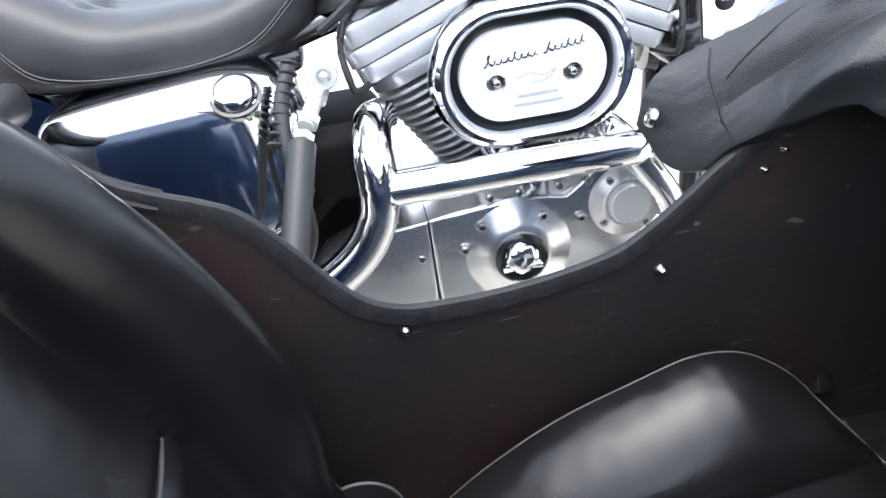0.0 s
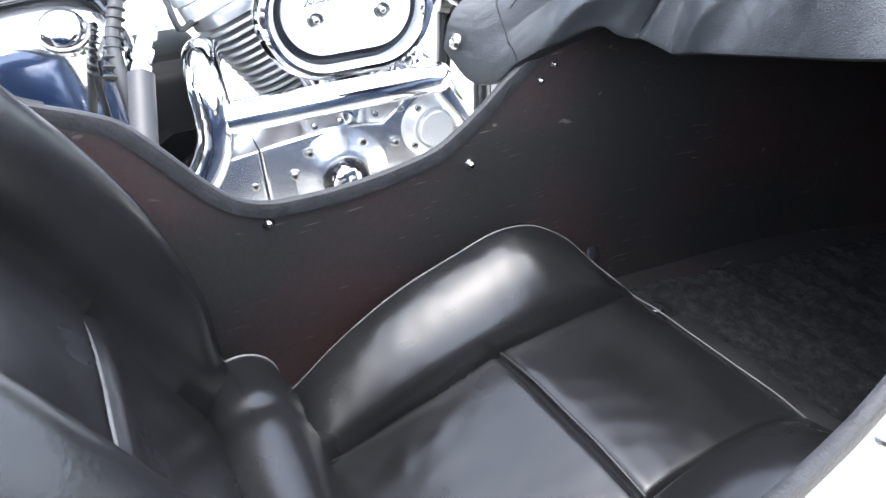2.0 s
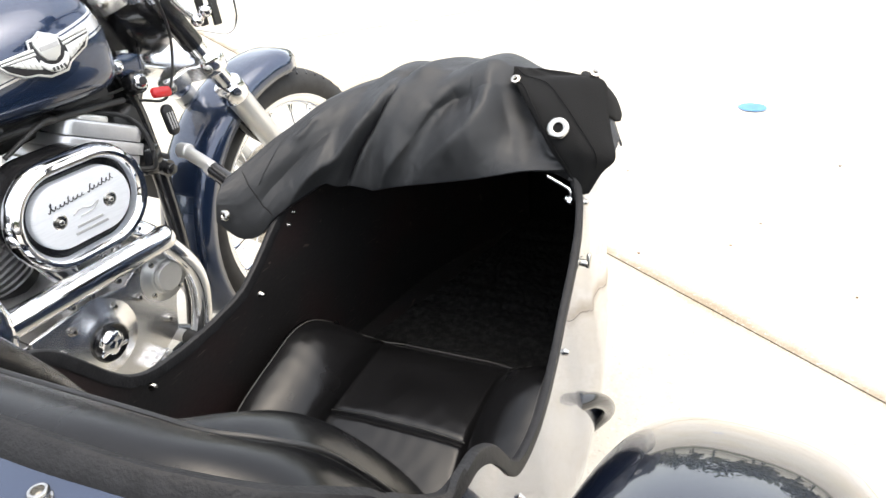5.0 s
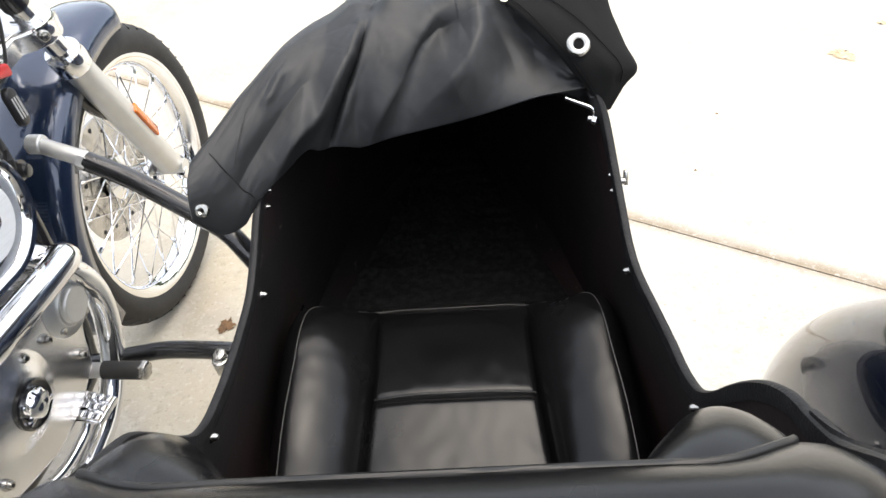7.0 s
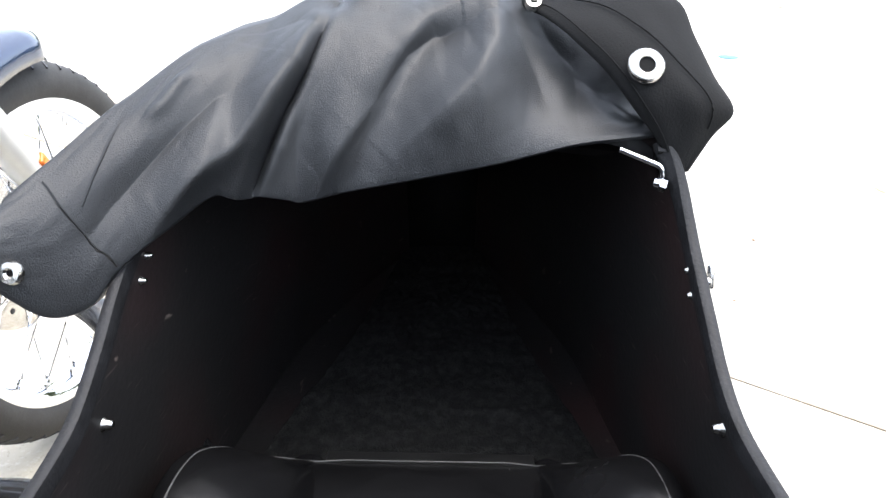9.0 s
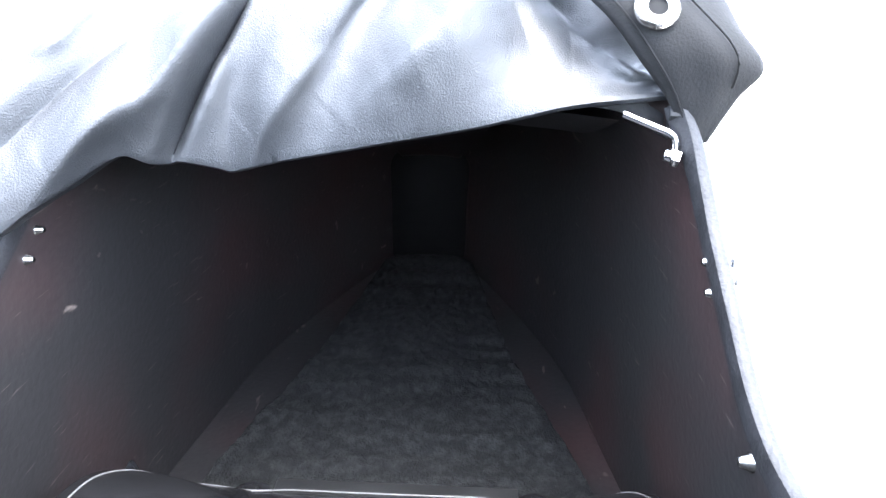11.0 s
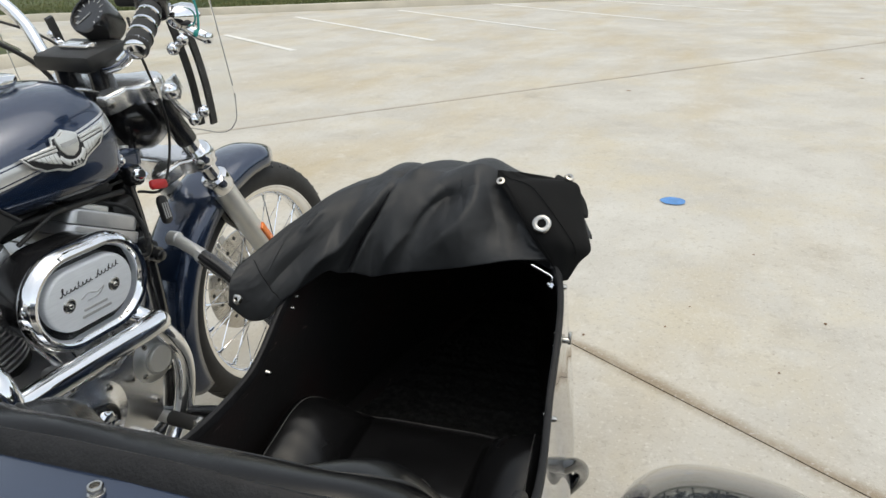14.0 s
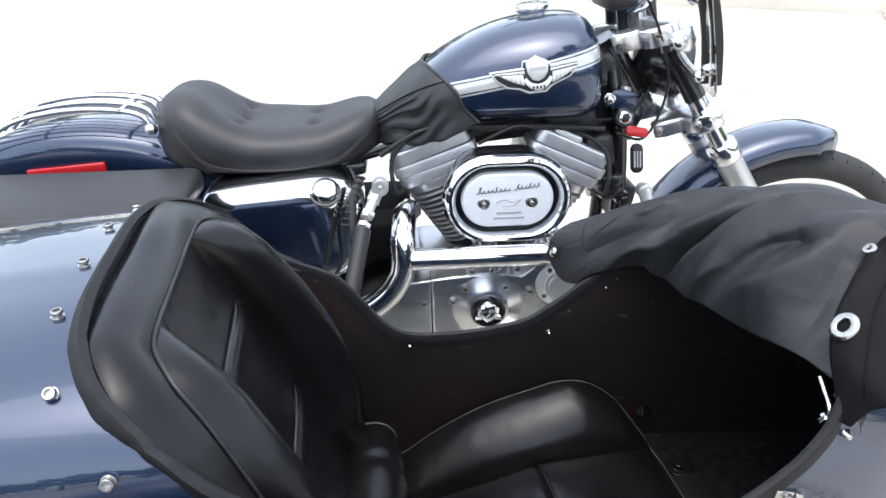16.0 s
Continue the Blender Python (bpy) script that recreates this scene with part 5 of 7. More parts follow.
# foot controls
ctl = bike
part("peg_mount", tube([(0.12, -0.13, 0.30), (0.128, -0.205, 0.297)], 0.013, 14, 0), SATIN, ctl, "silver peg mount")
part("foot_peg", joined(tube([(0.128, -0.205, 0.297), (0.131, -0.27, 0.295)], 0.0155, 16, 0)), RUBBER, ctl, "black rubber foot peg")
part("peg_end", disc(0.0165, 0.012, (0.131, -0.268, 0.295), (0.03, -1, -0.02), 6, 0.3), STEEL, ctl)
pad = part("brake_pad", box((0.05, 0.062, 0.012), pose(0.065, -0.21, 0.275, 0, -12, -10), 0.003), CHROME, ctl, "ribbed chrome brake pedal pad")
for i in range(4):
    for j in range(3):
        part("pad_rib", box((0.0125, 0.0125, 0.008), pose(0.065, -0.21, 0.275, 0, -12, -10) @ pose(-0.0165 + 0.0165 * j, -0.0225 + 0.015 * i, 0.008), 0.002), CHROME, pad)
part("brake_arm", tube([(0.06, -0.205, 0.268), (0.03, -0.2, 0.245), (-0.04, -0.19, 0.235), (-0.12, -0.15, 0.25)], 0.009, 12, 6), CHROME, ctl)

# struts that carry the sidecar
struts = thing("sidecar_struts", "black tubular struts between motorcycle and sidecar", "strut")
eye = Vector((0.31, -0.115, 0.618))
part("front_clevis", joined(disc(0.016, 0.024, eye + Vector((0, 0.012, 0)), (0, -1, 0), 20), tube([eye, (0.302, -0.195, 0.5935)], 0.0135, 16, 0), disc(0.0165, 0.016, (0.3, -0.186, 0.595), (-0.15, -0.9, -0.35), 6)), SATIN, struts, "dull silver strut clevis")
part("clevis_bolt", joined(disc(0.0115, 0.012, (0.272, -0.1, 0.592), (0, -1, 0), 20), tube([(0.272, -0.1, 0.592), (0.262, 0.0, 0.60)], 0.018, 12, 0)), BLACK, struts)
part("front_strut", tube([(0.3, -0.196, 0.592), (0.288, -0.27, 0.563), (0.256, -0.38, 0.517), (0.235, -0.43, 0.498), (0.215, -0.47, 0.46), (0.203, -0.505, 0.405), (0.198, -0.53, 0.355)], 0.0165, 16, 8), BLACK, struts, "black front strut tube")
part("lower_strut", tube([(0.17, -0.12, 0.26), (0.175, -0.23, 0.285), (0.175, -0.3, 0.3), (0.17, -0.4, 0.305), (0.168, -0.535, 0.302)], 0.0155, 16, 8), BLACK, struts, "black lower strut tube")
part("strut_bolt", joined(disc(0.011, 0.012, (0.135, -0.41, 0.325), (-0.4, 0, 1), 6), disc(0.014, 0.03, (0.135, -0.41, 0.297), (-0.2, 0, 1), 14)), STEEL, struts)
part("rear_eye", joined(lathe([(0.0165, 0), (0.0165, 0.03), (0.015, 0.033), (0.009, 0.033), (0.008, 0.026), (0, 0.026)], (-0.25, -0.195, 0.684), (0, -1, 0.1), 24), disc(0.0055, 0.006, (-0.25, -0.222, 0.687), (0, -1, 0.1), 6)), SATIN, struts, "silver strut eye bolt")
part("rear_turnbuckle", joined(tube([(-0.256, -0.21, 0.676), (-0.2795, -0.27, 0.645)], 0.0095, 14, 0), box((0.022, 0.021, 0.03), facing((-0.262, -0.222, 0.668), (-0.28, -0.85, -0.45)), 0.004), disc(0.0135, 0.011, (-0.274, -0.258, 0.65), (-0.28, -0.85, -0.45), 6), disc(0.0125, 0.01, (-0.281, -0.284, 0.638), (-0.28, -0.85, -0.45), 6)), SATIN, struts, "silver turnbuckle")
part("rear_strut", tube([(-0.284, -0.300, 0.634), (-0.30, -0.36, 0.575), (-0.32, -0.44, 0.50), (-0.34, -0.52, 0.42)], 0.0158, 16, 0), MATTE, struts, "black rear strut tube")
part("strut_cable", tube([(-0.288, -0.21, 0.705), (-0.305, -0.24, 0.66), (-0.305, -0.27, 0.6), (-0.3, -0.28, 0.52), (-0.33, -0.25, 0.45)], 0.009, 12, 8), MATTE, struts, "black ribbed cable")
for k in range(9):
    t = 0.705 - 0.01 * k
    part("cable_rib", lathe([(0.009, -0.003), (0.0125, 0), (0.009, 0.003)], (-0.288 - 0.0036 * k, -0.21 - 0.006 * k, t), (-0.3, -0.5, -1), 14), MATTE, struts)


# ---- sidecar ----
SIDE = pose(0, -0.80, 0, 0, 0, 5.7)
sidecar = thing("sidecar", "metallic blue sidecar with open black-lined cockpit and rubber-edged rim", "sidecar", SIDE)

# station, half width, top, bottom of the hull
HULL = [(-1.35, 0.05, 0.50, 0.36), (-1.30, 0.12, 0.56, 0.31), (-1.15, 0.205, 0.68, 0.25), (-0.95, 0.25, 0.785, 0.22), (-0.75, 0.258, 0.835, 0.2), (-0.53, 0.264, 0.85, 0.2), (-0.35, 0.26, 0.85, 0.2), (-0.19, 0.247, 0.84, 0.2), (-0.05, 0.242, 0.83, 0.2), (0.05, 0.239, 0.82, 0.2), (0.13, 0.236, 0.8, 0.2), (0.2, 0.231, 0.77, 0.2), (0.226, 0.229, 0.765, 0.2), (0.2274, 0.229, 0.738, 0.2), (0.26, 0.226, 0.721, 0.2), (0.35, 0.213, 0.692, 0.205), (0.5, 0.19, 0.68, 0.215), (0.65, 0.152, 0.635, 0.235), (0.78, 0.105, 0.56, 0.27), (0.87, 0.05, 0.48, 0.32), (0.9, 0.006, 0.42, 0.38)]
RIM = [(-0.45, 0.797), (-0.43, 0.784), (-0.41, 0.763), (-0.385, 0.734), (-0.36, 0.711), (-0.32, 0.694), (-0.28, 0.67), (-0.25, 0.63), (-0.22, 0.592), (-0.19, 0.572), (-0.14, 0.565), (-0.07, 0.566), (0.0, 0.577), (0.03, 0.592), (0.06, 0.612), (0.10, 0.642), (0.14, 0.668), (0.17, 0.695), (0.195, 0.725), (0.21, 0.75), (0.22, 0.775)]

RIM_RIGHT = [(-0.45, 0.797), (-0.43, 0.786), (-0.41, 0.768), (-0.385, 0.744), (-0.36, 0.727), (-0.31, 0.712), (-0.28, 0.692), (-0.25, 0.661), (-0.225, 0.627), (-0.2, 0.595), (-0.175, 0.577), (-0.14, 0.568), (-0.07, 0.568), (0.0, 0.573), (0.03, 0.58), (0.06, 0.595), (0.10, 0.621), (0.14, 0.648), (0.17, 0.676), (0.195, 0.71), (0.21, 0.742), (0.22, 0.775)]


def flank(side, x):
    """The right flank stands slightly closer in beside the footwell."""
    k = max(0, min(1, (x + 0.12) / 0.2))
    return side if side > 0 else -1 + 0.045 * k * k * (3 - 2 * k)


def hull_at(x, a):
    """The hull's skin at station x; a runs from -90 (keel) over 0 (side) to 90 degrees (top)."""
    w, top, low = lerp_table(HULL, x)
    k = max(0, min(1, (-0.2 - x) / 0.2))
    k = k * k * (3 - 2 * k)
    broad, tall = 0.3 + 0.5 * k, 0.3 - 0.087 * k
    mid, half = (top + low) / 2, (top - low) / 2
    c, s = math.cos(radians(a)), math.sin(radians(a))
    z = mid + half * math.copysign(abs(s) ** (tall if s > 0 else 0.3), s)
    swell = max(0, min(1, (0.6 - z) / 0.3)) * max(0, min(1, (x + 0.45) / 0.2, (0.8 - x) / 0.3))
    return w * max(0, c) ** broad * (1 + 0.13 * swell * swell * (3 - 2 * swell)), z


def angle_of(x, z):
    """The angle at which the skin at station x is z high."""
    lo, hi = -90.0, 90.0
    for _ in range(40):
        m = (lo + hi) / 2
        lo, hi = (m, hi) if hull_at(x, m)[1] < z else (lo, m)
    return lo


def angle_of_side(x, y):
    """The upper angle at which the skin at station x is y out."""
    lo, hi = 0.0, 90.0
    for _ in range(40):
        m = (lo + hi) / 2
        lo, hi = (m, hi) if hull_at(x, m)[0] > y else (lo, m)
    return lo


CORNER = [(-0.508, 0.10), (-0.506, 0.125), (-0.503, 0.15), (-0.497, 0.172), (-0.487, 0.198), (-0.476, 0.216), (-0.465, 0.2275), (-0.45, 0.2385), (-0.44, 0.244), (-0.42, 0.2515)]


def rim_angle(x, side=1):
    """How far up the skin reaches beside the cockpit."""
    if x <= -0.5081 or x >= 0.228:
        return 90.0
    if x < -0.435:
        return angle_of_side(x, lerp_table(CORNER, x)[0])
    if x > 0.215:
        return angle_of_side(x, 0.205)
    return angle_of(x, min(lerp_table(RIM if side > 0 else RIM_RIGHT, x)[0], lerp_table(HULL, x)[1] - 0.006))


STATIONS = sorted(set([round(v, 4) for v in (*np.linspace(-1.35, -0.53, 22), -0.5085, -0.5078, *np.linspace(-0.506, -0.40, 20), *np.linspace(-0.39, 0.21, 42), 0.2145, 0.2155, 0.2275, 0.2285, *np.linspace(0.24, 0.9, 26))]))


def hull_row(x, j, side):
    """Rows up the skin: round the keel, up the flank, over the shoulder."""
    r = rim_angle(x, side)
    if j <= 6:
        return hull_at(x, -90 + 45 * j / 6)
    if j <= 22:
        low, high = hull_at(x, -45)[1], hull_at(x, min(r, 40))[1]
        z = low + (high - low) * (j - 6) / 16
        return hull_at(x, angle_of(x, z))[0], z
    return hull_at(x, min(r, 40) + (r - min(r, 40)) * (j - 22) / 14)


def hull_half(side):
    rows = {}
    for x in STATIONS:
        rows[x] = [hull_row(x, j, side) for j in range(37)]

    def f(u, v):
        x = STATIONS[round(u * (len(STATIONS) - 1))]
        y, z = rows[x][round(v * 36)]
        return (x, flank(side, x) * (y if y > 1e-4 else 0), z)

    return grid(len(STATIONS) - 1, 36, f)


shell = joined(hull_half(1), hull_half(-1))
bmesh.ops.remove_doubles(shell, verts=shell.verts, dist=1e-4)
bmesh.ops.recalc_face_normals(shell, faces=shell.faces)
body = part("body", shell, BLUE, sidecar, "glossy metallic blue sidecar shell")
body_mesh = body.data


def hull_normal(x, y, z):
    """Which way the skin looks at a place on it."""
    side = 1 if y >= 0 else -1
    x = 0.218 if 0.218 < x < 0.2274 else 0.236 if 0.2274 <= x < 0.236 else max(-1.34, min(0.89, x))
    w, top, low = lerp_table(HULL, x)
    a = max(-84.0, min(84.0, angle_of(x, max(low + 0.001, min(top - 0.001, z)))))

    def skin(u, b):
        across, up = hull_at(u, b)
        return Vector((u, flank(side, u) * across, up))

    n = (skin(x + 0.004, a) - skin(x - 0.004, a)).cross(skin(x, a + 1.5) - skin(x, a - 1.5)).normalized()
    return n if n.dot(Vector((0, y, z - (top + low) / 2))) > 0 else -n


body_mesh.normals_split_custom_set_from_vertices([hull_normal(*v.co) for v in body_mesh.vertices])


def rim_point(x, side, inset=0.0):
    y, z = hull_at(x, rim_angle(x, side))
    return Vector((x, flank(side, x) * (y - inset), z))


# rubber edging all round the cockpit
def rim_half(side):
    """One side of the cockpit's rim, from the cowl to the middle of the back."""
    pts = [rim_point(x, side, 0.003) for x in (0.205, 0.19, 0.17, 0.15, 0.12, 0.09, 0.06, 0.03, 0.0, -0.05, -0.1, -0.14, -0.18, -0.21, -0.235, -0.26, -0.285, -0.31, -0.34, -0.37, -0.40, -0.42, -0.433, -0.44, -0.45, -0.458, -0.466, -0.476, -0.487, -0.497, -0.503)]
    return pts + [Vector((-0.508, 0.1 * side, hull_at(-0.508, angle_of_side(-0.508, 0.1))[1])), Vector((-0.509, 0.05 * side, hull_at(-0.509, 88)[1]))]


loop = rim_half(1) + [Vector((-0.509, 0, hull_at(-0.509, 90)[1]))] + rim_half(-1)[::-1]
rim_path = spline(loop, 4)


def skin_normal(p):
    """Which way the hull's skin looks at a place on its upper half."""
    a = angle_of_side(p.x, min(abs(p.y), hull_at(p.x, 30)[0]))
    y0, z0 = hull_at(p.x, max(5, a - 4))
    y1, z1 = hull_at(p.x, min(90, a + 4))
    n = Vector((-0.05, (z1 - z0), (y0 - y1))).normalized()
    return Vector((n.x, n.y if p.y > 0 else -n.y, n.z))


edge_profile = [(-0.005, -0.0115), (-0.0055, -0.002), (-0.0044, 0.0028), (-0.002, 0.0042), (0.002, 0.0042), (0.0044, 0.0028), (0.0055, -0.002), (0.005, -0.0115)]
part("rim_edging", sweep(rim_path, edge_profile), TRIM, sidecar, "grainy black rubber edging on the cockpit rim")
band_path = [p + Vector((-0.004, 0, 0)) for p in rim_path if p.x < -0.33]
raw = [skin_normal(p) for p in band_path]
band_normals = [sum((raw[min(len(raw) - 1, max(0, i + d))] for d in range(-16, 17)), Vector()).normalized() for i in range(len(raw))]
part("rim_band", sweep(band_path, [(-0.013, -0.004), (-0.0135, 0.004), (-0.01, 0.0065), (0.01, 0.0065), (0.0135, 0.004), (0.013, -0.004)], lambda t: band_normals[round(t * (len(band_path) - 1))], scale=lambda t: 0.6 + 0.4 * min(1, min(t, 1 - t) * 4)), TRIM, sidecar, "wide black rubber band behind the backrest")


front_y = (0.205, 0.19, 0.16, 0.11, 0.06, 0.0, -0.06, -0.11, -0.16, -0.19, -0.205)
front_edge = [Vector((0.2295, y, hull_at(0.23, angle_of_side(0.23, abs(y)))[1] - 0.001)) for y in front_y]
part("cowl_edging", sweep(spline([rim_point(0.205, 1, 0.004)] + front_edge + [rim_point(0.205, -1, 0.004)], 3), edge_profile), TRIM, sidecar, "black rubber edging along the cowl")

# lining: side boards, floor, carpet
FLOOR_Z = 0.315


def lining(side):
    xs = [round(v, 4) for v in np.linspace(-0.445, 0.86, 60)]

    def f(u, v):
        x = xs[round(u * 59)]
        low, high = FLOOR_Z - 0.02, hull_at(x, min(rim_angle(x, side), 80))[1] - 0.003
        z = low + (max(high, low + 0.01) - low) * v
        y = hull_at(x, angle_of(x, z))[0]
        return (x, flank(side, x) * max(0.003, y - 0.0045 - 0.005 * max(0, min(1, (0.52 - z) / 0.1))), z)

    return grid(59, 24, f)


for side in (1, -1):
    ob = part("lining_board", lining(side), PANEL, sidecar, "scuffed black-brown lining board")
    th = ob.modifiers.new("thickness", "SOLIDIFY")
    th.thickness, th.offset = 0.003, 0
nose_top = grid(20, 16, lambda u, v: (0.232 + 0.615 * u, (v * 2 - 1) * 0.97 * max(0.01, hull_at(0.232 + 0.615 * u, 60)[0] - 0.012), hull_at(0.232 + 0.615 * u, 90 - abs(v * 2 - 1) * 28)[1] - 0.014))
part("cowl_lining", nose_top, PANEL, sidecar, "black underside of the cowl")
floor_pts = [(x, max(0.01, hull_at(x, angle_of(x, FLOOR_Z))[0] - 0.007)) for x in np.linspace(-0.5, 0.86, 20)]
fb = from_lists([(x, y, FLOOR_Z - 0.004) for x, y in floor_pts] + [(x, flank(-1, x) * y, FLOOR_Z - 0.004) for x, y in reversed(floor_pts)], [tuple(range(40))])
part("floor_board", fb, PANEL, sidecar)
# toe end: the footwell's deep shade is put into this board's near-black colour
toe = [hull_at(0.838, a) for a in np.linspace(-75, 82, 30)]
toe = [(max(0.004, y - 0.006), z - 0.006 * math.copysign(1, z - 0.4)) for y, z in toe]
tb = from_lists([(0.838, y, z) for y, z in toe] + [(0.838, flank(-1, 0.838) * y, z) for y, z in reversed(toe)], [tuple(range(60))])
te = part("toe_board", tb, SHADE_SEAM_BLACK, sidecar, "board closing the toe end, coloured near-black for the footwell's shade")
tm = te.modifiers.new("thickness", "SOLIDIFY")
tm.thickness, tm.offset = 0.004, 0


def carpet_half(x):
    return lerp_table([(0.215, 0.2), (0.3, 0.19), (0.4, 0.16), (0.52, 0.126), (0.7, 0.092), (0.79, 0.076), (0.815, 0.066), (0.828, 0.05), (0.833, 0.03)], x)[0]


def carpet(u, v):
    x = 0.215 + 0.618 * u
    y = (v * 2 - 1) * carpet_half(x)
    ripple = 0.0055 * noise.noise(Vector((x * 42, y * 8, 0.5))) + 0.0025 * noise.noise(Vector((x * 120, y * 120, 0)))
    return (x, y, FLOOR_Z + 0.009 + 0.05 * max(0, u - 0.75) ** 2 + ripple)


mat_on_floor = part("floor_mat", grid(150, 70, carpet), CARPET)
mat_on_floor.matrix_world = SIDE
tagged(mat_on_floor, "worn black carpet mat on the cockpit floor", "mat")
part("heel_strip", box((0.05, 0.24, 0.004), (0.245, 0.0, FLOOR_Z + 0.012)), MATTE, mat_on_floor)
for y in (0.14, -0.135):
    part("floor_bolt", joined(disc(0.021, 0.004, (0.245, y, FLOOR_Z + 0.008), (0, 0, 1)), disc(0.01, 0.012, (0.245, y, FLOOR_Z + 0.008), (0, 0, 1), 6)), BLACK, sidecar, "black floor bolt and washer")

# fasteners inside the rim, and studs outside
screw = None
for x, y, z in ((-0.183, 0.237, 0.551), (0.041, 0.234, 0.553), (0.13, 0.227, 0.628), (0.146, 0.2255, 0.643), (-0.1866, -0.2286, 0.564), (0.041, -0.2252, 0.56), (0.13, -0.222, 0.622), (0.143, -0.221, 0.638)):
    s = 1 if y > 0 else -1
    wall = (hull_at(x, angle_of(x, z))[0] - 0.005) * flank(s, x)
    if screw is None:
        screw = part("screw_cap", lathe([(0, 0.008), (0.0025, 0.008), (0.0042, 0.006), (0.0046, 0.003), (0.0066, 0.001), (0.0066, -0.002), (0, -0.002)], (0, 0, 0), (0, 0, 1), 16), STEEL, sidecar, "bright domed steel screw cap")
        screw.matrix_basis = facing((x, wall, z), (0, -s, 0))
    else:
        twin(screw, facing((x, wall, z), (0, -s, 0)) @ Matrix.Scale(0.7 if x > 0.1 else 1.0, 4))
stud_mesh = joined(disc(0.0062, 0.0018, (0, 0, 0), (0, 0, 1), 20), lathe([(0.0046, 0.0015), (0.0044, 0.0034), (0.0056, 0.0044), (0.0058, 0.0062), (0.005, 0.0074), (0.0036, 0.0074), (0.0032, 0.0035), (0, 0.0032)], (0, 0, 0), (0, 0, 1), 20))
stud = part("snap_stud", stud_mesh, STEEL, sidecar, "steel snap stud on the rear deck")
first = True
for x, y in ((-0.527, 0.181), (-0.536, 0.09), (-0.536, -0.01), (-0.533, -0.109)):
    z = hull_at(x, angle_of_side(x, abs(y)))[1]
    m = facing((x, y, z - 0.001), (0, 0.35 if y > 0.15 else 0, 1), (1, 0, 0))
    stud.matrix_basis = m if first else stud.matrix_basis
    if not first:
        twin(stud, m)
    first = False
for x, y, z in ((-0.514, -0.205, 0.826), (-0.469, -0.242, 0.775), (-0.47, 0.242, 0.775)):
    s = 1 if y > 0 else -1
    yy = hull_at(x, angle_of(x, z))[0] * s
    twin(stud, facing((x, yy, z), (0, s * (0.75 if z > 0.8 else 1.0), 0.7 if z > 0.8 else 0.25), (1, 0, 0)))
for x, z in ((0.206, 0.687), (0.055, 0.544), (-0.19, 0.54)):
    y = hull_at(x, angle_of(x, z))[0] * flank(-1, x)
    twin(screw, facing((x, y + 0.002, z), (0, -1, 0)))
turn = part("turn_button", joined(box((0.03, 0.012, 0.004), (0, 0, 0.002), 0.001), disc(0.005, 0.012, (0, 0, 0.002), (0, 0, 1)), box((0.008, 0.02, 0.006), (0, 0.004, 0.014), 0.002)), STEEL, sidecar, "steel turn button on the cockpit side")
turn.matrix_basis = facing((0.147, hull_at(0.147, angle_of(0.147, 0.626))[0] * flank(-1, 0.147), 0.626), (0, -1, 0), (0.3, 0, 1))

# black chassis tube that shows beside the flank
chassis = part("chassis_tube", tube([SIDE.inverted() @ Vector(p) for p in ((0.08, -0.985, 0.43), (0.13, -1.025, 0.415), (0.165, -1.04, 0.4), (0.205, -1.046, 0.362), (0.237, -1.037, 0.316), (0.25, -1.005, 0.26))], 0.012, 14, 8), BLACK, sidecar, "black chassis tube under the flank")

# chrome hoop at the cowl's corner
part("cowl_rod", tube([(0.194, -0.2, 0.697), (0.195, -0.2, 0.704), (0.1965, -0.197, 0.709), (0.2, -0.186, 0.713), (0.206, -0.165, 0.72)], 0.003, 10), CHROME, sidecar, "short thin chrome rod at the corner of the cowl")
part("rod_nut", joined(disc(0.0065, 0.006, (0.192, -0.204, 0.693), (0.3, 1, 0.2), 6), disc(0.0045, 0.011, (0.192, -0.204, 0.693), (0.3, 1, 0.2), 16)), CHROME, sidecar)


# seat cushion, a thing that lies in the cockpit
CENTRE = [(-0.30, 0.335), (-0.2, 0.343), (-0.1, 0.375), (0.0, 0.405), (0.1, 0.412), (0.15, 0.408), (0.18, 0.398)]
BOLSTER = [(-0.30, 0.345), (-0.22, 0.36), (-0.15, 0.405), (-0.08, 0.442), (0.0, 0.468), (0.06, 0.482), (0.10, 0.474), (0.14, 0.446), (0.165, 0.416), (0.18, 0.401)]
EDGE = [(0.0, 0.178), (0.10, 0.178), (0.118, 0.178), (0.15, 0.176), (0.175, 0.17), (0.195, 0.155), (0.212, 0.125), (0.236, 0.05)]


def seam_at(u):
    x = -0.29 + 0.468 * min(1, u / 0.86)
    return lerp_table([(-0.3, 0.135), (-0.2, 0.13), (0.0, 0.112), (0.18, 0.112)], x)[0]


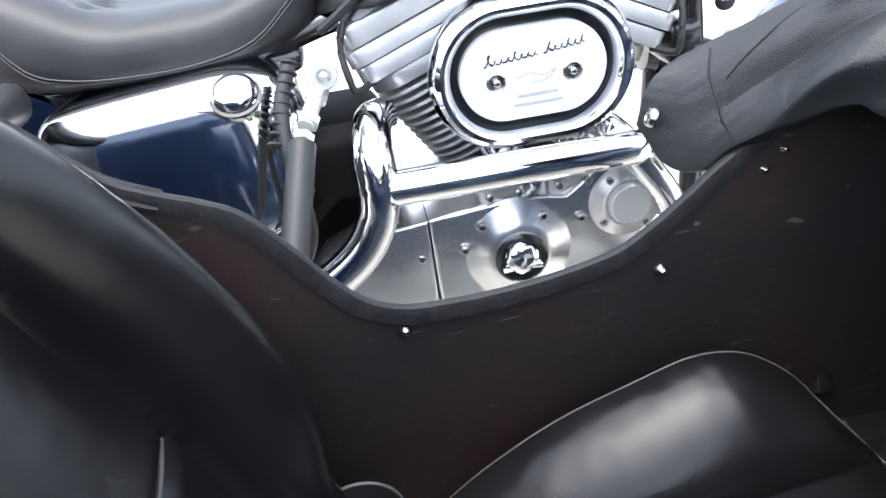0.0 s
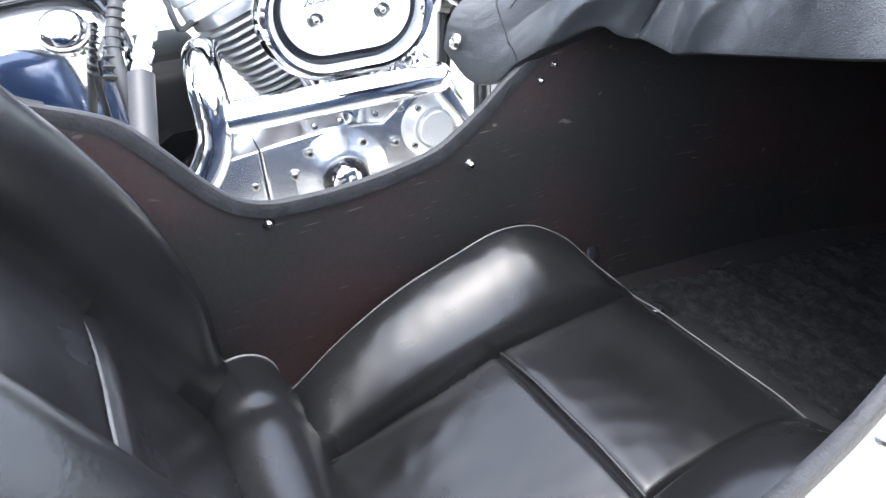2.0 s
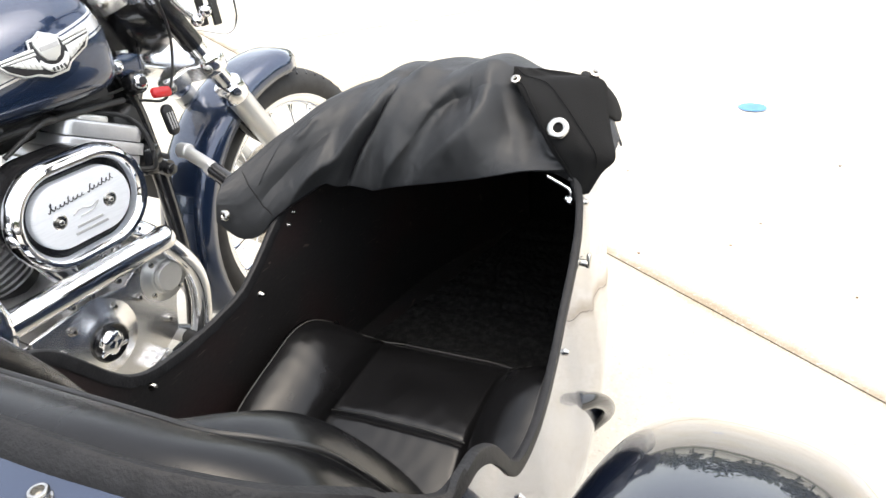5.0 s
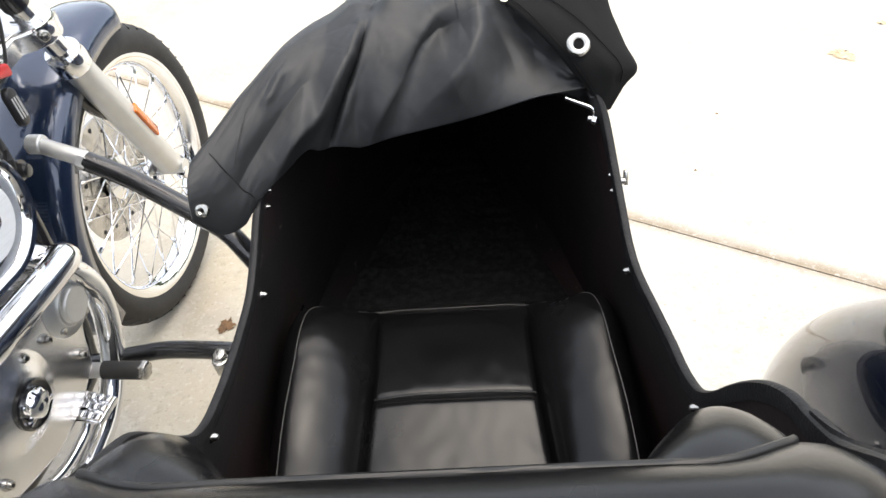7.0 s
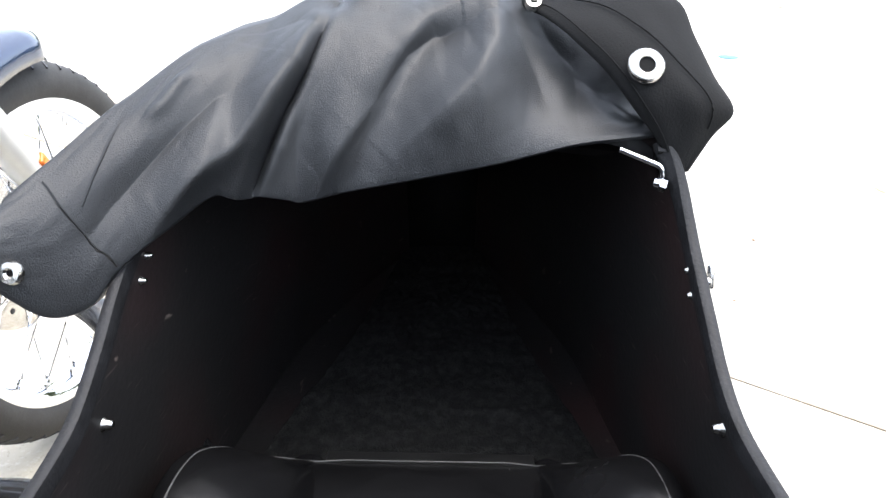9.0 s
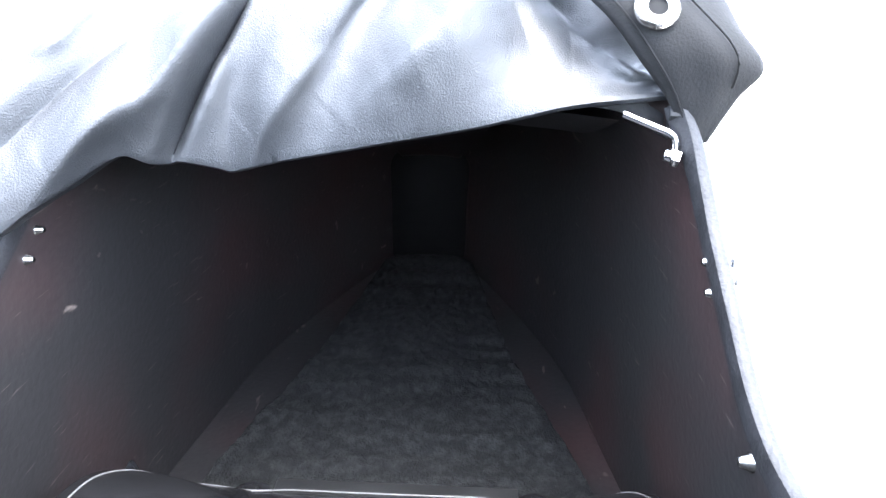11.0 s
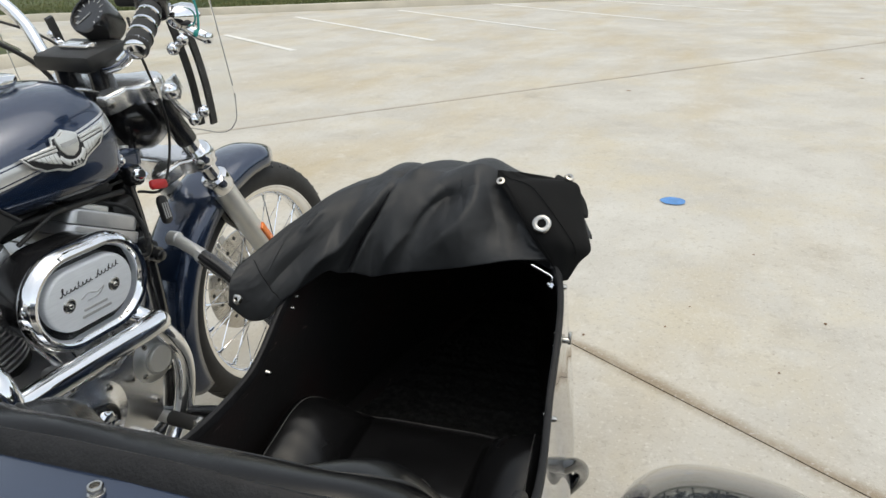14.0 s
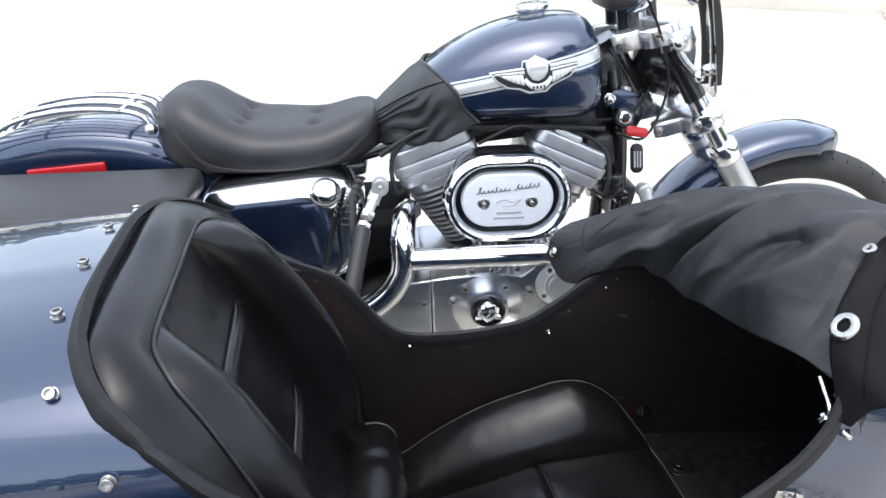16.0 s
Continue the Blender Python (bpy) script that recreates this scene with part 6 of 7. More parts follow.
def cushion_at(u, y):
    a = abs(y)
    end = lerp_table(EDGE, a)[0]
    x = -0.29 + (end + 0.29) * min(1, u / 0.86)
    c, b = lerp_table(CENTRE, x)[0], lerp_table(BOLSTER, x)[0]
    seam = seam_at(u)
    if a < seam:
        z = c + 0.006 * (1 - (a / seam) ** 4) * max(0, min(1, (0.18 - x) / 0.06)) - 0.004
        z -= 0.007 * math.exp(-(((x + 0.01) / 0.004) ** 2)) - 0.003 * math.exp(-(((x + 0.01) / 0.03) ** 2))
        z += 0.0008 * noise.noise(Vector((x * 14, y * 14, 3))) + 0.0006 * noise.noise(Vector((x * 45, y * 45, 3)))
    else:
        t = (a - seam) / (0.236 - seam)
        z = c - 0.004 + (b - c + 0.004) * math.sin(min(1, t / 0.7) * math.pi / 2) ** 0.58
        if t > 0.72:
            z -= 0.05 * ((t - 0.72) / 0.28) ** 2
        z += 0.0009 * noise.noise(Vector((x * 12, y * 12, 8))) + 0.0008 * noise.noise(Vector((x * 45, y * 45, 3)))
    z -= 0.011 * math.exp(-(((a - seam) / 0.0045) ** 2)) * max(0, min(1, (0.165 - x) / 0.05))
    if u > 0.86:
        k = (u - 0.86) / 0.14
        x += 0.007 * math.sin(k * math.pi * 0.6)
        z -= 0.085 * k
    return (x, y, z)


def cushion(u, v):
    q, seam = v * 2 - 1, seam_at(u)
    a = seam * abs(q) / 0.5 if abs(q) < 0.5 else seam + (0.236 - seam) * (abs(q) - 0.5) / 0.5
    return cushion_at(u, math.copysign(a, q))


seat = thing("seat_cushion", "padded black vinyl cushion with side bolsters in the cockpit", "cushion", SIDE)
part("cushion_top", grid(120, 160, cushion), VINYL, seat)


def on_cushion(x, a):
    end = lerp_table(EDGE, a)[0]
    u = 0.86 * min(1, (x + 0.29) / (end + 0.29))
    return cushion_at(u, a)[2]


pipe_half = [(-0.235, 0.216), (-0.2, 0.216), (-0.14, 0.214), (-0.07, 0.21), (0.0, 0.204), (0.05, 0.201), (0.09, 0.198), (0.12, 0.194), (0.145, 0.187), (0.16, 0.176), (0.169, 0.16), (0.174, 0.14), (0.178, 0.114)]
pp = [Vector((x, y, on_cushion(x, y) + (0.0008 if x < 0.08 else -0.0002))) for x, y in pipe_half]
front = [Vector((0.181, y, cushion_at(0.86, y)[2] + 0.001)) for y in (0.08, 0.03, -0.03, -0.08)]
part("seat_piping", tube(pp + front + [Vector((p.x, -p.y, p.z)) for p in reversed(pp)], 0.0008, 6, 4), PIPING, seat, "thin pale worn piping round the cushion")
part("cross_piping", tube([(-0.006, y, cushion_at(0.86 * (0.284 / 0.468), y)[2] + 0.002) for y in (0.107, 0.05, 0, -0.05, -0.107)], 0.0016, 8, 3), THREAD, seat)


def lumbar(u, v):
    """A roll along the foot of the backrest, pinched beside the middle and blunt at its ends."""
    y = (u * 2 - 1) * 0.212
    k = abs(y) / 0.212
    r = 0.05 * (1 - 0.3 * max(0, (k - 0.5) / 0.5) ** 1.5 - max(0, (k - 0.96) / 0.04) ** 2.5 * 0.3)
    r *= 1 - 0.08 * math.exp(-(((abs(y) - 0.118) / 0.014) ** 2)) - 0.05 * math.exp(-((y / 0.07) ** 2))
    a = v * 2 * math.pi
    r *= 1 + 0.025 * noise.noise(Vector((y * 12, math.cos(a), math.sin(a))))
    return (-0.252 - 0.012 * (1 - k) + r * math.cos(a), y, 0.394 + 0.012 * k * k + r * 1.05 * math.sin(a))


roll = part("lumbar_roll", grid(90, 28, lumbar, loop_v=True, cap_u=True), VINYL, seat, "padded roll along the foot of the backrest")
for u in (0.03, 0.97):
    part("roll_piping", tube([Vector(lumbar(u, v)) for v in np.linspace(0.02, 0.42, 9)], 0.0015, 6, 3), PIPING, roll)

# backrest: a padded slab that leans back
BACK_LOW, BACK_TOP = Vector((-0.262, 0, 0.35)), Vector((-0.450, 0, 0.826))
UPWARD = (BACK_TOP - BACK_LOW).normalized()
OUT = Vector((UPWARD.z, 0, -UPWARD.x))
LENGTH = (BACK_TOP - BACK_LOW).length
BACK_W = [(0.0, 0.19), (0.15, 0.213), (0.4, 0.226), (0.6, 0.228), (0.75, 0.217), (0.85, 0.205), (0.93, 0.193), (0.97, 0.178), (0.99, 0.158), (1.0, 0.132)]
PANEL_W = [(0.0, 0.16), (0.3, 0.152), (0.5, 0.146), (0.79, 0.123), (0.95, 0.104), (1.0, 0.098)]
BULGE = [(0.0, 0.01), (0.2, 0.04), (0.33, 0.064), (0.5, 0.074), (0.62, 0.072), (0.73, 0.066), (0.85, 0.055), (0.92, 0.042), (0.965, 0.025), (0.99, 0.009), (1.0, 0.0)]
backrest = thing("backrest", "black vinyl backrest with puffy side bolsters in the cockpit", "backrest", SIDE)


def back_at(v, y, h):
    return BACK_LOW + UPWARD * (LENGTH * v) + OUT * h + Vector((0, y, 0))


def bolster(t):
    """The height of a side bolster from its inner seam to its outer welt."""
    return math.sin(min(1, t / 0.6) * math.pi / 2) ** 0.7 if t < 0.6 else 1 - 0.48 * ((t - 0.6) / 0.4) ** 2


def back_face(u, v):
    w, inner, high = lerp_table(BACK_W, v)[0], lerp_table(PANEL_W, v)[0], lerp_table(BULGE, v)[0]
    q = u * 2 - 1
    a = inner * abs(q) / 0.55 if abs(q) < 0.55 else inner + (w - inner) * (abs(q) - 0.55) / 0.45
    y = math.copysign(a, q)
    if a > inner:
        h = high * bolster((a - inner) / (w - inner))
    else:
        h = 0.008 * (1 - (a / inner) ** 4) * (1 - v) ** 0.5 - 0.002
        for at in (0.79, 0.49):
            h += 0.004 * (math.exp(-(((v - at) / 0.05) ** 2)) - 1.8 * math.exp(-(((v - at) / 0.012) ** 2)))
    h += 0.001 * noise.noise(Vector((y * 11, v * 6, 5))) + 0.0003 * noise.noise(Vector((y * 50, v * 30, 9)))
    h -= 0.008 * math.exp(-(((a - inner) / 0.005) ** 2))
    return back_at(v, y, h)


part("face", grid(130, 100, back_face), VINYL, backrest)
OUTLINE = [(lerp_table(BACK_W, v)[0], v * LENGTH) for v in np.linspace(0.05, 0.99, 26)] + [(0.132, LENGTH), (0.105, LENGTH * 1.003), (0.075, LENGTH * 1.004), (0.04, LENGTH * 1.004), (0, LENGTH * 1.004)]
OUTLINE = OUTLINE + [(-y, h) for y, h in reversed(OUTLINE[:-1])]
OUTLINE = [(p.x, p.y) for p in spline([(y, h, 0) for y, h in OUTLINE], 3)]


def welt_height(y, h):
    """How far the welt stands out of the backrest's plane: it follows the face's own edge."""
    return 0.52 * lerp_table(BULGE, min(1, h / LENGTH))[0]


def back_side(u, v):
    """The padded edge, from the front welt to the rear; u runs round the outline."""
    n = len(OUTLINE)
    i = round(u * (n - 1))
    a, b = OUTLINE[max(0, i - 3)], OUTLINE[min(n - 1, i + 3)]
    t = Vector((b[0] - a[0], b[1] - a[1])).normalized()
    y, h = OUTLINE[i]
    swell = (0.02 + 0.02 * min(1, max(0, (h / LENGTH - 0.55) / 0.3))) * math.sin(min(1, v * 1.02) * math.pi) ** 0.6
    swell *= 1 + 0.2 * noise.noise(Vector((y * 9, h * 9, v)))
    top = welt_height(y, h)
    return back_at((h - t.x * swell) / LENGTH, y + t.y * swell, top + (-0.068 - top) * v)


part("edge", grid(len(OUTLINE) - 1, 20, back_side), VINYL, backrest, "padded outer edge")
part("rear", grid(12, 20, lambda u, v: back_at(v, (u * 2 - 1) * lerp_table(BACK_W, v)[0], -0.069)), VINYL, backrest)
welt = [back_at(h / LENGTH, y, welt_height(y, h) + 0.001) for y, h in OUTLINE[::2]]
part("welt", tube(welt, 0.0026, 8, 2), THREAD, backrest, "black welt")
for v in (0.79, 0.49):
    part("piping", tube([Vector(back_face(0.5 + q, v)) + OUT * 0.001 for q in np.linspace(-0.262, 0.262, 9)], 0.0018, 8, 2), PIPING, backrest, "pale piping")

# wheel guard beside the cockpit
WHEEL = Vector((-0.382, -1.272, 0.345))
mud = thing("sidecar_mudguard", "glossy dark navy rounded mudguard over the sidecar wheel", "mudguard", Matrix.Translation((WHEEL.x, WHEEL.y, 0)))


def guard(u, v):
    a = radians(-8 + 196 * u)
    b = (v * 2 - 1) * math.pi / 2
    taper = 0.75 + 0.25 * math.sin(u * math.pi) ** 0.5
    w, r = 0.118 * taper, 0.25 + 0.173 * max(0, math.cos(b)) ** 0.4
    return (r * math.cos(a), w * math.copysign(abs(math.sin(b)) ** 0.8, math.sin(b)), WHEEL.z + r * math.sin(a))


gm = part("shell", grid(64, 28, guard), NAVY, mud)
g = gm.modifiers.new("thickness", "SOLIDIFY")
g.thickness = 0.003
part("tyre", lathe([(0.2, -0.05), (0.27, -0.058), (0.296, -0.04), (0.302, 0), (0.296, 0.04), (0.27, 0.058), (0.2, 0.05)], (0, 0, WHEEL.z), (0, 1, 0), 48), TYRE, mud)
part("wheel_disc", disc(0.2, 0.06, (0, 0.03, WHEEL.z), (0, -1, 0), 40), SATIN, mud)
part("stay", tube([(0.22, 0.23, 0.40), (0.24, 0.18, 0.47), (0.235, 0.11, 0.535)], 0.014, 12), BLACK, mud, "black tubular mudguard stay")

# ---- folded cover on the cowl ----
cover = thing("cockpit_cover", "crumpled black cloth cockpit cover folded forward over the cowl", "cover", SIDE @ pose(0.3, 0, 0.7))
# across, rear edge, ridge, front edge
FOLD = [(-0.245, 0.24, 0.738, 0.275, 0.746, 0.3, 0.735), (-0.2, 0.212, 0.733, 0.325, 0.786, 0.44, 0.72), (-0.13, 0.206, 0.725, 0.328, 0.812, 0.48, 0.735), (-0.09, 0.206, 0.715, 0.322, 0.828, 0.5, 0.745), (-0.055, 0.203, 0.707, 0.312, 0.846, 0.51, 0.75), (0.02, 0.198, 0.693, 0.305, 0.828, 0.51, 0.745), (0.075, 0.197, 0.682, 0.295, 0.833, 0.5, 0.74), (0.108, 0.195, 0.674, 0.303, 0.826, 0.52, 0.735), (0.118, 0.19, 0.678, 0.296, 0.821, 0.51, 0.73), (0.14, 0.182, 0.684, 0.283, 0.81, 0.49, 0.72), (0.155, 0.172, 0.685, 0.271, 0.807, 0.47, 0.712), (0.17, 0.158, 0.694, 0.258, 0.804, 0.45, 0.705), (0.2, 0.131, 0.676, 0.223, 0.792, 0.4, 0.69), (0.235, 0.1, 0.652, 0.18, 0.766, 0.33, 0.672), (0.25, 0.085, 0.632, 0.16, 0.755, 0.29, 0.665), (0.275, 0.068, 0.632, 0.123, 0.732, 0.23, 0.655), (0.298, 0.052, 0.665, 0.088, 0.712, 0.15, 0.65)]
# folds: places across and up along each, width to either side, height
CREASES = [
    # the long overlapping fold and its pleats
    ([(0.24, -0.12), (0.2, 0.05), (0.17, 0.13), (0.147, 0.27), (0.128, 0.45), (0.107, 0.6), (0.096, 0.78), (0.08, 1.25)], 0.032, 0.01, 0.014),
    ([(0.17, -0.15), (0.142, 0.2), (0.124, 0.42), (0.106, 0.56), (0.09, 0.85)], 0.007, 0.0055, 0.006),
    ([(0.162, -0.2), (0.134, 0.2), (0.118, 0.4), (0.101, 0.56), (0.08, 0.9)], 0.0065, 0.007, -0.014),
    ([(0.152, -0.2), (0.124, 0.2), (0.11, 0.38), (0.095, 0.55), (0.072, 0.92)], 0.01, 0.007, 0.007),
    # hollow along the hanging end, and its pinch
    ([(0.27, 0.28), (0.231, 0.35), (0.204, 0.42), (0.17, 0.52), (0.135, 0.66)], 0.026, 0.03, -0.01),
    ([(0.222, 0.68), (0.205, 0.68), (0.195, 0.76), (0.2, 0.86)], 0.007, 0.006, 0.004),
    # folds that fan out of the low point of the hem
    ([(0.112, -0.2), (0.086, 0.06), (0.063, 0.22), (0.045, 0.36), (0.026, 0.6), (0.0, 0.8), (-0.05, 0.9)], 0.024, 0.011, 0.011),
    ([(0.09, -0.02), (0.056, 0.24), (0.036, 0.45), (0.019, 0.62), (-0.004, 0.71), (-0.034, 0.69), (-0.06, 0.78)], 0.014, 0.028, -0.012),
    ([(-0.036, 1.1), (-0.062, 0.76), (-0.06, 0.58), (-0.04, 0.38), (-0.006, 0.24), (0.05, 0.0)], 0.03, 0.015, 0.01),
    ([(-0.056, 1.0), (-0.08, 0.66), (-0.096, 0.44), (-0.115, 0.1)], 0.016, 0.03, -0.006),
    ([(-0.1, 0.84), (-0.134, 0.5), (-0.152, 0.34), (-0.17, 0.2), (-0.2, 0.12)], 0.012, 0.009, 0.009),
    ([(-0.09, 0.9), (-0.124, 0.62), (-0.142, 0.42), (-0.165, 0.26)], 0.01, 0.014, -0.008),
    # over the top
    ([(0.094, 0.8), (0.075, 1.1), (0.04, 1.7)], 0.014, 0.012, -0.011),
    ([(0.065, 0.85), (0.03, 1.3), (-0.01, 1.9)], 0.02, 0.024, 0.008),
    ([(0.02, 0.85), (-0.015, 1.3), (-0.03, 1.6)], 0.016, 0.016, -0.008),
]


def ease(t):
    return t * t * (3 - 2 * t)


def crease(y, h):
    """How far the folds lift the cloth at a place across and up."""
    d = 0.0
    for pts, wide, tight, lift in CREASES:
        best, n = (9.0, 0, 0), len(pts) - 1
        for i in range(n):
            (y0, h0), (y1, h1) = pts[i], pts[i + 1]
            ax, ay, px, py = y1 - y0, (h1 - h0) * 0.14, y - y0, (h - h0) * 0.14
            t = max(0, min(1, (px * ax + py * ay) / (ax * ax + ay * ay)))
            best = min(best, (math.hypot(px - t * ax, py - t * ay), (i + t) / n, ay * px - ax * py))
        if best[0] < 0.1:
            w = wide if best[2] > 0 else tight
            r = math.hypot(best[0], 0.0012) / w
            d += 1.5 * lift * math.exp(-(r**1.3)) * ease(min(1, best[1] / 0.3, (1 - best[1]) / 0.3))
    return d


def cloth(u, v):
    y = -0.245 + 0.543 * u
    xe, ze, xr, zr, xf, zf = lerp_table(FOLD, y)
    if v < 0.12:
        k = v / 0.12
        x, z, h = xe + min(0.05, max(0.006, 0.222 - xe)) * (1 - k), ze + 0.006 * (1 - k) - 0.004 * math.sin(k * math.pi), 0
    elif v < 0.66:
        k = (v - 0.12) / 0.54
        low = max(0, min(1, (-0.05 - y) / 0.08))
        cx, cz = xe + (xr - xe) * (0.12 + 0.3 * low), ze + (zr - ze) * (0.72 - 0.3 * low)
        x = (1 - k) ** 2 * xe + 2 * k * (1 - k) * cx + k * k * xr
        z = (1 - k) ** 2 * ze + 2 * k * (1 - k) * cz + k * k * zr
        h = k
    else:
        k = (v - 0.66) / 0.34
        cx, cz = xr + (xf - xr) * 0.5, zr + 0.01
        x = (1 - k) ** 2 * xr + 2 * k * (1 - k) * cx + k * k * xf
        z = (1 - k) ** 2 * zr + 2 * k * (1 - k) * cz + k * k * zf
        h = 1 + k
    d = crease(y, h) * min(1, v / 0.12)
    d += 0.003 * noise.noise(Vector((y * 8, v * 4, 1.0))) + 0.0008 * abs(noise.noise(Vector((y * 36 + h * 5, h * 4.5, 4)))) + 0.0004 * noise.noise(Vector((y * 90, h * 12, 6)))
    lean = min(1, max(0, h - 0.4))
    x -= d * (1 - 0.6 * lean)
    z += d * (0.35 + 0.65 * lean)
    if x > 0.222 and abs(y) < 0.215:
        skin = hull_at(max(x, 0.232), angle_of_side(max(x, 0.232), abs(y)))[1] + 0.006
        sunk, on_top = max(0, skin - z), ease(max(0, min(1, (x - 0.232) / 0.03)))
        z += sunk * on_top
        x -= 0.9 * (x - 0.222) * ease(min(1, sunk / 0.012)) * (1 - on_top)
    return (x - 0.3, y, z - 0.7)


cl = part("cloth", grid(400, 190, cloth), CLOTH, cover)
c = cl.modifiers.new("thickness", "SOLIDIFY")
c.thickness = 0.0025


def place(p):
    return Vector((p[0] - 0.3, p[1], p[2] - 0.7))


INNER = [(0.2, -0.211, 0.698), (0.203, -0.194, 0.727), (0.207, -0.171, 0.755), (0.223, -0.148, 0.782), (0.249, -0.125, 0.801), (0.282, -0.101, 0.816), (0.304, -0.083, 0.824), (0.322, -0.082, 0.836)]
OUTER = [(0.204, -0.224, 0.7), (0.205, -0.24, 0.731), (0.211, -0.256, 0.751), (0.237, -0.245, 0.773), (0.267, -0.232, 0.802), (0.296, -0.22, 0.829), (0.31, -0.179, 0.832), (0.322, -0.127, 0.834)]
INNER, OUTER = spline([place(p) for p in INNER], 6), spline([place(p) for p in OUTER], 6)


def flap(u, v):
    """The turned-over corner: u from its rear tip to the front, v from the inner to the outer edge."""
    i = min(41, int(u * 42))
    t = u * 42 - i
    r = INNER[i].lerp(INNER[i + 1], t).lerp(OUTER[i].lerp(OUTER[i + 1], t), v)
    lift = 0.02 * math.sin(v * math.pi) ** 0.8 * math.sin(min(1, u * 1.15) * math.pi) + 0.003 * noise.noise(Vector((u * 5, v * 4, 2)))
    return r + Vector((-0.7, 0.1, 0.7)) * (lift + 0.003)


def on_flap(p):
    """The place on the turned corner that is nearest to p."""
    p = place(p)
    return min((flap(u, v) for u in np.linspace(0, 1, 41) for v in np.linspace(0, 1, 21)), key=lambda q: (q - p).length)


fl = part("turned_corner", grid(42, 24, flap), CLOTH_BACK, cover, "matte black underside of the turned-over corner")
f2 = fl.modifiers.new("thickness", "SOLIDIFY")
f2.thickness = 0.003


def lobe(u, v):
    """A rounded tongue of cloth that hangs beside the turned corner."""
    a, r = u * 2 * math.pi, v
    flat_way, down = Vector((0.97, 0, -0.24)), Vector((0, -0.62, -0.78))
    p = place((0.352, -0.205, 0.79)) + flat_way * (0.066 * r * math.cos(a)) + down * (0.046 * r * math.sin(a))
    return p + Vector((0, -0.8, 0.6)) * (0.014 * (1 - r * r) + 0.003 * noise.noise(p * 30))


lb = part("hanging_corner", grid(40, 10, lobe, loop_u=True), CLOTH_BACK, cover)
f3 = lb.modifiers.new("thickness", "SOLIDIFY")
f3.thickness = 0.003
part("flap_seam", tube([flap(u, 0.08) + Vector((-0.002, 0, 0.002)) for u in np.linspace(0.02, 0.98, 16)], 0.0008, 6, 2), SHADE_SEAM_BLACK, cover)
part("flap_seam", tube([flap(u, 0.97 - 0.86 * u) + Vector((-0.002, 0, 0.002)) for u in np.linspace(0.16, 0.96, 16)], 0.0008, 6, 2), SHADE_SEAM_BLACK, cover)


def eyelet(r_out, r_in, at, normal, label, name="grommet"):
    bm = lathe([(r_in, 0.0), (r_in, 0.002), (r_in + 0.25 * (r_out - r_in), 0.0036), (r_out * 0.85, 0.003), (r_out, 0.0006), (r_out, -0.002), (r_in, -0.002)], (0, 0, 0), (0, 0, 1), 32)
    ob = part(name, bm, STEEL, cover, label)
    ob.matrix_basis = facing(at, normal)
    hole = part("grommet_hole", disc(r_in * 1.02, 0.001, (0, 0, -0.0005), (0, 0, 1), 24), SHADE_SEAM_BLACK, ob)
    return ob


OUTWARD = Vector((-0.72, 0.1, 0.69))
eyelet(0.0155, 0.0068, on_flap((0.213, -0.178, 0.788)) + OUTWARD * 0.003, (-0.78, -0.05, 0.62), "large bright steel grommet")
eyelet(0.008, 0.002, on_flap((0.297, -0.096, 0.818)) + OUTWARD * 0.003, (-0.6, 0.0, 0.8), "small steel snap", "snap")
eyelet(0.008, 0.002, on_flap((0.305, -0.205, 0.832)) + Vector((0, 0, 0.004)), (-0.4, -0.3, 0.85), "small steel snap", "snap")
eyelet(0.009, 0.0025, place((0.058, 0.285, 0.672)), (-0.8, 0.1, 0.35), "small steel snap", "snap")


def on_cloth(y, h):
    return Vector(cloth((y + 0.245) / 0.543, 0.12 + 0.54 * h))


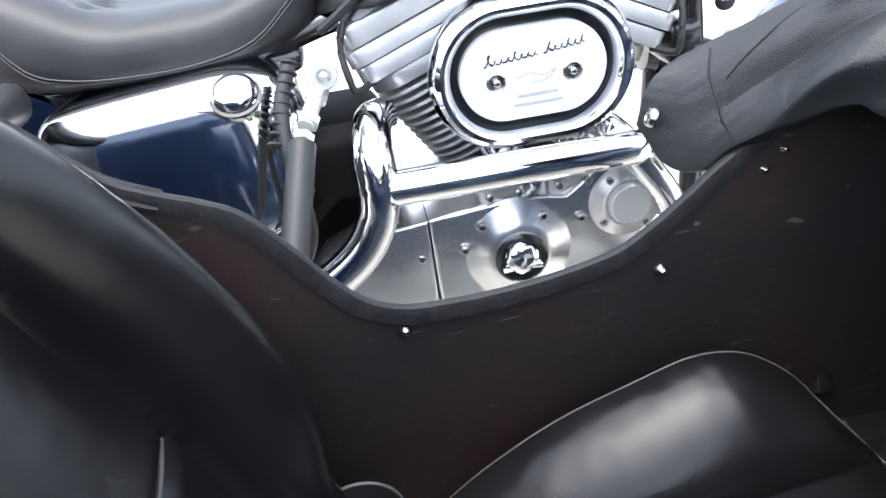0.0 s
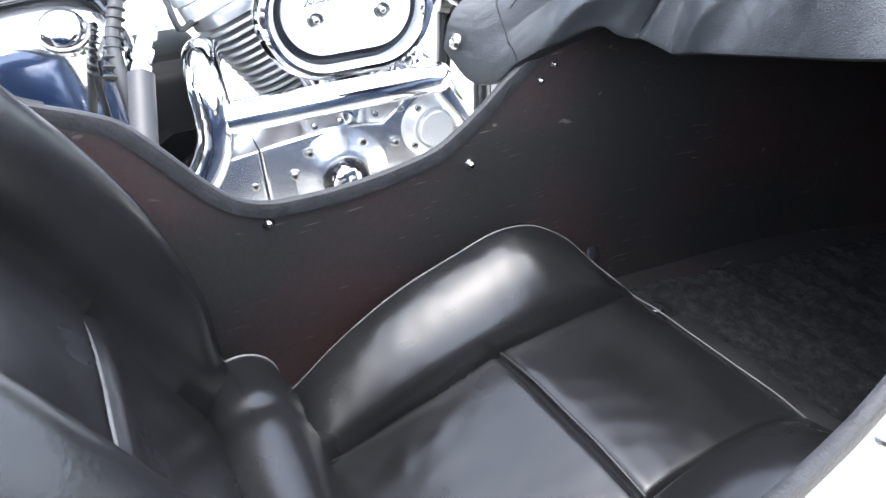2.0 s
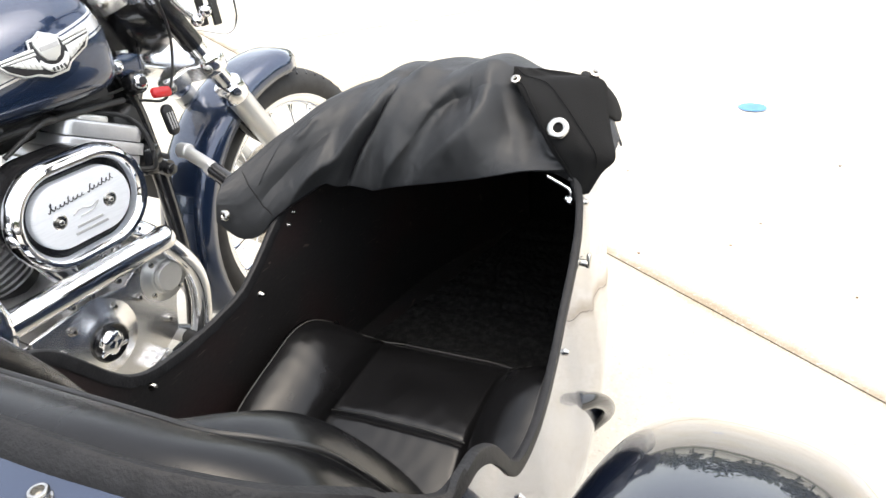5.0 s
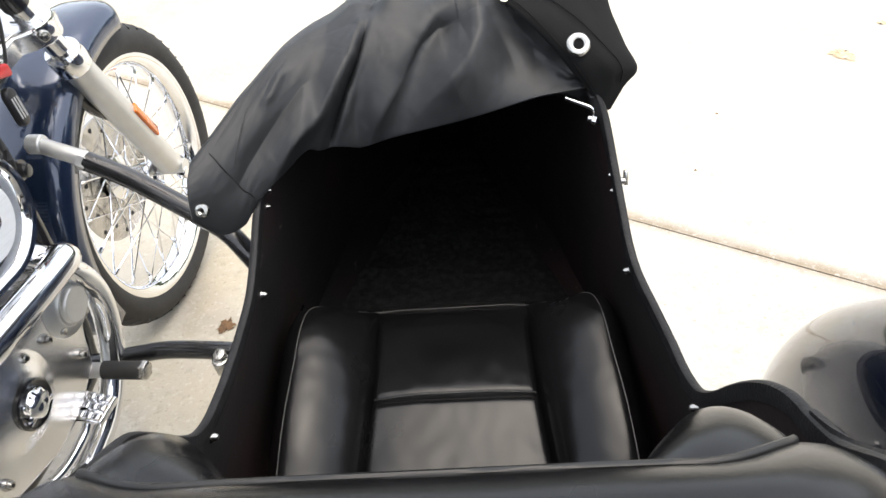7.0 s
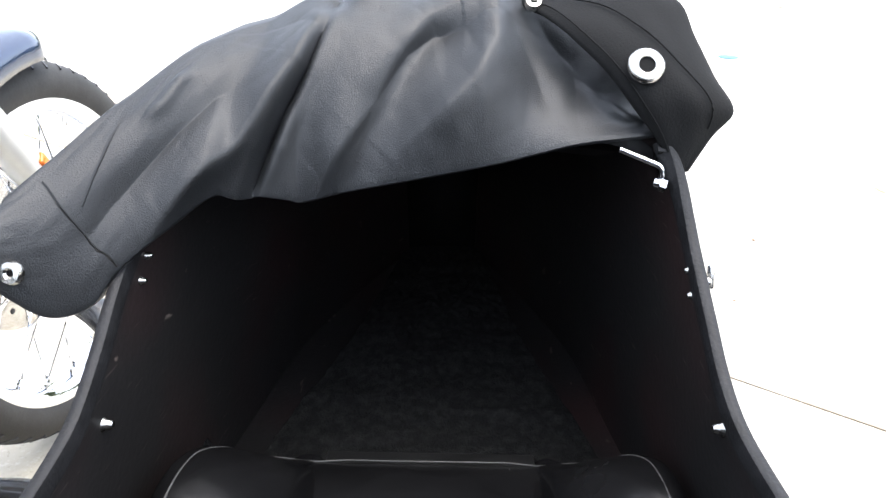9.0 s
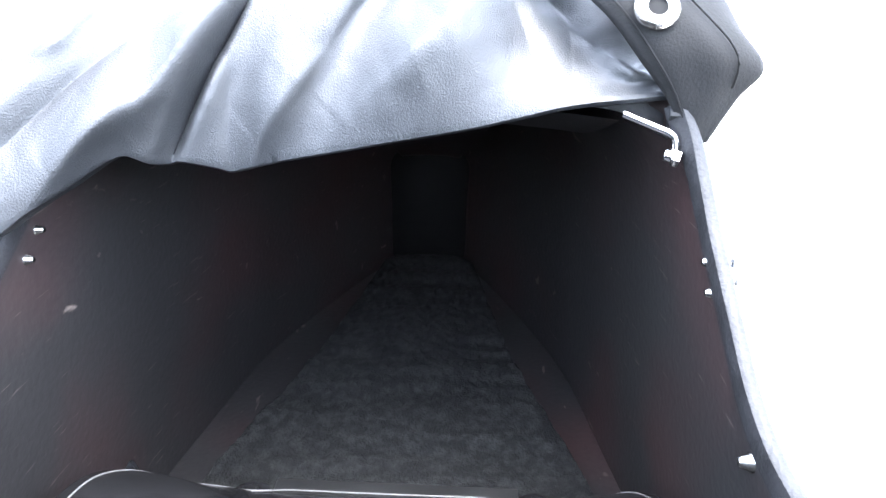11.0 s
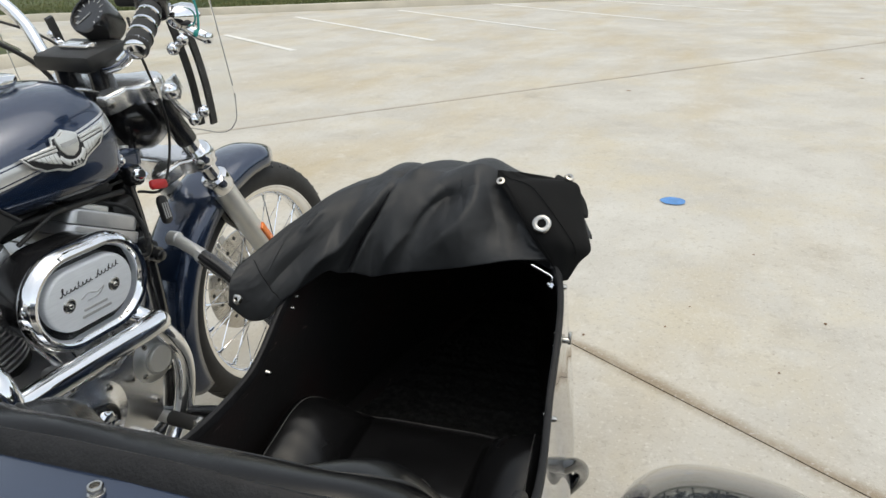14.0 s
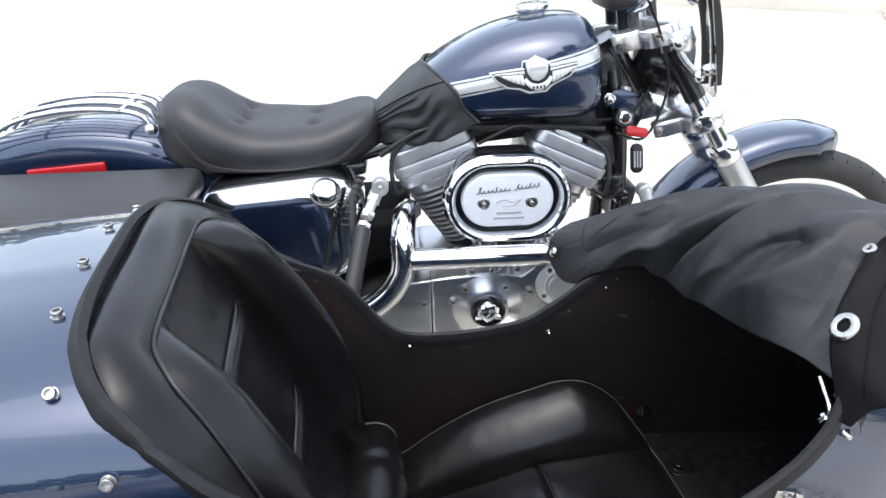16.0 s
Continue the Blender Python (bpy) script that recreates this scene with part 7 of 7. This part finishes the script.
for line in (((0.277, 0.86), (0.266, 0.62), (0.256, 0.43), (0.246, 0.24), (0.238, 0.11), (0.232, 0.0)), ((0.232, 0.9), (0.24, 0.7), (0.246, 0.58), (0.251, 0.48))):
    pts = [on_cloth(y, h) + Vector((-0.0032, 0, 0.0012)) for y, h, _ in spline([(y, h, 0) for y, h in line], 6)]
    part("cover_seam", sweep(pts, [(-0.0014, -0.0012), (-0.0014, -0.0002), (0.0014, -0.0002), (0.0014, -0.0012)], (-0.9, 0.2, 0.4)), THREAD, cover, "stitched seam across the hanging end")


# ---- ring of trees far round the car park, out of view ----
# paintwork mirrors trees on one side; the others are added to darken reflections
def tree_clumps():
    """Uneven crowns of leafy tufts on tapering trunks, in a loose ring."""
    rng = np.random.default_rng(9)
    vs, fs = [], []
    for k in range(84):
        a = radians(150 + 4.3 * k + rng.uniform(-1.5, 1.5))
        far = rng.uniform(34, 48)
        cx, cy = far * math.cos(a), far * math.sin(a)
        tall, wide = rng.uniform(5.5, 9.5), rng.uniform(2.0, 3.4)
        b = len(vs)
        for j in range(6):
            c, s = math.cos(j * 1.047), math.sin(j * 1.047)
            vs += [(cx + 0.25 * c, cy + 0.25 * s, 0), (cx + 0.08 * c, cy + 0.08 * s, tall * 0.6)]
        fs += [(b + 2 * j, b + (2 * j + 2) % 12, b + (2 * j + 3) % 12, b + 2 * j + 1) for j in range(6)]
        for _ in range(260):
            d = rng.normal(size=3)
            d /= np.linalg.norm(d)
            r = rng.uniform(0.45, 1.0) * (1 + 0.25 * math.sin(5 * d[0] + k))
            p = np.array([cx + d[0] * wide * r, cy + d[1] * wide * r, tall * 0.62 + d[2] * tall * 0.38 * r])
            e, f = rng.normal(size=3) * 0.32, rng.normal(size=3) * 0.32
            b = len(vs)
            vs += [tuple(p - e), tuple(p + f), tuple(p + e), tuple(p - f)]
            fs.append((b, b + 1, b + 2, b + 3))
    me = bpy.data.meshes.new("tree_line")
    me.from_pydata(vs, [], fs)
    me.materials.append(LEAVES)
    return new("tree_line", me)


tagged(tree_clumps(), "ring of dark green trees out of view, darkening the reflected horizon", "trees", kind="stuff")

# no piece lies deeper than a part of a part
for ob in list(scene.collection.objects):
    if ob.parent and ob.parent.parent and ob.parent.parent.parent:
        ob.matrix_basis = ob.parent.matrix_basis @ ob.matrix_basis
        ob.parent = ob.parent.parent
